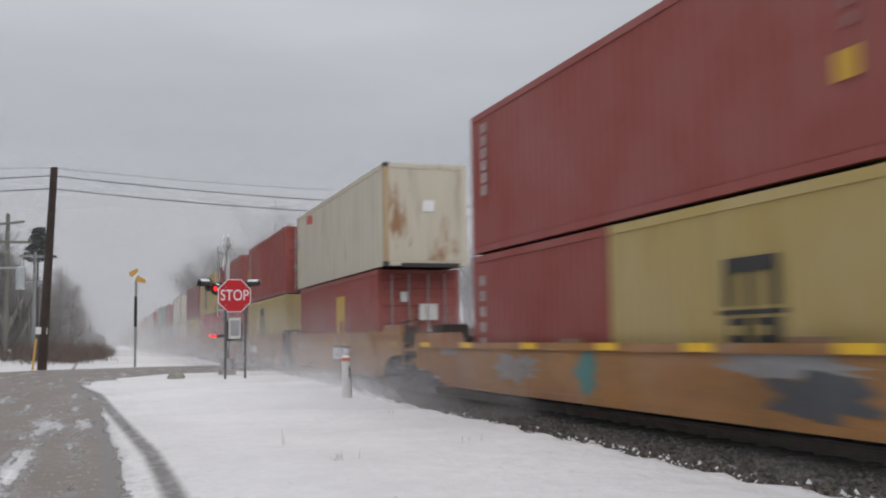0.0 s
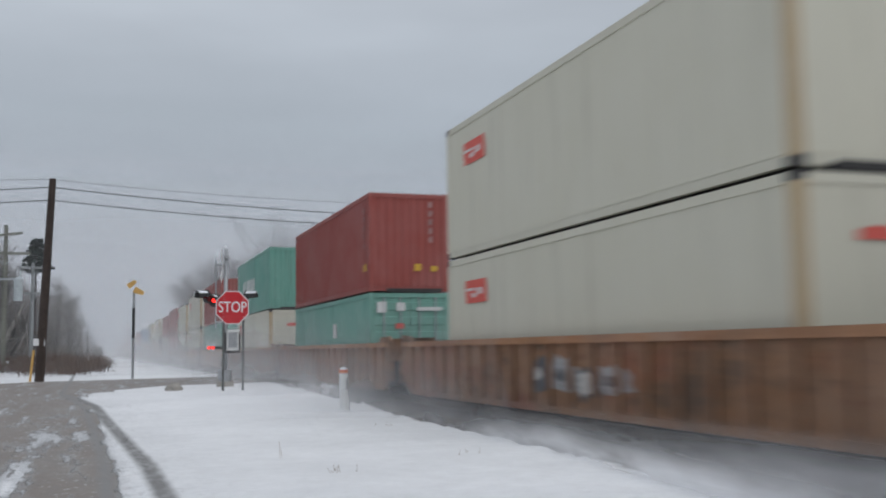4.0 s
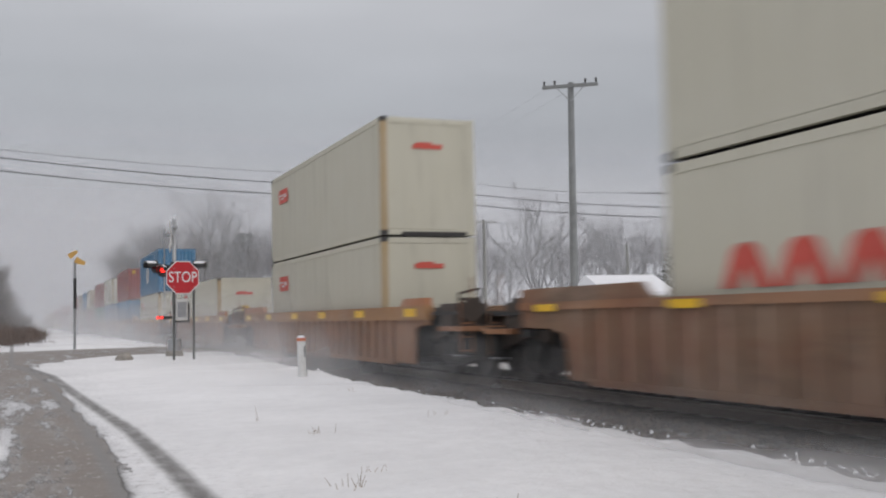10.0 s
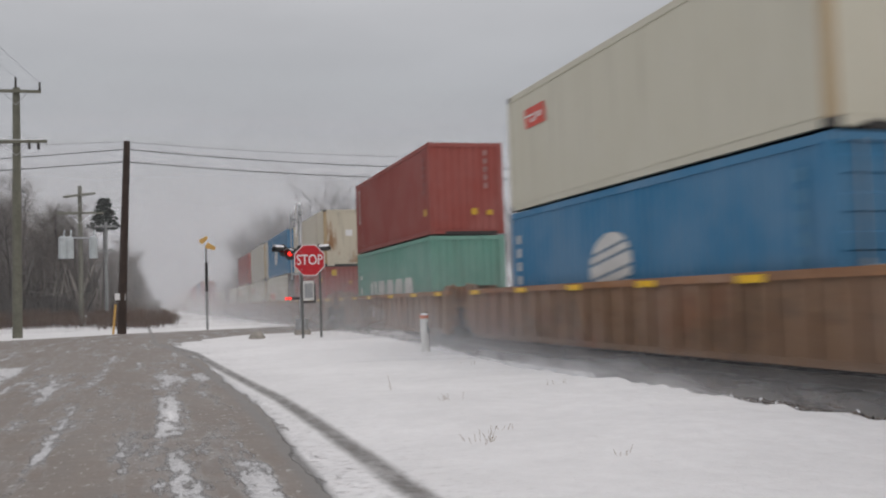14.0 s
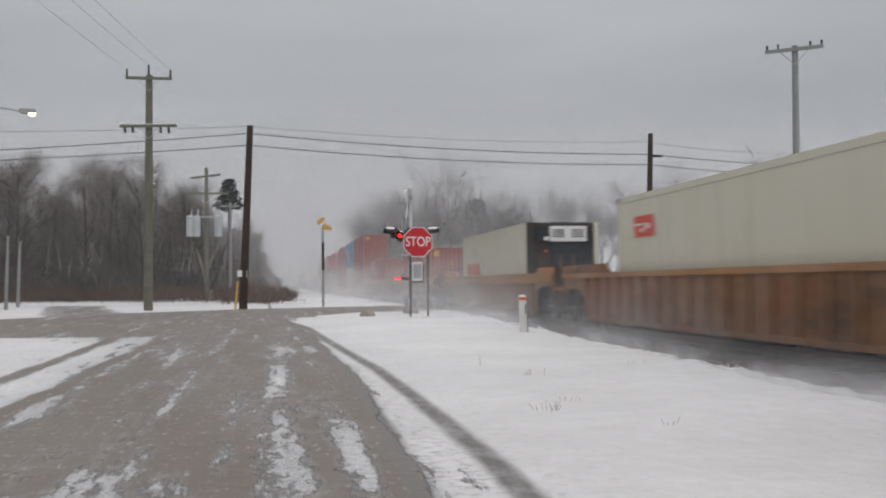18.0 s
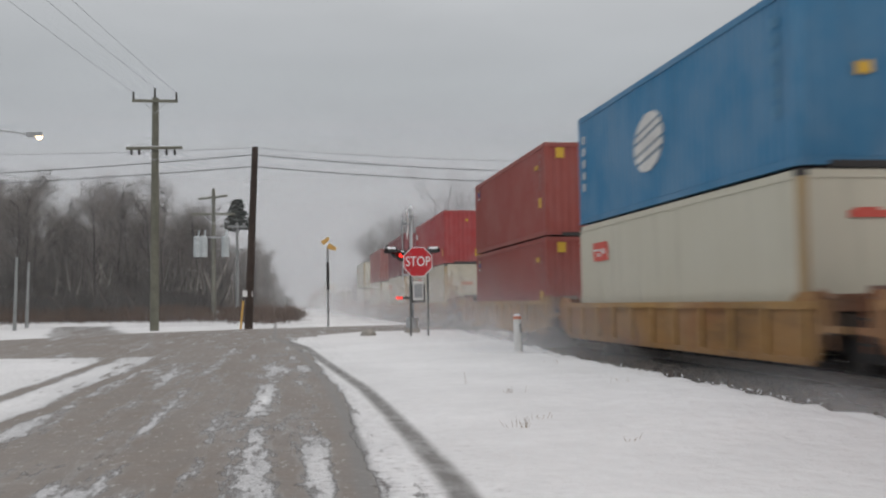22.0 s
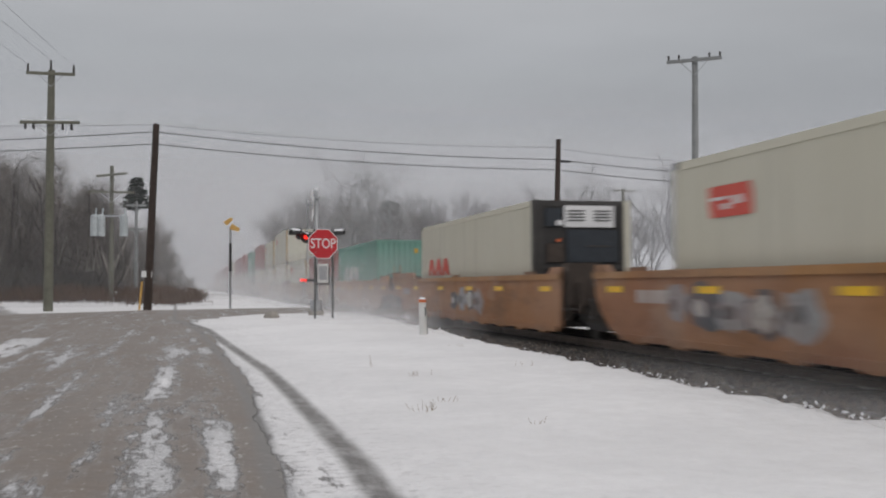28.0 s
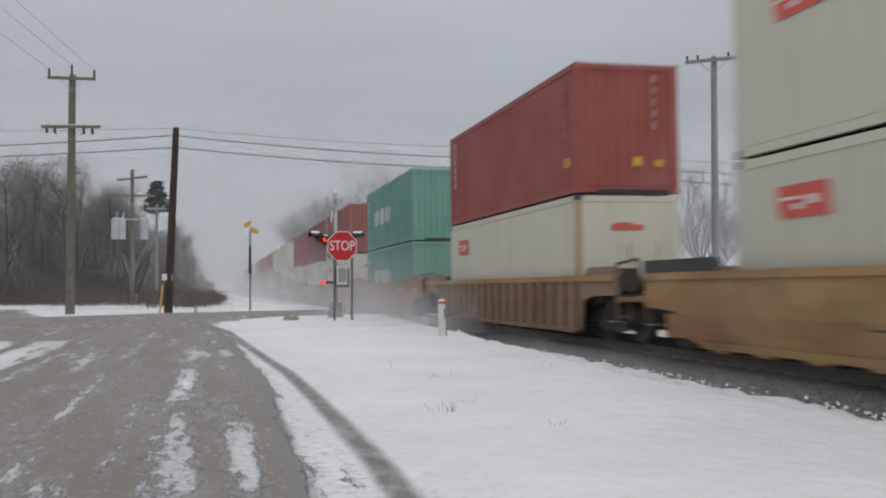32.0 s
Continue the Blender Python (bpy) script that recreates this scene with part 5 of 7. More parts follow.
            if not distant:
                for z in (0.50, 0.84) if sg > 0 else (0.62,):
                    part("step", Mesh().box(-1.45, -1.18, *sorted((ye + sg * 0.08, ye + sg * 0.42)), z, z + 0.03), M_STEEL, car)
                if sg > 0:
                    part("end_plate", Mesh().box(-1.36, -0.92, *sorted((ye + sg * 0.345, ye + sg * 0.36)), 1.12, 1.30), M_GRAF[0], car, "small pale plate")
        else:
            part("end_shelf", Mesh().box(-1.47, -0.60, *sorted((pe + sg * (0.5 if abs(pe - ye) > 1 else 0), ye + sg * 0.16)), top - 0.52, top - 0.43), M_CAR, car, "orange end shelf")
            if abs(pe - ye) > 1:
                part("end_housing", Mesh().bevelbox(-1.34, -0.55, *sorted((pe + sg * 0.25, pe + sg * 0.95)), top - 0.42, top + 0.02, 0.04), M_GRIME, car, "dark housing on the end deck")
            # an added dark plate stands in for shaded rigging under the end deck
            part("drop_apron", Mesh().prism([(ye - sg * 0.10, 0.60), (ye - sg * 0.10, top - 0.45), (ye - sg * 2.0, top - 0.45), (ye - sg * 1.9, 0.72), (ye - sg * 1.2, 0.84)][::-sg], -1.22, -1.14, "x"), M_GRIME, car, "dark plate filling the shaded space behind the end steps")
            if not distant:
                hose = Mesh()
                for dx in (-0.42, -0.66, 0.40):
                    hose.tube((dx, ye - sg * 0.05, 0.78), (dx - 0.03, ye + sg * 0.22, 0.42), 0.03, k=6).tube((dx - 0.03, ye + sg * 0.22, 0.42), (dx + 0.02, ye + sg * 0.60, 0.52), 0.03, k=6)
                part("air_hose", hose, M_UNDER, car)
            part("coupler", Mesh().bevelbox(-0.14, 0.14, *sorted((ye + sg * 0.1, ye + sg * 0.62)), 0.72, 0.98, 0.04), M_STEEL, car)
            if sg > 0:
                part("end_deck", Mesh().box(-1.46, 1.46, *sorted((ye + sg * 0.02, ye + sg * 0.30)), top - 0.46, top - 0.40), paint, car)
            ladder = Mesh()
            for q in range(4):
                ladder.tube((-1.20, ye, 0.55 + q * 0.26), (-1.44, ye, 0.55 + q * 0.26), 0.014, k=5)
            ladder.tube((-1.2, ye, 0.5), (-1.2, ye, 1.95), 0.016, k=5).tube((-1.44, ye, 0.5), (-1.44, ye, 1.5), 0.016, k=5)
            part("ladder", ladder, paint, car)
            if sg < 0:
                stand = Mesh().tube((-1.42, ye + 0.10, 0.46), (-1.42, ye + 0.10, top + 0.20), 0.028, k=6).tube((-0.98, ye + 0.10, 0.46), (-0.98, ye + 0.10, top + 0.30), 0.028, k=6)
                stand.tube((-1.42, ye + 0.10, top + 0.20), (-0.98, ye + 0.10, top + 0.30), 0.028, k=6).bevelbox(-1.34, -1.00, ye + 0.06, ye + 0.32, top - 0.34, top + 0.04, 0.04).box(-1.40, -1.0, ye + 0.08, ye + 0.12, top + 0.06, top + 0.12)
                part("brake_stand", stand, M_GRIME, car, "dark grimy brake stand")
                part("hand_wheel", Mesh().tube((-1.20, ye - 0.02, top - 0.12), (-1.20, ye + 0.05, top - 0.12), 0.22, k=14), M_GRIME, car)
            else:
                part("brake_gear", Mesh().bevelbox(-1.2, -0.5, *sorted((ye - sg * 1.1, ye - sg * 0.4)), 1.08, 1.50, 0.05), M_GRIME, car)
            if not distant:
                part("brake_cylinder", Mesh().tube((-1.05, ye - sg * 0.30, 0.82), (-1.05, ye - sg * 1.0, 0.82), 0.13, k=10), M_STEEL, car)
                part("air_tank", Mesh().tube((-0.95, ye - sg * 1.75, 0.80), (-0.95, ye - sg * 2.55, 0.80), 0.19, k=10), M_UNDER, car)
                part("end_step", Mesh().box(-1.46, -1.24, *sorted((ye - sg * 0.05, ye - sg * 0.42)), 0.44, 0.465), M_GALV, car, "bare steel step")
                part("hanger", Mesh().box(-1.44, -1.41, *sorted((ye - sg * 0.05, ye - sg * 0.09)), 0.44, top - 0.4).box(-1.44, -1.41, *sorted((ye - sg * 0.38, ye - sg * 0.42)), 0.44, top - 0.4), M_STEEL, car)
            part("body_bolster", Mesh().box(-1.30, 1.30, *sorted((ye - sg * 0.95, ye - sg * 1.45)), 0.84, top - 0.44), M_UNDER, car)
            bogie(car, ye - sg * 1.2)
    if joint_front:
        bogie(car, front, "shared_bogie")
    return car


# far end of each container along the train at the clip's start (metres from the eye), upper and lower load, car style
TRAIN = (
    (-11.14, "W wl", "R", "p"), (4.45, "R", "R", "p"),
    (20.04, "R vw ye", "20", "a"), (40.24, "K l we rt", "R d dw yf", "q"), (56.05, "R vw d dw", "Y em", "p"), (71.50, "R sq d dy", "S lw d dw", "q"),
    (87.10, "Y em", "X bw", "p"), (102.73, "M sq fp", "Y em d", "p"), (124.33, "W wl", "W wl", "w"), (143.69, "R yl", "G h d gd", "w"),
    (162.90, "G w2", "W wl", "w"), (184.32, "R vw", "G wb", "p"), (200.05, "W wl", "W wl", "q"), (215.63, "W m wl", "W m wl", "p"),
    (231.00, "R ye", "R ws", "q"), (246.70, "R h sq", "W wl", "q"), (267.96, "W wl", "W wz f", "r"), (292.02, "W wl", "W wl", "s"),
    (315.56, "-", "W wl rf", "s"), (339.13, "B rd", "W wl d", "s"), (362.30, "R m ye", "B rd", "r"), (381.67, "W m wl", "B rd d", "r"),
    (401.46, "R vw yl", "G wb", "r"), (422.65, "K we", "R m ye", "r"), (438.10, "B rd", "W wz f", "r"), (453.40, "T", "W wl", "r"),
    (468.80, "R yl", "W wl", "x"), (484.00, "-", "W wl", "x"), (505.39, "-", "W wz f", "s"), (528.65, "-", "R fp ye", "s"),
    (552.62, "-", "R fp bd", "s"), (574.08, "R ye", "R ws", "n"), (589.60, "B rd", "W wl", "n"), (605.60, "R sq ye", "R sq ye", "t"),
    (627.18, "X m xs yx", "K kl", "t"), (646.42, "M sq fp", "K wr", "t"), (666.60, "R vw yl", "W wl", "t"), (688.30, "W wl", "W h wl", "p"),
    (710.40, "-", "W wr f", "p"), (732.53, "-", "W wl", "p"), (751.99, "-", "W wz f", "p"), (773.23, "-", "G w2", "p"),
    (788.03, "-", "R", "v"), (802.87, "-", "W wl", "v"), (818.68, "W wl", "W wl", "v"), (833.93, "W m wl", "W m wl", "v"),
    (853.16, "R vw yl", "W wl", "u"), (872.19, "G w2", "G m w2", "p"), (891.63, "R vw", "W wl", "q"), (907.01, "M", "W wl", "q"),
    (922.39, "R", "W wl", "p"), (943.59, "W wl", "W wl", "p"), (958.97, "W wl", "R", "r"), (974.36, "R", "W wl", "r"),
    (995.04, "M", "R", "q"), (1014.79, "R", "W wl", "q"), (1030.27, "W wl", "G", "q"), (1049.60, "R", "R", "p"),
    (1064.98, "B", "W wl", "p"), (1084.42, "R", "W wl", "p"), (1103.65, "W wl", "R", "r"), (1119.23, "R", "W wl", "r"),
)


def height_of(code):
    """h: a low container, m: a middling one (l stands for a long one)."""
    rest = code.split()
    return LOW if "h" in rest or code == "20" else MIDDLE if "m" in rest else TALL


def load(code, plain=False):
    kind, *rest = code.split()
    return container(kind, 13.72 if "l" in rest else 12.19, high=height_of(code), doors="d" in rest, reefer="f" in rest, marks=" ".join(c for c in rest if len(c) > 1), plain=plain)


# cars with spray paint, counted from the front: 1 many colours, 2 greys and white
SPRAY_ON = {6: 1, 7: 2, 8: 1, 14: 1, 22: 2, 39: 1, 40: 1}
FLOOR, STACK = 0.26, 0.045


def hinged(mid, i):
    """Whether car i shares a bogie with the one ahead: units of one make that stand close."""
    if not 0 <= i < len(mid) - 1:
        return i < 0
    pitch = mid[i + 1] - mid[i]
    return pitch < 16.5 or (pitch < 20.6 and TRAIN[i][3] == TRAIN[i + 1][3])


def train():
    mid = [s - 6.095 for s, *_ in TRAIN]
    for i, (s, upper, lower, style) in enumerate(TRAIN):
        ahead = (mid[i + 1] - mid[i]) / 2 if i + 1 < len(TRAIN) else 9.5
        behind = (mid[i] - mid[i - 1]) / 2 if i else 7.5
        car = well_car(ahead, behind, hinged(mid, i), hinged(mid, i - 1), style, i, s > 885, SPRAY_ON.get(i, 0))
        MOVING.append((car, mid[i], 0.0))
        if lower == "20":
            MOVING.append((container("R", 6.06, LOW, marks="lw"), mid[i] + 3.06, FLOOR))
            MOVING.append((container("Y", 6.06, LOW, marks="em"), mid[i] - 3.06, FLOOR))
        else:
            MOVING.append((load(lower, s > 885 or s < 0), mid[i], FLOOR))
        if upper != "-":
            MOVING.append((load(upper, s > 885 or s < 0), mid[i], FLOOR + height_of(lower) + STACK))


def motions():
    """The whole train rolls by at one speed; every car and load is keyed along the falling line."""
    slope = math.degrees(math.atan(-0.0047))
    for ob, s, up in MOVING:
        rows = []
        for k in range(9):
            y = s - SPEED * 4 * k
            rows.append((4 * k, pose(track_x(y), y, rail_z(y) + up, slope, 0, TRACK_YAW)))
        walk(ob, rows)
    snow_motions()


train()


# ---- the crossing: stop sign, signal, marker post ----
def lettering(text, size, depth, material, parent, m):
    cu = bpy.data.curves.new("lettering", "FONT")
    cu.body, cu.size, cu.extrude, cu.align_x, cu.align_y = text, size, depth, "CENTER", "CENTER"
    cu.offset = 0.002
    tmp = bpy.data.objects.new("lettering", cu)
    me = bpy.data.meshes.new_from_object(tmp)
    bpy.data.objects.remove(tmp)
    me.materials.clear()
    me.materials.append(material)
    ob = new("lettering", me)
    ob.parent, ob.matrix_basis = parent, m
    return ob


def octagon(r):
    return [(r * math.cos(math.pi / 8 + i * math.pi / 4), r * math.sin(math.pi / 8 + i * math.pi / 4)) for i in range(8)]


def stop_sign(x, y):
    base = ground_z(x, y)
    sign = thing("stop_sign", "red octagonal stop sign with white lettering on two thin steel posts", "stop sign", at=pose(x, y, base, 0, 0, 6))
    z = 2.28
    r = 0.457 / math.cos(math.pi / 8)

    def disc(rr, y0, y1, m, name, label):
        pts = octagon(rr)
        part(name, Mesh().prism([(b + z, a) for a, b in pts], y0, y1, "y"), m, sign, label)
    disc(r, 0.0, 0.012, M_SIGNWHITE, "border", "white border of the sign plate")
    disc(r * 0.945, -0.006, -0.0005, M_STOP, "face", "red reflective sign face")
    lettering("STOP", 0.385, 0.003, M_SIGNWHITE, sign, pose(0, -0.0095, z, 90, 0, 0) @ Matrix.Diagonal((0.86, 1.10, 1, 1)))
    for px in (-0.24, 0.31):
        part("post", Mesh().box(px - 0.03, px + 0.03, 0.013, 0.020, -0.2, 2.6).box(px - 0.03, px - 0.022, 0.02, 0.05, -0.2, 2.6).box(px + 0.022, px + 0.03, 0.02, 0.05, -0.2, 2.6), M_POSTSTEEL, sign, "weathered steel U-post")
        for bz in (2.02, 2.52):
            part("bolt", Mesh().tube((px, -0.014, bz), (px, 0.0, bz), 0.016, k=6), M_GALV, sign)


M_POSTSTEEL = simple("weathered_post_steel", (0.105, 0.11, 0.105), 0.7, 0.3)


def flasher(parent, x, y, z, lit, turn):
    """One lamp of the crossing signal: black round backing, hood with snow on it, red lens."""
    h = part("lamp_head", Mesh().tube((0, 0.03, 0), (0, 0.05, 0), 0.20, k=20).tube((0, 0.03, 0), (0, 0.20, 0), 0.11, 0.09, k=14), M_LOGO_BLACK, parent, "black round lamp backing")
    h.matrix_basis = pose(x, y, z, 0, 0, turn)
    lens = part("lens", Mesh().tube((0, 0.03, 0), (0, -0.03, 0), 0.065, k=16), M_LAMPRED if lit else M_DARKLENS, h, "red glass lens")
    hood = Mesh()
    n = 12
    for k in range(n + 1):
        q = math.pi * (k / n) * 1.15 - 0.12
        c, s = math.cos(q), math.sin(q)
        hood.v += [(0.125 * c, 0.03, 0.125 * s), (0.125 * c, -0.30, 0.125 * s), (0.112 * c, 0.03, 0.112 * s), (0.112 * c, -0.30, 0.112 * s)]
    for k in range(n):
        a = 4 * k
        hood.f += [(a, a + 1, a + 5, a + 4), (a + 2, a + 6, a + 7, a + 3), (a + 1, a + 3, a + 7, a + 5)]
    part("hood", hood, M_LOGO_BLACK, h)
    cap = Mesh()
    for k in range(7):
        q = math.pi * (0.22 + 0.56 * k / 6)
        rr = 0.15 + 0.02 * math.sin(math.pi * k / 6)
        cap.v += [(rr * math.cos(q), 0.04, rr * math.sin(q)), (rr * math.cos(q), -0.29, rr * math.sin(q))]
    cap.f = [(2 * k, 2 * k + 1, 2 * k + 3, 2 * k + 2) for k in range(6)]
    part("snow_cap", cap, M_SNOWCAP, h, "snow lying on the hood")


M_DARKLENS = simple("dark_red_lens", (0.10, 0.01, 0.012), 0.2)


def crossing_signal(x, y):
    base = ground_z(x, y)
    sig = thing("crossing_signal", "galvanised railway crossing signal mast with flashing red lamps", "crossing signal", at=pose(x, y, base, 0, 0, 0))
    part("foundation", Mesh().bevelbox(-0.24, 0.24, -0.24, 0.24, -0.3, 0.16, 0.05), M_CONCRETE, sig)
    part("base_casting", Mesh().prism([(0.2 * math.cos(q), 0.2 * math.sin(q)) for q in (i * math.pi / 6 for i in range(12))], 0.16, 0.5), M_GALV, sig)
    part("mast", Mesh().tube((0, 0, 0.5), (0, 0, 4.15), 0.062, k=12), M_GALV, sig, smooth=True)
    part("finial", Mesh().tube((0, 0, 4.15), (0, 0, 4.24), 0.06, 0.02, k=10), M_SNOWCAP, sig)
    arm = part("cross_arm", Mesh().tube((-0.68, 0, 2.72), (0.78, 0, 2.72), 0.035, k=8).bevelbox(-0.1, 0.1, -0.1, 0.1, 2.6, 2.84, 0.02), M_LOGO_BLACK, sig)
    # lamp pairs for both ways of the road that crosses
    flasher(sig, -0.60, -0.02, 2.70, False, -62)
    flasher(sig, 0.66, 0.05, 2.70, False, 62)
    flasher(sig, -0.36, -0.18, 2.58, True, -25)
    for dx, lit in ((-0.49, True), (-0.37, True)):
        f = part("low_lamp", Mesh().tube((dx, 0.02, 1.16), (dx, -0.05, 1.16), 0.042, k=12), M_LAMPRED if lit else M_DARKLENS, sig, "lit red lamp")
    part("lamp_bracket", Mesh().box(-0.5, 0.0, 0.02, 0.06, 1.12, 1.2), M_LOGO_BLACK, sig)
    # crossbuck boards, seen nearly edge on
    for ang in (45, -45):
        o = part("crossbuck_board", Mesh().box(-0.61, 0.61, -0.115, 0.115, 0.0, 0.012), M_SIGNWHITE, sig, "white reflective board")
        o.matrix_basis = pose(-0.08, 0, 3.6, 0, 0, 0) @ pose(0, 0, 0, 90, 0, 74) @ pose(0, 0, 0.002 * ang / 45, 0, 0, ang)
    part("side_rod", Mesh().tube((-0.30, -0.05, 1.75), (-0.30, -0.05, 3.85), 0.022, k=8).box(-0.32, 0.0, -0.07, -0.03, 3.62, 3.68).box(-0.32, 0.0, -0.07, -0.03, 1.9, 1.96), M_GALV, sig, "slim galvanised rod on brackets")
    part("bell", Mesh().tube((0.02, -0.02, 3.9), (0.02, -0.12, 3.9), 0.085, 0.06, k=14), M_GALV, sig)
    part("junction_box", Mesh().bevelbox(0.01, 0.355, -0.34, -0.12, 1.08, 1.70, 0.02), M_PLASTIC, sig, "pale grey control box")
    part("box_door", Mesh().box(0.05, 0.31, -0.352, -0.34, 1.16, 1.62), M_GALV, sig)
    part("box_frame", Mesh().box(-0.06, 0.0, -0.24, -0.18, 1.0, 1.6).box(0.36, 0.42, -0.24, -0.18, 1.0, 1.6).box(0.0, 0.36, -0.24, -0.18, 1.0, 1.06), M_LOGO_BLACK, sig)


def marker_post(x, y):
    p = thing("marker_post", "white plastic utility marker post with orange band and snow cap", "marker post", at=pose(x, y, ground_z(x, y), 1.0, -1.5, 0))
    part("tube", Mesh().tube((0, 0, -0.15), (0, 0, 0.72), 0.088, 0.086, k=16), M_PLASTIC, p, smooth=False)
    part("band", Mesh().tube((0, 0, 0.72), (0, 0, 0.79), 0.092, k=16), M_ORANGE, p, "orange plastic band")
    part("cap", Mesh().tube((0, 0, 0.79), (0, 0, 0.83), 0.09, 0.045, k=16), M_SNOWCAP, p, "snow on the post's top")
    part("stake", Mesh().box(0.075, 0.10, -0.02, 0.02, -0.2, 0.55), M_POSTSTEEL, p, "thin dark steel stake")
    part("label_strip", Mesh().box(0.03, 0.055, -0.084, -0.070, 0.4, 0.62), M_LOGO_BLACK, p)


def yellow_post(x, y):
    p = thing("crossing_marker", "steel post with two weathered yellow sign plates", "sign post", at=pose(x, y, ground_z(x, y), 0, 0, 0))
    part("post", Mesh().tube((0, 0, -0.2), (0, 0, 3.75), 0.055, k=10), M_GALV, p)
    part("sleeve", Mesh().tube((0, 0, 1.7), (0, 0, 3.0), 0.065, k=10), M_LOGO_BLACK, p)
    for cx, cz, w, h, a in ((-0.09, 4.02, 0.40, 0.22, -38), (0.20, 3.70, 0.42, 0.26, 24)):
        o = part("yellow_plate", Mesh().prism([(-w / 2, -h / 2), (w / 2, -h * 0.3), (w / 2, h * 0.3), (-w * 0.2, h / 2), (-w / 2, h / 2)], -0.012, 0.012, "y"), M_YELLOWPL, p, "weathered yellow sign plate")
        o.matrix_basis = pose(cx, -0.06, cz, 0, a, 0) @ pose(0, 0, 0, 0, 90, 0)
    part("plate_bracket", Mesh().box(-0.03, 0.24, -0.05, 0.02, 3.62, 3.70), M_GALV, p)


# ---- poles and wires ----
def wire(a, b, sag, r=0.012, n=18, name="cable", label="black overhead cable strung between poles"):
    m = Mesh()
    pts = []
    for k in range(n + 1):
        t = k / n
        q = Vector(a).lerp(Vector(b), t)
        q.z -= sag * 4 * t * (1 - t)
        pts.append(q)
    for p, q in zip(pts, pts[1:]):
        m.tube(p, q, r, k=5, caps=False)
    tagged(new(name, m.data(name, M_WIRE)), label, "cable", "overhead cables", kind="structure")


def pole(x, y, top, r, mat, label, lean=(0, 0), arms=(), name="utility_pole", pins=True, turn=0):
    """A wooden pole; arms: height, half length and slant of each cross arm."""
    p = thing(name, label, "utility pole", "utility poles", at=pose(x, y, ground_z(x, y), 0, 0, turn))
    m = Mesh().lathe([(lean[0] * f, lean[1] * f, top * f - (0.3 if f == 0 else 0), r * (1 - 0.28 * f)) for f in (0, 0.2, 0.4, 0.6, 0.8, 1.0)])
    part("shaft", m, mat, p, smooth=False)
    for z, half, slant in arms:
        cx, cy = lean[0] * z / top, lean[1] * z / top
        part("cross_arm", arm_mesh(cx, cy - r * 0.8 - 0.05, z, half, slant), mat, p)
        part("brace", Mesh().tube((cx - half * 0.5, cy - r * 0.8 - 0.05, z - slant * 0.5 - 0.04), (cx, cy - r * 0.8, z - 0.55), 0.014, k=5).tube((cx + half * 0.5, cy - r * 0.8 - 0.05, z + slant * 0.5 - 0.04), (cx, cy - r * 0.8, z - 0.55), 0.014, k=5), M_GALV, p)
        if pins:
            for f in (-0.93, -0.55, 0.55, 0.93):
                part("insulator", Mesh().tube((cx + half * f, cy - r * 0.8 - 0.05, z + slant * f + 0.05), (cx + half * f, cy - r * 0.8 - 0.05, z + slant * f + 0.22), 0.03, 0.045, k=8), M_STEEL, p)
    return p


def arm_mesh(cx, cy, z, half, slant):
    m = Mesh()
    for s in (-1, 1):
        m.v += [(cx + s * half, cy - 0.05, z + s * slant - 0.06), (cx + s * half, cy + 0.05, z + s * slant - 0.06), (cx + s * half, cy + 0.05, z + s * slant + 0.06), (cx + s * half, cy - 0.05, z + s * slant + 0.06)]
    m.f = [(3, 2, 1, 0), (4, 5, 6, 7), (0, 1, 5, 4), (1, 2, 6, 5), (2, 3, 7, 6), (3, 0, 4, 7)]
    return m


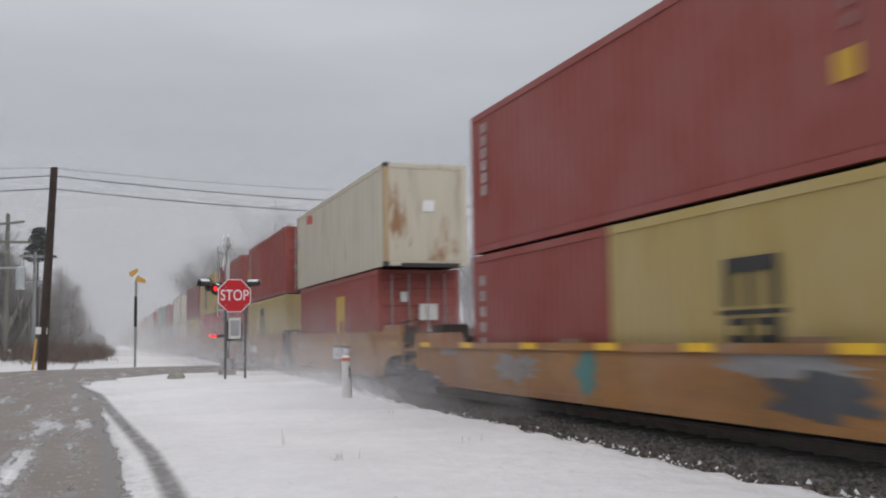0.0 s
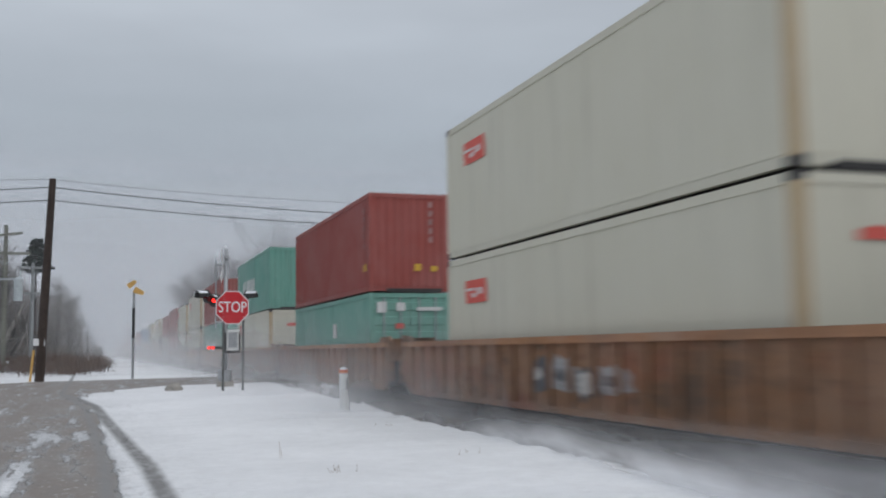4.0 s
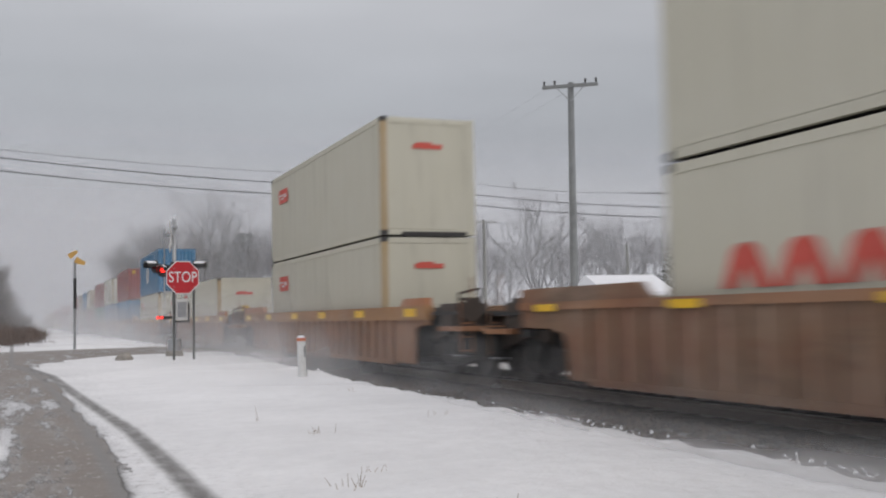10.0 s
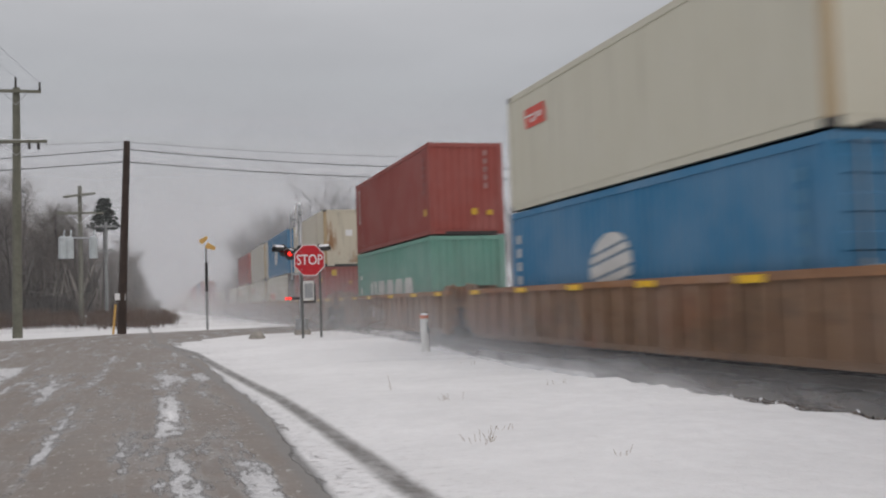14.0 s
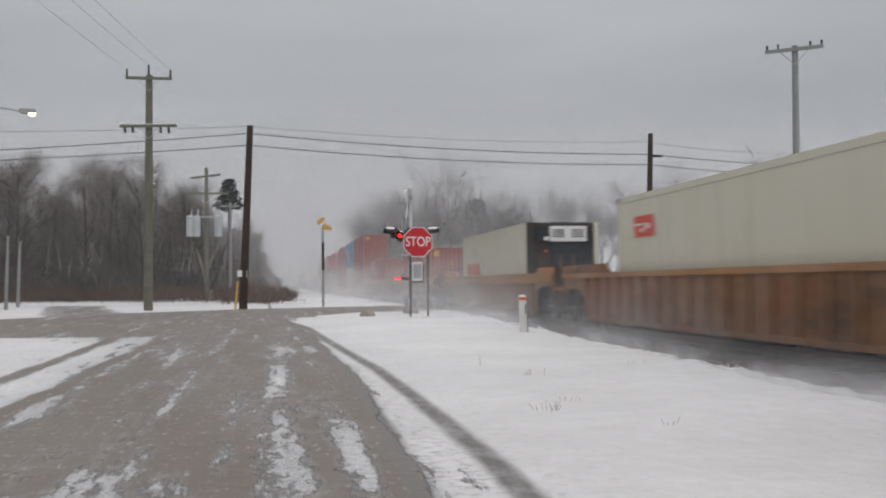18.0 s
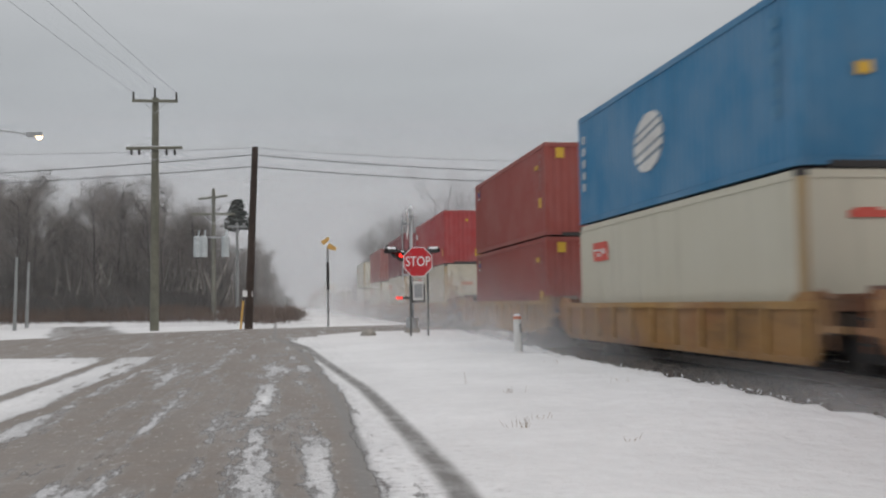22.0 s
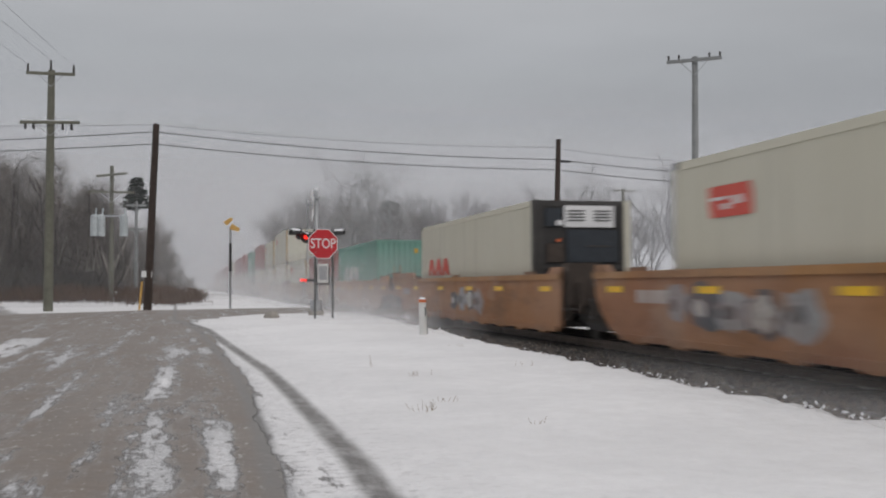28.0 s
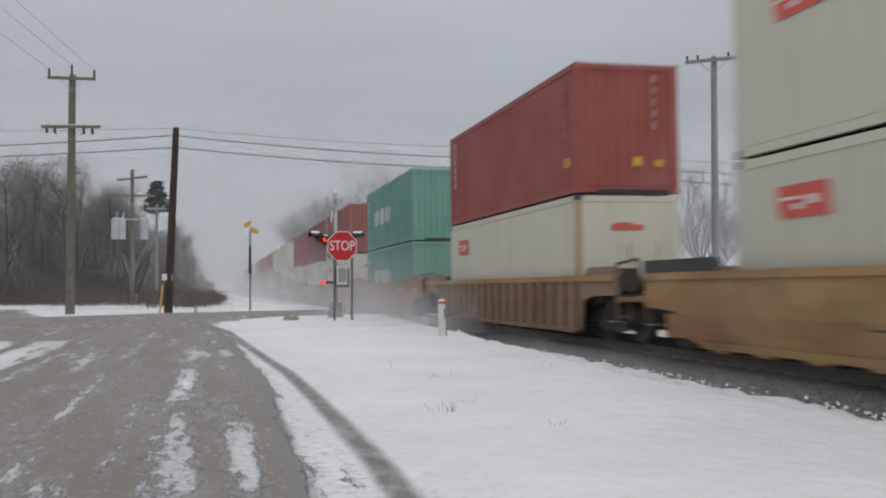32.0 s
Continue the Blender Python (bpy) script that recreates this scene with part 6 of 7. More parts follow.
def poles():
    # the dark pole at the road's corner
    a = pole(-2.24, 44.4, 8.15, 0.19, M_WOOD_DARK, "dark creosoted wooden pole leaning slightly, with white tag", (0.36, -0.5))
    part("tag_board", Mesh().box(-0.24, 0.20, -0.24, -0.22, 1.44, 1.72), M_SIGNWHITE, a, "white notice board")
    part("guy_guard", Mesh().tube((-0.34, -0.1, -0.05), (-0.22, -0.12, 1.25), 0.045, k=8), M_YELLOWPL, a, "yellow plastic cable guard")
    # the tall pole with two cross arms
    b = pole(-6.27, 43.8, 10.3, 0.20, M_WOOD_GREY, "tall weathered wooden pole with two snowy cross arms", (0.06, 0), ((10.12, 0.98, 0.0), (8.03, 1.2, 0.03)), pins=False)
    for dx, z0, z1 in ((-0.86, 10.16, 10.52), (0.98, 10.16, 10.52), (0.06, 10.3, 10.70)):
        part("pin_insulator", Mesh().tube((dx, -0.18, z0), (dx, -0.18, z1), 0.05, 0.04, k=8), M_STEEL, b)
    for dx in (-0.95, -0.62, 0.55, 0.9):
        part("insulator", Mesh().tube((dx, -0.2, 7.98), (dx + 0.02, -0.2, 7.73), 0.05, 0.06, k=8), M_STEEL, b)
    part("arm_snow", Mesh().box(-1.1, 1.1, -0.25, -0.17, 8.10, 8.125), M_SNOWCAP, b)
    # the transformer pole
    c = pole(-4.55, 56, 7.4, 0.14, M_WOOD_GREY, "wooden pole carrying three pale grey transformers", (0, 0), ((6.9, 0.8, 0.1), (5.95, 1.2, 0.0)), pins=False)
    for dx in (-0.86, -0.52, 0.66):
        t = part("transformer", Mesh().tube((dx, -0.35, 3.55), (dx, -0.35, 4.62), 0.215, k=14), M_TRANSF, c, "pale grey cylindrical transformer", smooth=False)
        part("bushing", Mesh().tube((dx + 0.06, -0.35, 4.66), (dx + 0.10, -0.35, 5.05), 0.045, k=8), M_TRANSF, t)
        part("lid", Mesh().tube((dx, -0.35, 4.62), (dx, -0.35, 4.72), 0.225, 0.12, k=14), M_TRANSF, t)
    part("hanger", Mesh().box(-0.8, 0.8, -0.16, -0.10, 4.6, 4.7), M_GALV, c)
    part("pole_marker", Mesh().box(0.16, 0.30, -0.1, 0.1, 0.0, 0.55), M_PLASTIC, c)
    d = pole(-3.35, 58, 5.6, 0.11, M_GREYWOOD2, "slim pale service pole with a short cross arm", (0, 0), ((5.35, 0.55, 0.0), (4.0, 0.4, 0)), pins=False)
    # poles beyond the train
    e = pole(17.35, 46, 8.35, 0.17, M_WOOD_DARK, "dark wooden pole beyond the railway line", (0.25, 0), ())
    part("pole_transformer", Mesh().tube((0.45, 0, 4.2), (0.45, 0, 5.1), 0.22, k=12), M_TRANSF, e)
    f = pole(17.45, 31.5, 9.35, 0.15, M_GREYWOOD2, "tall grey wooden pole with one cross arm", (0.05, 0.1), ((9.2, 1.0, 0.0),), turn=-38)
    pole(34.3, 40, 9.95, 0.2, M_WOOD_GREY, "old grey wooden pole with a black cable box", (-0.45, 0), (), turn=0)
    box = new("cable_box", Mesh().bevelbox(-0.22, 0.22, -0.2, 0.2, -0.3, 0.3, 0.04).data("cable_box", M_LOGO_BLACK))
    box.location = (34.25, 39.75, 6.7)
    tagged(box, "black cable box fixed to an old wooden pole", "cable box")
    pole(37.4, 40, 10.5, 0.17, M_GREYWOOD2, "pale wooden pole with two cross arms", (0.05, 0.14), ((10.35, 1.05, 0.0), (9.05, 0.8, 0.0)), turn=-50)
    pole(40.7, 90, 10.3, 0.2, M_WOOD_GREY, "distant wooden pole with a wide cross arm", (0, 0), ((10.1, 1.2, 0.0),))
    pole(60.0, 95, 8.5, 0.17, M_WOOD_GREY, "distant thin wooden pole", (0, 0), ())
    for x, y, h in ((-13.9, 46.5, 4.4), (-13.7, 50.2, 3.6), (-13.8, 53, 3.4)):
        pole(x, y, h, 0.09, M_GREYWOOD2, "short bare weathered wooden post by the woods", (-0.2 if y < 48 else 0.1, 0), (), name="wooden_post")
    for k in range(5):
        pole(-3.9 + 0.75 * k, 160 + 48 * k, 8.6, 0.16, M_WOOD_DARK, "distant wooden pole along the railway line", (0, 0), ((8.2, 1.0, 0),), pins=False)
    # the street lamp, its pole out of sight to the side
    lamp = thing("street_lamp", "lit cobra-head street lamp on a long curved arm", "street lamp", at=pose(-14.3, 38, ground_z(-14.3, 38), 0, 0, 0))
    part("pole", Mesh().tube((0, 0, -0.3), (0, 0, 9.0), 0.16, 0.11, k=12), M_WOOD_GREY, lamp)
    arm = Mesh()
    arc = [(0.1, 0, 7.72), (1.2, 0, 7.84), (2.4, 0, 7.84), (3.5, 0, 7.72), (4.1, 0, 7.62)]
    for p, q in zip(arc, arc[1:]):
        arm.tube(p, q, 0.035, k=8)
    arm.tube((0.1, 0, 7.0), (2.2, 0, 7.82), 0.025, k=6)
    part("arm", arm, M_GALV, lamp)
    head = part("lamp_head", Mesh().bevelbox(4.05, 4.62, -0.15, 0.15, 7.54, 7.70, 0.06), M_GALV, lamp)
    part("lens", Mesh().tube((4.5, 0, 7.56), (4.5, 0, 7.45), 0.14, 0.08, k=14), M_LAMPWARM, lamp, "glowing warm glass lens")
    # wires
    ax, ay = -1.95, 44.0
    for z0, z1, z2, s in ((7.83, 7.33, 6.25, 0.24), (7.30, 6.82, 6.0, 0.24)):
        wire((ax, ay, z0), (17.5, 46, z1), s, 0.020)
        wire((ax, ay, z0), (-36, 44, z2), 0.43, 0.020)
        wire((17.5, 46, z1), (37.4, 40, z1 - 0.9), 0.5, 0.020)
    wire((ax, ay, 8.15), (17.5, 46, 7.95), 0.25, 0.008)
    wire((ax, ay, 8.15), (-36, 40, 8.0), 0.6, 0.008)
    wire((17.5, 46, 7.9), (33.7, 40, 7.3), 0.6, 0.008)
    for dx, z in ((-0.86, 10.5), (0.98, 10.5), (0.06, 10.7)):
        wire((-6.27 + dx, 43.6, z), (-11.5 + dx, -18, 10.4), 0.55, 0.0055)
    for dx, dy in ((-0.3, 0.85), (0.35, -0.85)):
        wire((17.4 + dx, 31.5 + dy, 9.4), (24 + dx, 120 + dy, 9.3), 0.9, 0.0022)
    wire((37.4, 40, 8.3), (100, 62, 8.0), 0.8, 0.012)
    wire((33.6, 40, 7.0), (100, 70, 7.2), 0.8, 0.012)
    wire((26.5, 42, 6.9), (37.4, 40, 7.0), 0.05, 0.02)
    splice = thing("cable_splice", "black splice sleeves on the heavy cables", "cable splice")
    for x, z, l in ((17.95, 7.24, 0.5), (-13.6, 6.62, 0.9), (-14.1, 6.36, 1.2)):
        o = part("sleeve", Mesh().tube((-l / 2, 0, 0), (l / 2, 0, 0), 0.06, k=8), M_WIRE, splice)
        o.location = (x, 46 if x > 0 else 42.7, z)


# ---- trees ----
def twigs(tw, rng, at, out, long, w):
    """One thin twig that points outwards and up."""
    side = Vector((rng.uniform(-1, 1), rng.uniform(-1, 1), rng.uniform(-0.4, 1.0)))
    q = at + (out * 0.8 + side).normalized() * long * rng.uniform(0.4, 1.0)
    o = (q - at).cross(Vector((rng.uniform(-1, 1), rng.uniform(-1, 1), 0.3))).normalized() * w
    k = len(tw.v)
    tw.v += [tuple(at - o), tuple(at + o), tuple(q)]
    tw.f.append((k, k + 1, k + 2))


def limb(m, tips, rng, a, d, length, r, depth, spread, rise):
    """A bent limb that forks; the places along it are kept for its twigs."""
    mid = a + d * length * 0.5 + Vector((rng.uniform(-1, 1), rng.uniform(-1, 1), 0)) * length * 0.07
    end = mid + (d + Vector((rng.uniform(-0.25, 0.25), rng.uniform(-0.25, 0.25), rise))).normalized() * length * 0.5
    k = 5 if depth > 1 else 3
    m.tube(a, mid, r, r * 0.75, k=k, caps=False).tube(mid, end, r * 0.75, r * 0.4, k=k, caps=False)
    tips += [(a.lerp(mid, 0.6), d, depth), (mid, d, depth), (mid.lerp(end, 0.6), d, depth), (end, d, depth)]
    if depth:
        for c in range(rng.randint(2, 3)):
            p = mid.lerp(end, rng.uniform(0.0, 1.0) if c else 1.0)
            side = Vector((rng.uniform(-1, 1), rng.uniform(-1, 1), rng.uniform(-0.2, 0.6))).normalized()
            limb(m, tips, rng, p, (d + side * spread).normalized(), length * rng.uniform(0.5, 0.78), r * 0.55, depth - 1, spread, rise)


def bare_tree(seed, high, spread=0.75, count=3000, bark=None, twig=None, label="bare deciduous tree with dense grey-brown twigs", broad=False):
    rng = random.Random(seed)
    t = thing("bare_tree", label, "tree", "bare trees of the woods")
    m, tw, tips = Mesh(), Mesh(), []
    r = high * 0.012
    p = Vector((0, 0, -0.3))
    if broad:
        fork = Vector((rng.uniform(-0.2, 0.2), rng.uniform(-0.2, 0.2), high * rng.uniform(0.16, 0.26)))
        m.tube(p, fork, r * 1.6, r * 1.2, k=8, caps=False)
        for c in range(9):
            az, lean = c * 0.7 + rng.uniform(-0.3, 0.3), rng.uniform(0.1, 0.8)
            d = Vector((math.cos(az) * lean, math.sin(az) * lean, 1)).normalized()
            limb(m, tips, rng, fork, d, high * rng.uniform(0.30, 0.37), r * 0.85, 3, spread, 0.1)
    else:
        n = 10
        d = Vector((rng.uniform(-0.07, 0.07), rng.uniform(-0.07, 0.07), 1)).normalized()
        for k in range(n):
            q = p + (d + Vector((rng.uniform(-0.08, 0.08), rng.uniform(-0.08, 0.08), 0))).normalized() * (high * 0.88 / n)
            m.tube(p, q, r * (1 - 0.09 * k), r * (1 - 0.09 * (k + 1)), k=6, caps=False)
            if k >= 1:
                for _ in range(3):
                    az, up = rng.uniform(0, 6.283), rng.uniform(0.4, 1.5)
                    limb(m, tips, rng, p.lerp(q, rng.random()), Vector((math.cos(az), math.sin(az), up)).normalized(), high * rng.uniform(0.10, 0.19) * (1.15 - 0.6 * k / n), r * 0.30, 1, spread, 0.3)
            p = q
        tips += [(p, d, 0)] * 6
    thin = [v for v in tips if v[2] < 2]
    for _ in range(count):
        at, d, _d = rng.choice(thin)
        off = Vector((rng.gauss(0, 1), rng.gauss(0, 1), rng.gauss(0, 0.8))) * (0.038 * high)
        twigs(tw, rng, at + off, d, 0.85, 0.0080 if broad else 0.0066)
    part("trunk", m, bark or M_BARK, t)
    part("crown", tw, twig or M_TWIG, t, "thin bare twigs")
    return t


def conifer(seed, high, wide, mat, snow, label, open_crown=0.0):
    """Whorls of drooping boughs made of many small needle sprays."""
    rng = random.Random(seed)
    t = thing("conifer", label, "tree", "conifers")
    part("trunk", Mesh().tube((0, 0, -0.3), (0, 0, high * 0.97), high * 0.016, 0.02, k=8), M_BARK, t)
    m, sn = Mesh(), Mesh()
    n = int(high * (2.5 if not open_crown else 9.5 if open_crown > 0.6 else 6.5))
    for k in range(n):
        f = k / n
        if open_crown and f < open_crown:
            continue
        z = high * (0.06 + 0.93 * f)
        reach = wide * (1 - f) ** 0.9 * rng.uniform(0.82, 1.08) + 0.15
        if open_crown:
            reach = wide * (0.25 + 1.0 * (1 - f) / (1 - open_crown)) * rng.uniform(0.45, 1.1) if open_crown > 0.6 else wide * (0.30 + 0.70 * math.sin(min(1, (f - open_crown + 0.05) / (1.05 - open_crown)) * 2.9)) * rng.uniform(0.6, 1.05)
        for b in range(rng.randint(6, 9) if open_crown else rng.randint(20, 26)):
            az = rng.uniform(0, 6.283)
            c, s = math.cos(az), math.sin(az)
            for q in range(12):
                u = ((q + rng.random()) / 12) ** (1 if open_crown else 0.72)
                r = reach * u
                drop = (0.16 * r + 0.14 * r * u) if not open_crown else -0.2 * r * u
                side = 0.0 if open_crown else rng.gauss(0, 0.07) * r
                x, y, zz = r * c - side * s, r * s + side * c, z - drop + rng.uniform(-0.1, 0.1)
                ln = rng.uniform(0.22, 0.42) if open_crown else rng.uniform(0.26, 0.52)
                a2 = az + rng.uniform(-1.1, 1.1)
                tip = (x + ln * math.cos(a2), y + ln * math.sin(a2), zz - rng.uniform(0.0, 0.16))
                w = 0.09 if not open_crown else 0.12
                o = (-w * math.sin(a2), w * math.cos(a2))
                tgt = sn if rng.random() < snow * (0.4 + u if not open_crown else 1) else m
                i = len(tgt.v)
                up = 0.03 if tgt is sn else 0
                tgt.v += [(x - o[0], y - o[1], zz + up), (x + o[0], y + o[1], zz + up), (tip[0], tip[1], tip[2] + up), (x, y, zz - 0.10 + up)]
                tgt.f += [(i, i + 1, i + 2), (i + 1, i + 3, i + 2), (i + 3, i, i + 2)]
    part("crown", m, mat, t, "dark needle boughs")
    if sn.v:
        part("snow_load", sn, M_SNOWCAP, t, "snow lying on the boughs")
    return t


def brush(seed, spots, high, mat, name, label, lean=0.28):
    """Thin upright stems in great number, one object of undergrowth."""
    rng = random.Random(seed)
    m = Mesh()
    for x, y, n, rad in spots:
        for _ in range(n):
            px, py = x + rng.gauss(0, rad), y + rng.gauss(0, rad)
            z = ground_z(px, py) - 0.05
            h = high * rng.uniform(0.35, 1.1)
            h *= 0.75 + 0.5 * noise.noise((px * 0.35, py * 0.35, seed))
            lx, ly = rng.gauss(0, lean) * h, rng.gauss(0, lean) * h
            w = 0.008 + 0.003 * h
            i = len(m.v)
            kx, ky, kz = px + lx * 0.35, py + ly * 0.35, z + h * 0.55
            m.v += [(px - w, py, z), (px + w, py, z), (kx, ky, kz), (px + lx, py + ly, z + h)]
            m.f += [(i, i + 1, i + 2), (i, i + 2, i + 3)]
            for _t in range(5):
                f = rng.uniform(0.3, 1.0)
                tx, ty, tz = px + lx * f * 0.7, py + ly * f * 0.7, z + h * f * 0.9
                g = 0.22 * h + 0.15
                i = len(m.v)
                m.v += [(tx, ty, tz - w * 0.8), (tx + w * 0.5, ty, tz + w * 0.8), (tx + rng.gauss(0, g), ty + rng.gauss(0, g), tz + rng.uniform(-0.1, 0.9) * g)]
                m.f.append((i, i + 1, i + 2))
    tagged(new(name, m.data(name, mat)), label, "brush", kind="stuff")


def woods():
    rng = random.Random(11)
    kinds = [bare_tree(20 + k, h, sp, 2900) for k, (h, sp) in enumerate(((9.6, 0.7), (8.8, 0.8), (9.2, 0.65), (7.6, 0.85), (8.4, 0.75), (6.6, 0.9)))]
    frost = [bare_tree(40 + k, h, sp, 3600, M_BARK2, M_TWIG2, "broad bare deciduous tree with pale frosted twigs", True) for k, (h, sp) in enumerate(((11.5, 0.6), (10.5, 0.7), (9.0, 0.75)))]
    used = set()

    def plant(pool, x, y, s=1.0):
        src = rng.choice(pool)
        z = ground_z(x, y)
        m = pose(x, y, z, 0, 0, rng.uniform(0, 360))
        if src not in used:
            used.add(src)
            src.matrix_basis, ob = m, src
        else:
            ob = copy_thing(src, m)
        k = s * rng.uniform(0.88, 1.10)
        ob.scale = (k, k, k)
    # the wood to the near side of the line: a front along the road, then a flank along the track
    for k in range(76):
        x = -46 + k * 0.54 + rng.uniform(-0.6, 0.6)
        plant(kinds, x, 62 + rng.uniform(0, 6) + max(0, (x + 9)) * 0.9, 0.99 if x < -8 else 0.84)
    for k in range(60):
        x = -50 + k * 0.74 + rng.uniform(-0.6, 0.6)
        plant(kinds, x, 70 + rng.uniform(0, 12), rng.uniform(1.06, 1.24) if x < -9 else 0.84)
    for k in range(46):
        y = 76 + k * 4.6 + rng.uniform(-2, 2)
        plant(kinds, -3.6 - rng.uniform(0, 6) - 0.002 * y, y, 0.92 if k < 10 else 1.05)
    for k in range(40):
        y = 84 + k * 4.5 + rng.uniform(-2, 2)
        edge = -3.3 + min(4.0, (y - 84) * 0.042)
        plant(kinds, edge - abs(rng.gauss(0, 1.2)), y, rng.uniform(0.8, 1.0) * max(0.3, 0.92 - (y - 84) * 0.0075))
    # beyond the line
    for k in range(30):
        y = 118 + k * 6 + rng.uniform(-3, 3)
        plant(kinds + frost, 19 + rng.uniform(0, 7), y, 1.2)
    for k in range(26):
        y = 116 + k * 3.6 + rng.uniform(-2, 2)
        plant(frost, 13.6 + rng.uniform(0, 4.5), y, 1.28 - 0.0085 * (y - 116))
    for k in range(34):
        x = 22 + k * 2.8 + rng.uniform(-1, 1)
        plant(frost, x, 118 + rng.uniform(-6, 14) - 0.12 * k, 1.2 if k % 5 else 1.45)
    for k in range(22):
        plant(frost + kinds[:2], 78 + k * 2.6, 96 + rng.uniform(-6, 10), 1.0)
    for src in kinds + frost:
        if src not in used:
            plant([src], -30, 90)
    # conifers
    p = conifer(3, 8.8, 0.92, M_NEEDLE, 0.03, "tall dark pine above the bare wood", 0.72)
    p.matrix_basis = pose(-4.2, 76, ground_z(-4.2, 76))
    q = conifer(4, 11.2, 2.0, M_NEEDLE2, 0.06, "dark pine beyond the railway line", 0.5)
    q.matrix_basis = pose(23.0, 118, ground_z(23, 118))
    for sd, x, y, h, w in ((5, 53.7, 75, 9.6, 5.0), (6, 65.6, 80, 9.2, 4.6), (7, 73, 86, 7.4, 3.8)):
        s = conifer(sd, h, w, M_NEEDLE2, 0.42, "snow-laden spruce standing beyond the train")
        s.matrix_basis = pose(x, y, ground_z(x, y))
    # undergrowth
    spots = [(-44 + 0.6 * k + rng.uniform(-0.5, 0.5), 58.5 + rng.uniform(0, 4) + max(0, -9 + 0.6 * k - 26) * 0.0, 120, 0.8) for k in range(64)]
    thick = [(-46 + 0.62 * k + rng.uniform(-0.5, 0.5), 63 + rng.uniform(0, 9) + max(0, -46 + 0.62 * k + 9) * 0.9, 90, 1.3) for k in range(66)]
    brush(36, [(x, y, 18, r) for x, y, _, r in thick[::2]], 5.6, M_STEM, "saplings", "pale thin stems among the bare wood", 0.16)
    brush(35, thick, 3.8, M_THICKET, "saplings", "thicket of thin bare saplings in the wood", 0.14)
    brush(31, spots, 2.4, M_THICKET, "undergrowth", "dense dark bare undergrowth at the edge of the wood")
    spots = [(-4.4 + rng.uniform(-2.0, 1.6), 62 + 2.2 * k, 130, 1.0) for k in range(60)]
    brush(32, spots, 2.0, M_TWIG, "undergrowth", "dense bare brush along the railway line")
    spots = [(-24 + 0.5 * k, 56.5 + rng.uniform(-0.6, 1.5), 70, 0.7) for k in range(46)] + [(-3.0 + rng.uniform(-1.2, 1.2), 54 + 1.6 * k, 90, 0.9) for k in range(30)] + [(-1.6 + rng.uniform(-1.2, 1.4), 62 + 1.3 * k, 150, 0.55) for k in range(46)]
    brush(33, spots, 1.15, M_BRUSH, "dry_brush", "rust-brown dry brush and tall grass", 0.18)
    spots = [(14 + 1.5 * k + rng.uniform(-1, 1), 108 + rng.uniform(-6, 6), 90, 1.6) for k in range(60)]
    brush(34, spots, 3.2, M_TWIG2, "undergrowth", "bare frosted brush beyond the railway line")


def grass_tufts():
    rng = random.Random(8)
    for x, y, n, h in ((2.37, 10.4, 9, 0.11), (1.68, 6.95, 13, 0.13), (2.41, 5.8, 5, 0.07), (2.05, 12.1, 2, 0.26), (4.14, 11.5, 5, 0.09), (2.0, 7.6, 6, 0.08), (4.3, 15.8, 5, 0.08)):
        m = Mesh()
        for _ in range(n):
            px, py = rng.gauss(0, 0.08), rng.gauss(0, 0.06)
            lx, ly, hh = rng.uniform(-0.06, 0.06), rng.uniform(-0.06, 0.06), h * rng.uniform(0.35, 0.85)
            m.tube((px, py, -0.03), (px + lx, py + ly, hh), 0.003, 0.0015, k=3, caps=False)
        ob = new("grass_tuft", m.data("grass_tuft", M_DRYGRASS))
        ob.location = (x, y, ground_z(x, y))
        tagged(ob, "small tuft of dry brown grass poking through snow", "grass tuft", kind="stuff")
    r = new("rock", rock_mesh(5, 0.24))
    r.location = (2.0, 29.7, ground_z(2, 29.7) + 0.05)
    tagged(r, "grey rock with snow lying at the road's edge", "rock")


def rock_mesh(seed, size):
    bm = bmesh.new()
    bmesh.ops.create_icosphere(bm, subdivisions=2, radius=size)
    for v in bm.verts:
        v.co *= 1 + 0.35 * noise.noise(v.co * 4 + Vector((seed, 0, 0)))
        v.co.z *= 0.7
    me = bpy.data.meshes.new("rock")
    bm.to_mesh(me)
    bm.free()
    me.materials.append(M_CONCRETE)
    return me


def shed():
    """A low building with a snowy roof beyond the line."""
    h = thing("house", "low house beyond the line with a snow-covered roof", "house", at=pose(38.4, 62, ground_z(38.4, 62), 0, 0, -8))
    part("wall", Mesh().box(-2.3, 2.3, -3, 3, -0.3, 2.3), M_TAN, h)
    part("roof", Mesh().prism([(-3.4, 2.25), (3.4, 2.25), (3.4, 2.5), (0, 3.75), (-3.4, 2.5)], -2.6, 2.6, "x"), M_SNOWCAP, h, "roof under thick snow")
    for x in (-1.6, 1.4):
        part("window", Mesh().box(x - 0.45, x + 0.45, -3.05, -3.0, 0.8, 1.8), M_LOGO_BLACK, h)


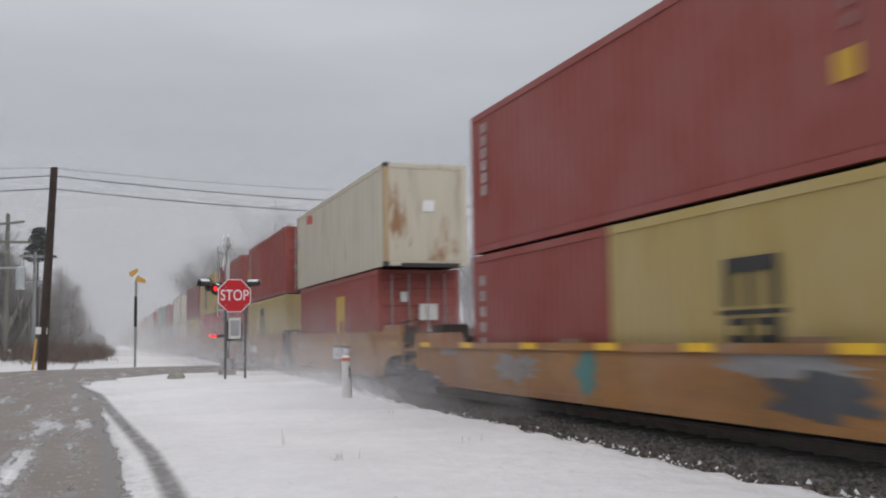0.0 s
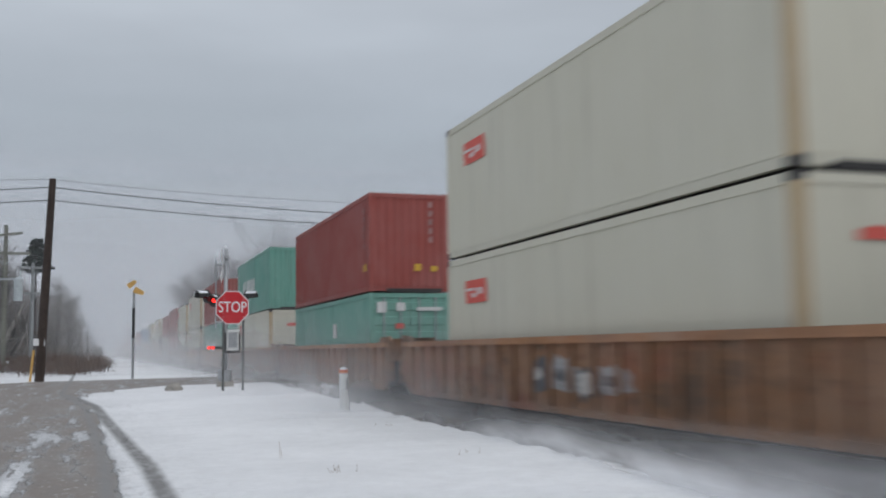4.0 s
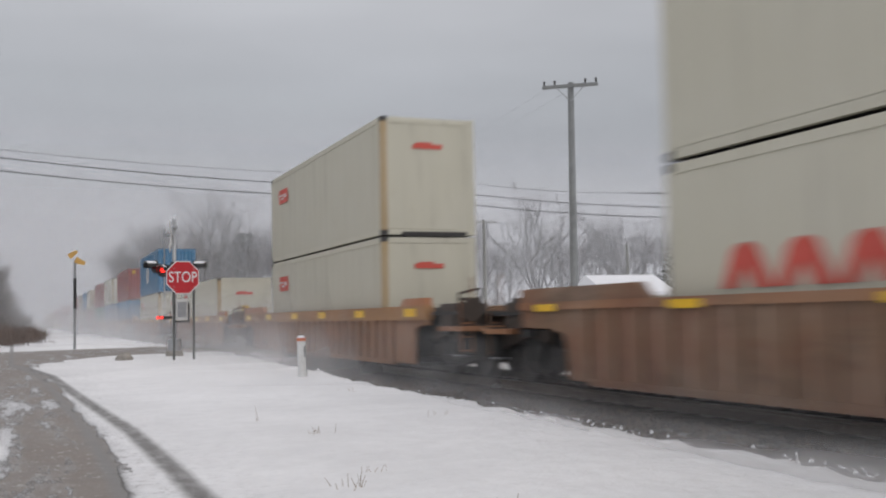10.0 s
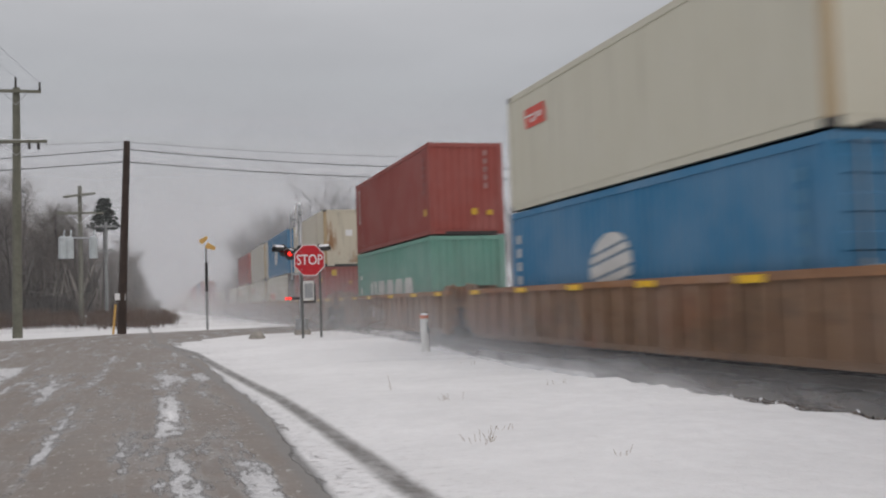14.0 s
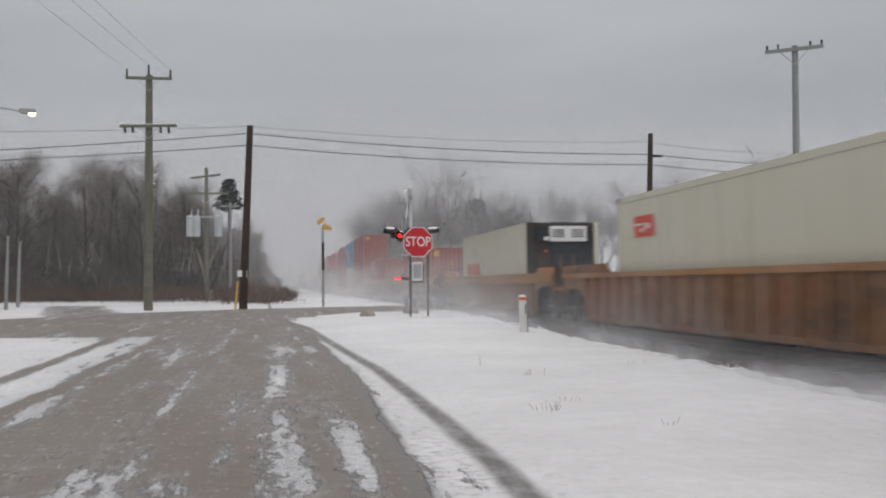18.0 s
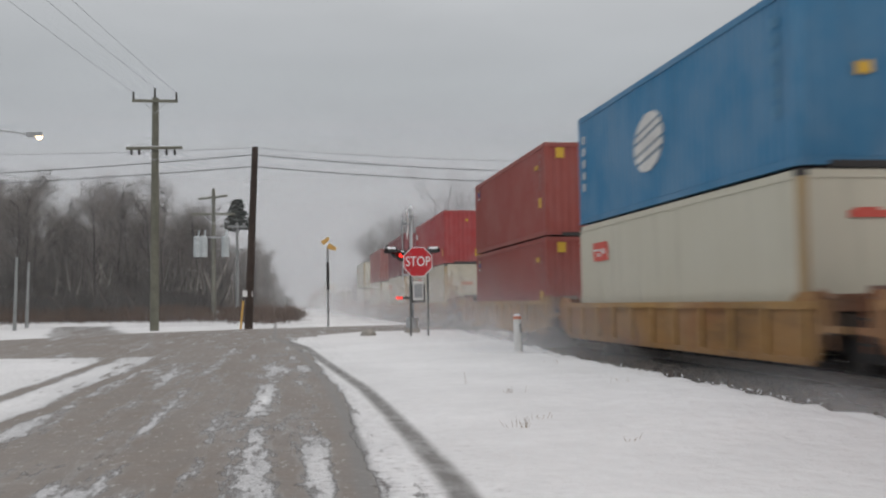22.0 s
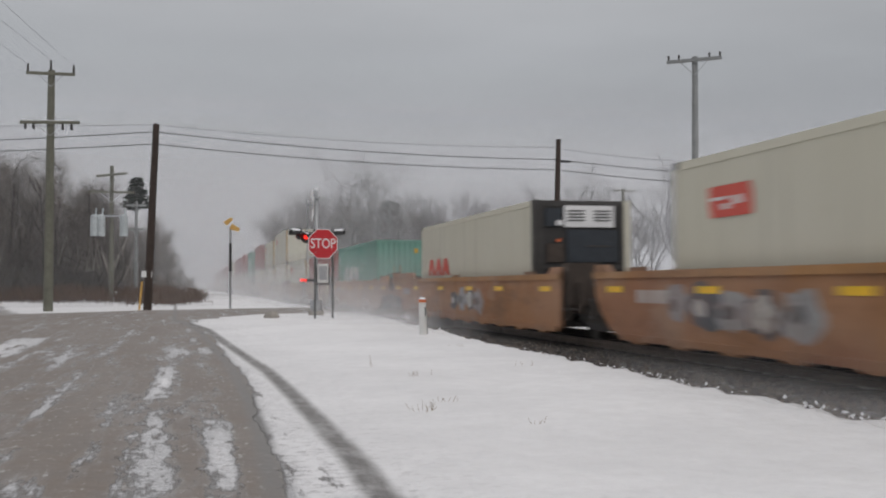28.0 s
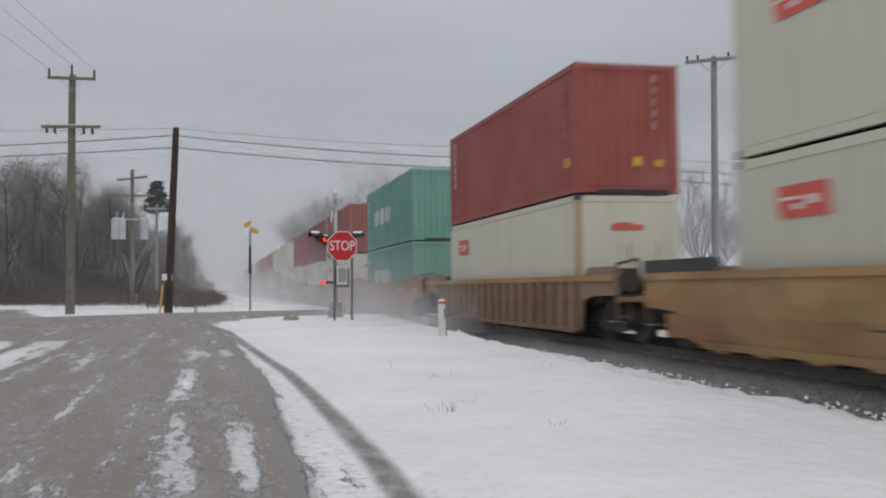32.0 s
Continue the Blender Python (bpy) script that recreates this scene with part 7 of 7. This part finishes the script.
def brick_house():
    h = thing("outbuilding", "small tan brick outbuilding with a white rounded vent", "outbuilding", at=pose(-17.2, 52.5, ground_z(-17, 52), 0, 0, 6))
    part("wall", Mesh().box(-1.6, 1.0, -1.2, 1.2, -0.3, 2.2), M_BRICK, h)
    part("roof", Mesh().prism([(-1.4, 2.2), (1.4, 2.2), (1.4, 2.3), (0, 2.75), (-1.4, 2.3)], -1.75, 1.15, "x"), M_SNOWCAP, h)
    part("hood", Mesh().tube((1.0, -0.3, 2.0), (1.25, -0.3, 2.0), 0.55, k=16), M_PLASTIC, h, "white round vent hood")
    part("window", Mesh().box(-0.4, 0.3, -1.25, -1.2, 1.0, 1.9), M_LOGO_BLACK, h)
    b = thing("mailbox", "black mailbox with snow on a thin post", "mailbox", at=pose(-11.03, 34.33, ground_z(-11.03, 34.33), 0, 0, 20))
    part("post", Mesh().box(-0.03, 0.03, -0.03, 0.03, -0.2, 0.30), M_WOOD_GREY, b)
    part("box", Mesh().bevelbox(-0.22, 0.22, -0.15, 0.15, 0.30, 0.58, 0.05), M_LOGO_BLACK, b)
    part("snow", Mesh().bevelbox(-0.2, 0.2, -0.13, 0.13, 0.58, 0.62, 0.05), M_SNOWCAP, b)


stop_sign(3.49, 28.75)
crossing_signal(3.62, 31.5)
marker_post(4.62, 19.97)
yellow_post(1.39, 45.7)
poles()
woods()
grass_tufts()
shed()
brick_house()


# ---- wind-blown snow: thin powder veils drifting or riding with the train, still haze sheets ----
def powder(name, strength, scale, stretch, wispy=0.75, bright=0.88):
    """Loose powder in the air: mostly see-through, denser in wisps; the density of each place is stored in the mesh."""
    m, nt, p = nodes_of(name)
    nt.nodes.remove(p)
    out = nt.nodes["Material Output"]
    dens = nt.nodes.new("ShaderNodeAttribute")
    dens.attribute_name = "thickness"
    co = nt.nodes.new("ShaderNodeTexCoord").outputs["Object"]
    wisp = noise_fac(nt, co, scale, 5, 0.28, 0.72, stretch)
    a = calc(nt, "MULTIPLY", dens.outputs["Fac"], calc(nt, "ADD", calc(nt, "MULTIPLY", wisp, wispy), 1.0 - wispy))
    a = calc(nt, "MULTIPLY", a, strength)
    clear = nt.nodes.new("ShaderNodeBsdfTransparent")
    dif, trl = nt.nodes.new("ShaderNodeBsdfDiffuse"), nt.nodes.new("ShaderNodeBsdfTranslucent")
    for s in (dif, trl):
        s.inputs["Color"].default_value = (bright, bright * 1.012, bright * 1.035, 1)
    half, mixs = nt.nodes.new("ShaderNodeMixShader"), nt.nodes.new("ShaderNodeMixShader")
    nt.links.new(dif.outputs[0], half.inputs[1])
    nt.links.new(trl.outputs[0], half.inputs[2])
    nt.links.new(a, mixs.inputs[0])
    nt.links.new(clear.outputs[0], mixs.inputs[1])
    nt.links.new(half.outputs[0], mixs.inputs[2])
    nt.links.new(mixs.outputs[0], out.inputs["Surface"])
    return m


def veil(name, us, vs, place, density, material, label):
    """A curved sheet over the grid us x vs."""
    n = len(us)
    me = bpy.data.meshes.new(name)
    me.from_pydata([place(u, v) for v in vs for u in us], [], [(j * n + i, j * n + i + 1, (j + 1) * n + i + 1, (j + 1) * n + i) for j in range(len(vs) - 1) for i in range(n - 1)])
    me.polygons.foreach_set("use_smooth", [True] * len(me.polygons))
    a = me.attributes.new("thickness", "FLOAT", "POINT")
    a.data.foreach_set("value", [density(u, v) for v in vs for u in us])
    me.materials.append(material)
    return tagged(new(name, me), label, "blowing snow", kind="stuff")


DRIFTS = []


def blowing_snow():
    # see-through sheets across the view stand in for snow haze that thickens with distance
    air = powder("haze_sheet_powder", 1.0, 0.03, (1, 1, 1.5), 0.12, 0.78)
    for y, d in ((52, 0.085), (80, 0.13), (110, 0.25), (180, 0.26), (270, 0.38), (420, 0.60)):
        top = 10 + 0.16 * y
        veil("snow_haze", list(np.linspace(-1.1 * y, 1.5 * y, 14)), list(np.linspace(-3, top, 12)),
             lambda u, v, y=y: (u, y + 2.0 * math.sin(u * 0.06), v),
             lambda u, v, d=d, top=top: d * (1 - smooth(0.35 * top, top, v)), air, "see-through sheet standing in for haze of distant snow")
    # powder whirled up round the train, thicker near the ground
    wake = powder("whirled_snow", 1.0, 0.55, (1, 1, 1.2))
    y = 17.0
    k = 0
    while y < 230:
        tall = (2.7 if y > 22 else 1.6) + 0.020 * y
        ob = veil("whirled_snow", list(np.linspace(-6.5, 7.5, 15)), list(np.linspace(-0.6, tall, 10)),
                  lambda u, v, k=k: (u, 0.8 * math.sin(u * 0.7 + k) + 0.5 * v, v),
                  lambda u, v, tall=tall: 0.38 * (1 - smooth(0.0, tall, v)) ** 1.3 * smooth(-6.5, -3.0, u) * (1 - smooth(4.0, 7.5, u)), wake, "powder snow whirled up beside the train")
        DRIFTS.append((ob, y, k))
        y += 4.0 + 0.05 * y
        k += 1
    # low spray that rides along beside the wheels
    for x, tall, d, sp in ((6.45, 0.95, 0.15, 0.80), (5.65, 0.50, 0.42, 0.55), (5.05, 0.38, 0.58, 0.50)):
        spray = powder("wheel_spray", 1.0, 0.8, (1, 0.35, 1.3))
        ys = list(np.arange(-30, 960, 3.0))
        ob = veil("wheel_spray", ys, list(np.linspace(-0.30, tall, 7)),
                  lambda u, v, x=x: (x - TRACK_X + 0.25 * math.sin(u * 0.31) + 0.12 * math.sin(u * 0.83) - 0.25 * v, u, v),
                  lambda u, v, tall=tall, d=d, sp=sp: d * (1.4 - 0.95 * smooth(25.2, 27.4, u / (SPEED * sp))) * (1 - smooth(0.0, tall, v)) * max(0.04, 0.42 + 1.7 * noise.noise((u * 0.09, 0, 136.53))), spray, "low spray of powder snow beside the wheels")
        MOVING_SPRAY.append((ob, sp))


MOVING_SPRAY = []


def snow_motions():
    slope = math.degrees(math.atan(-0.0047))
    for ob, y, k in DRIFTS:
        rows = []
        for i in range(17):
            yy = y + 2.2 * math.sin(i * 1.3 + k * 1.7) + (9 * smooth(24.5, 27.5, 2 * i) if y < 22 else 0)
            rows.append((2 * i, pose(track_x(yy) + 0.35 * math.sin(i * 0.9 + k), yy, rail_z(yy), 0, 0, 5 * math.sin(i + k * 2.1))))
        walk(ob, rows)
    for ob, share in MOVING_SPRAY:
        rows = [(4 * i, pose(track_x(-SPEED * share * 4 * i), -SPEED * share * 4 * i, rail_z(-SPEED * share * 4 * i), slope, 0, TRACK_YAW)) for i in range(9)]
        walk(ob, rows)


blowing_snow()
motions()
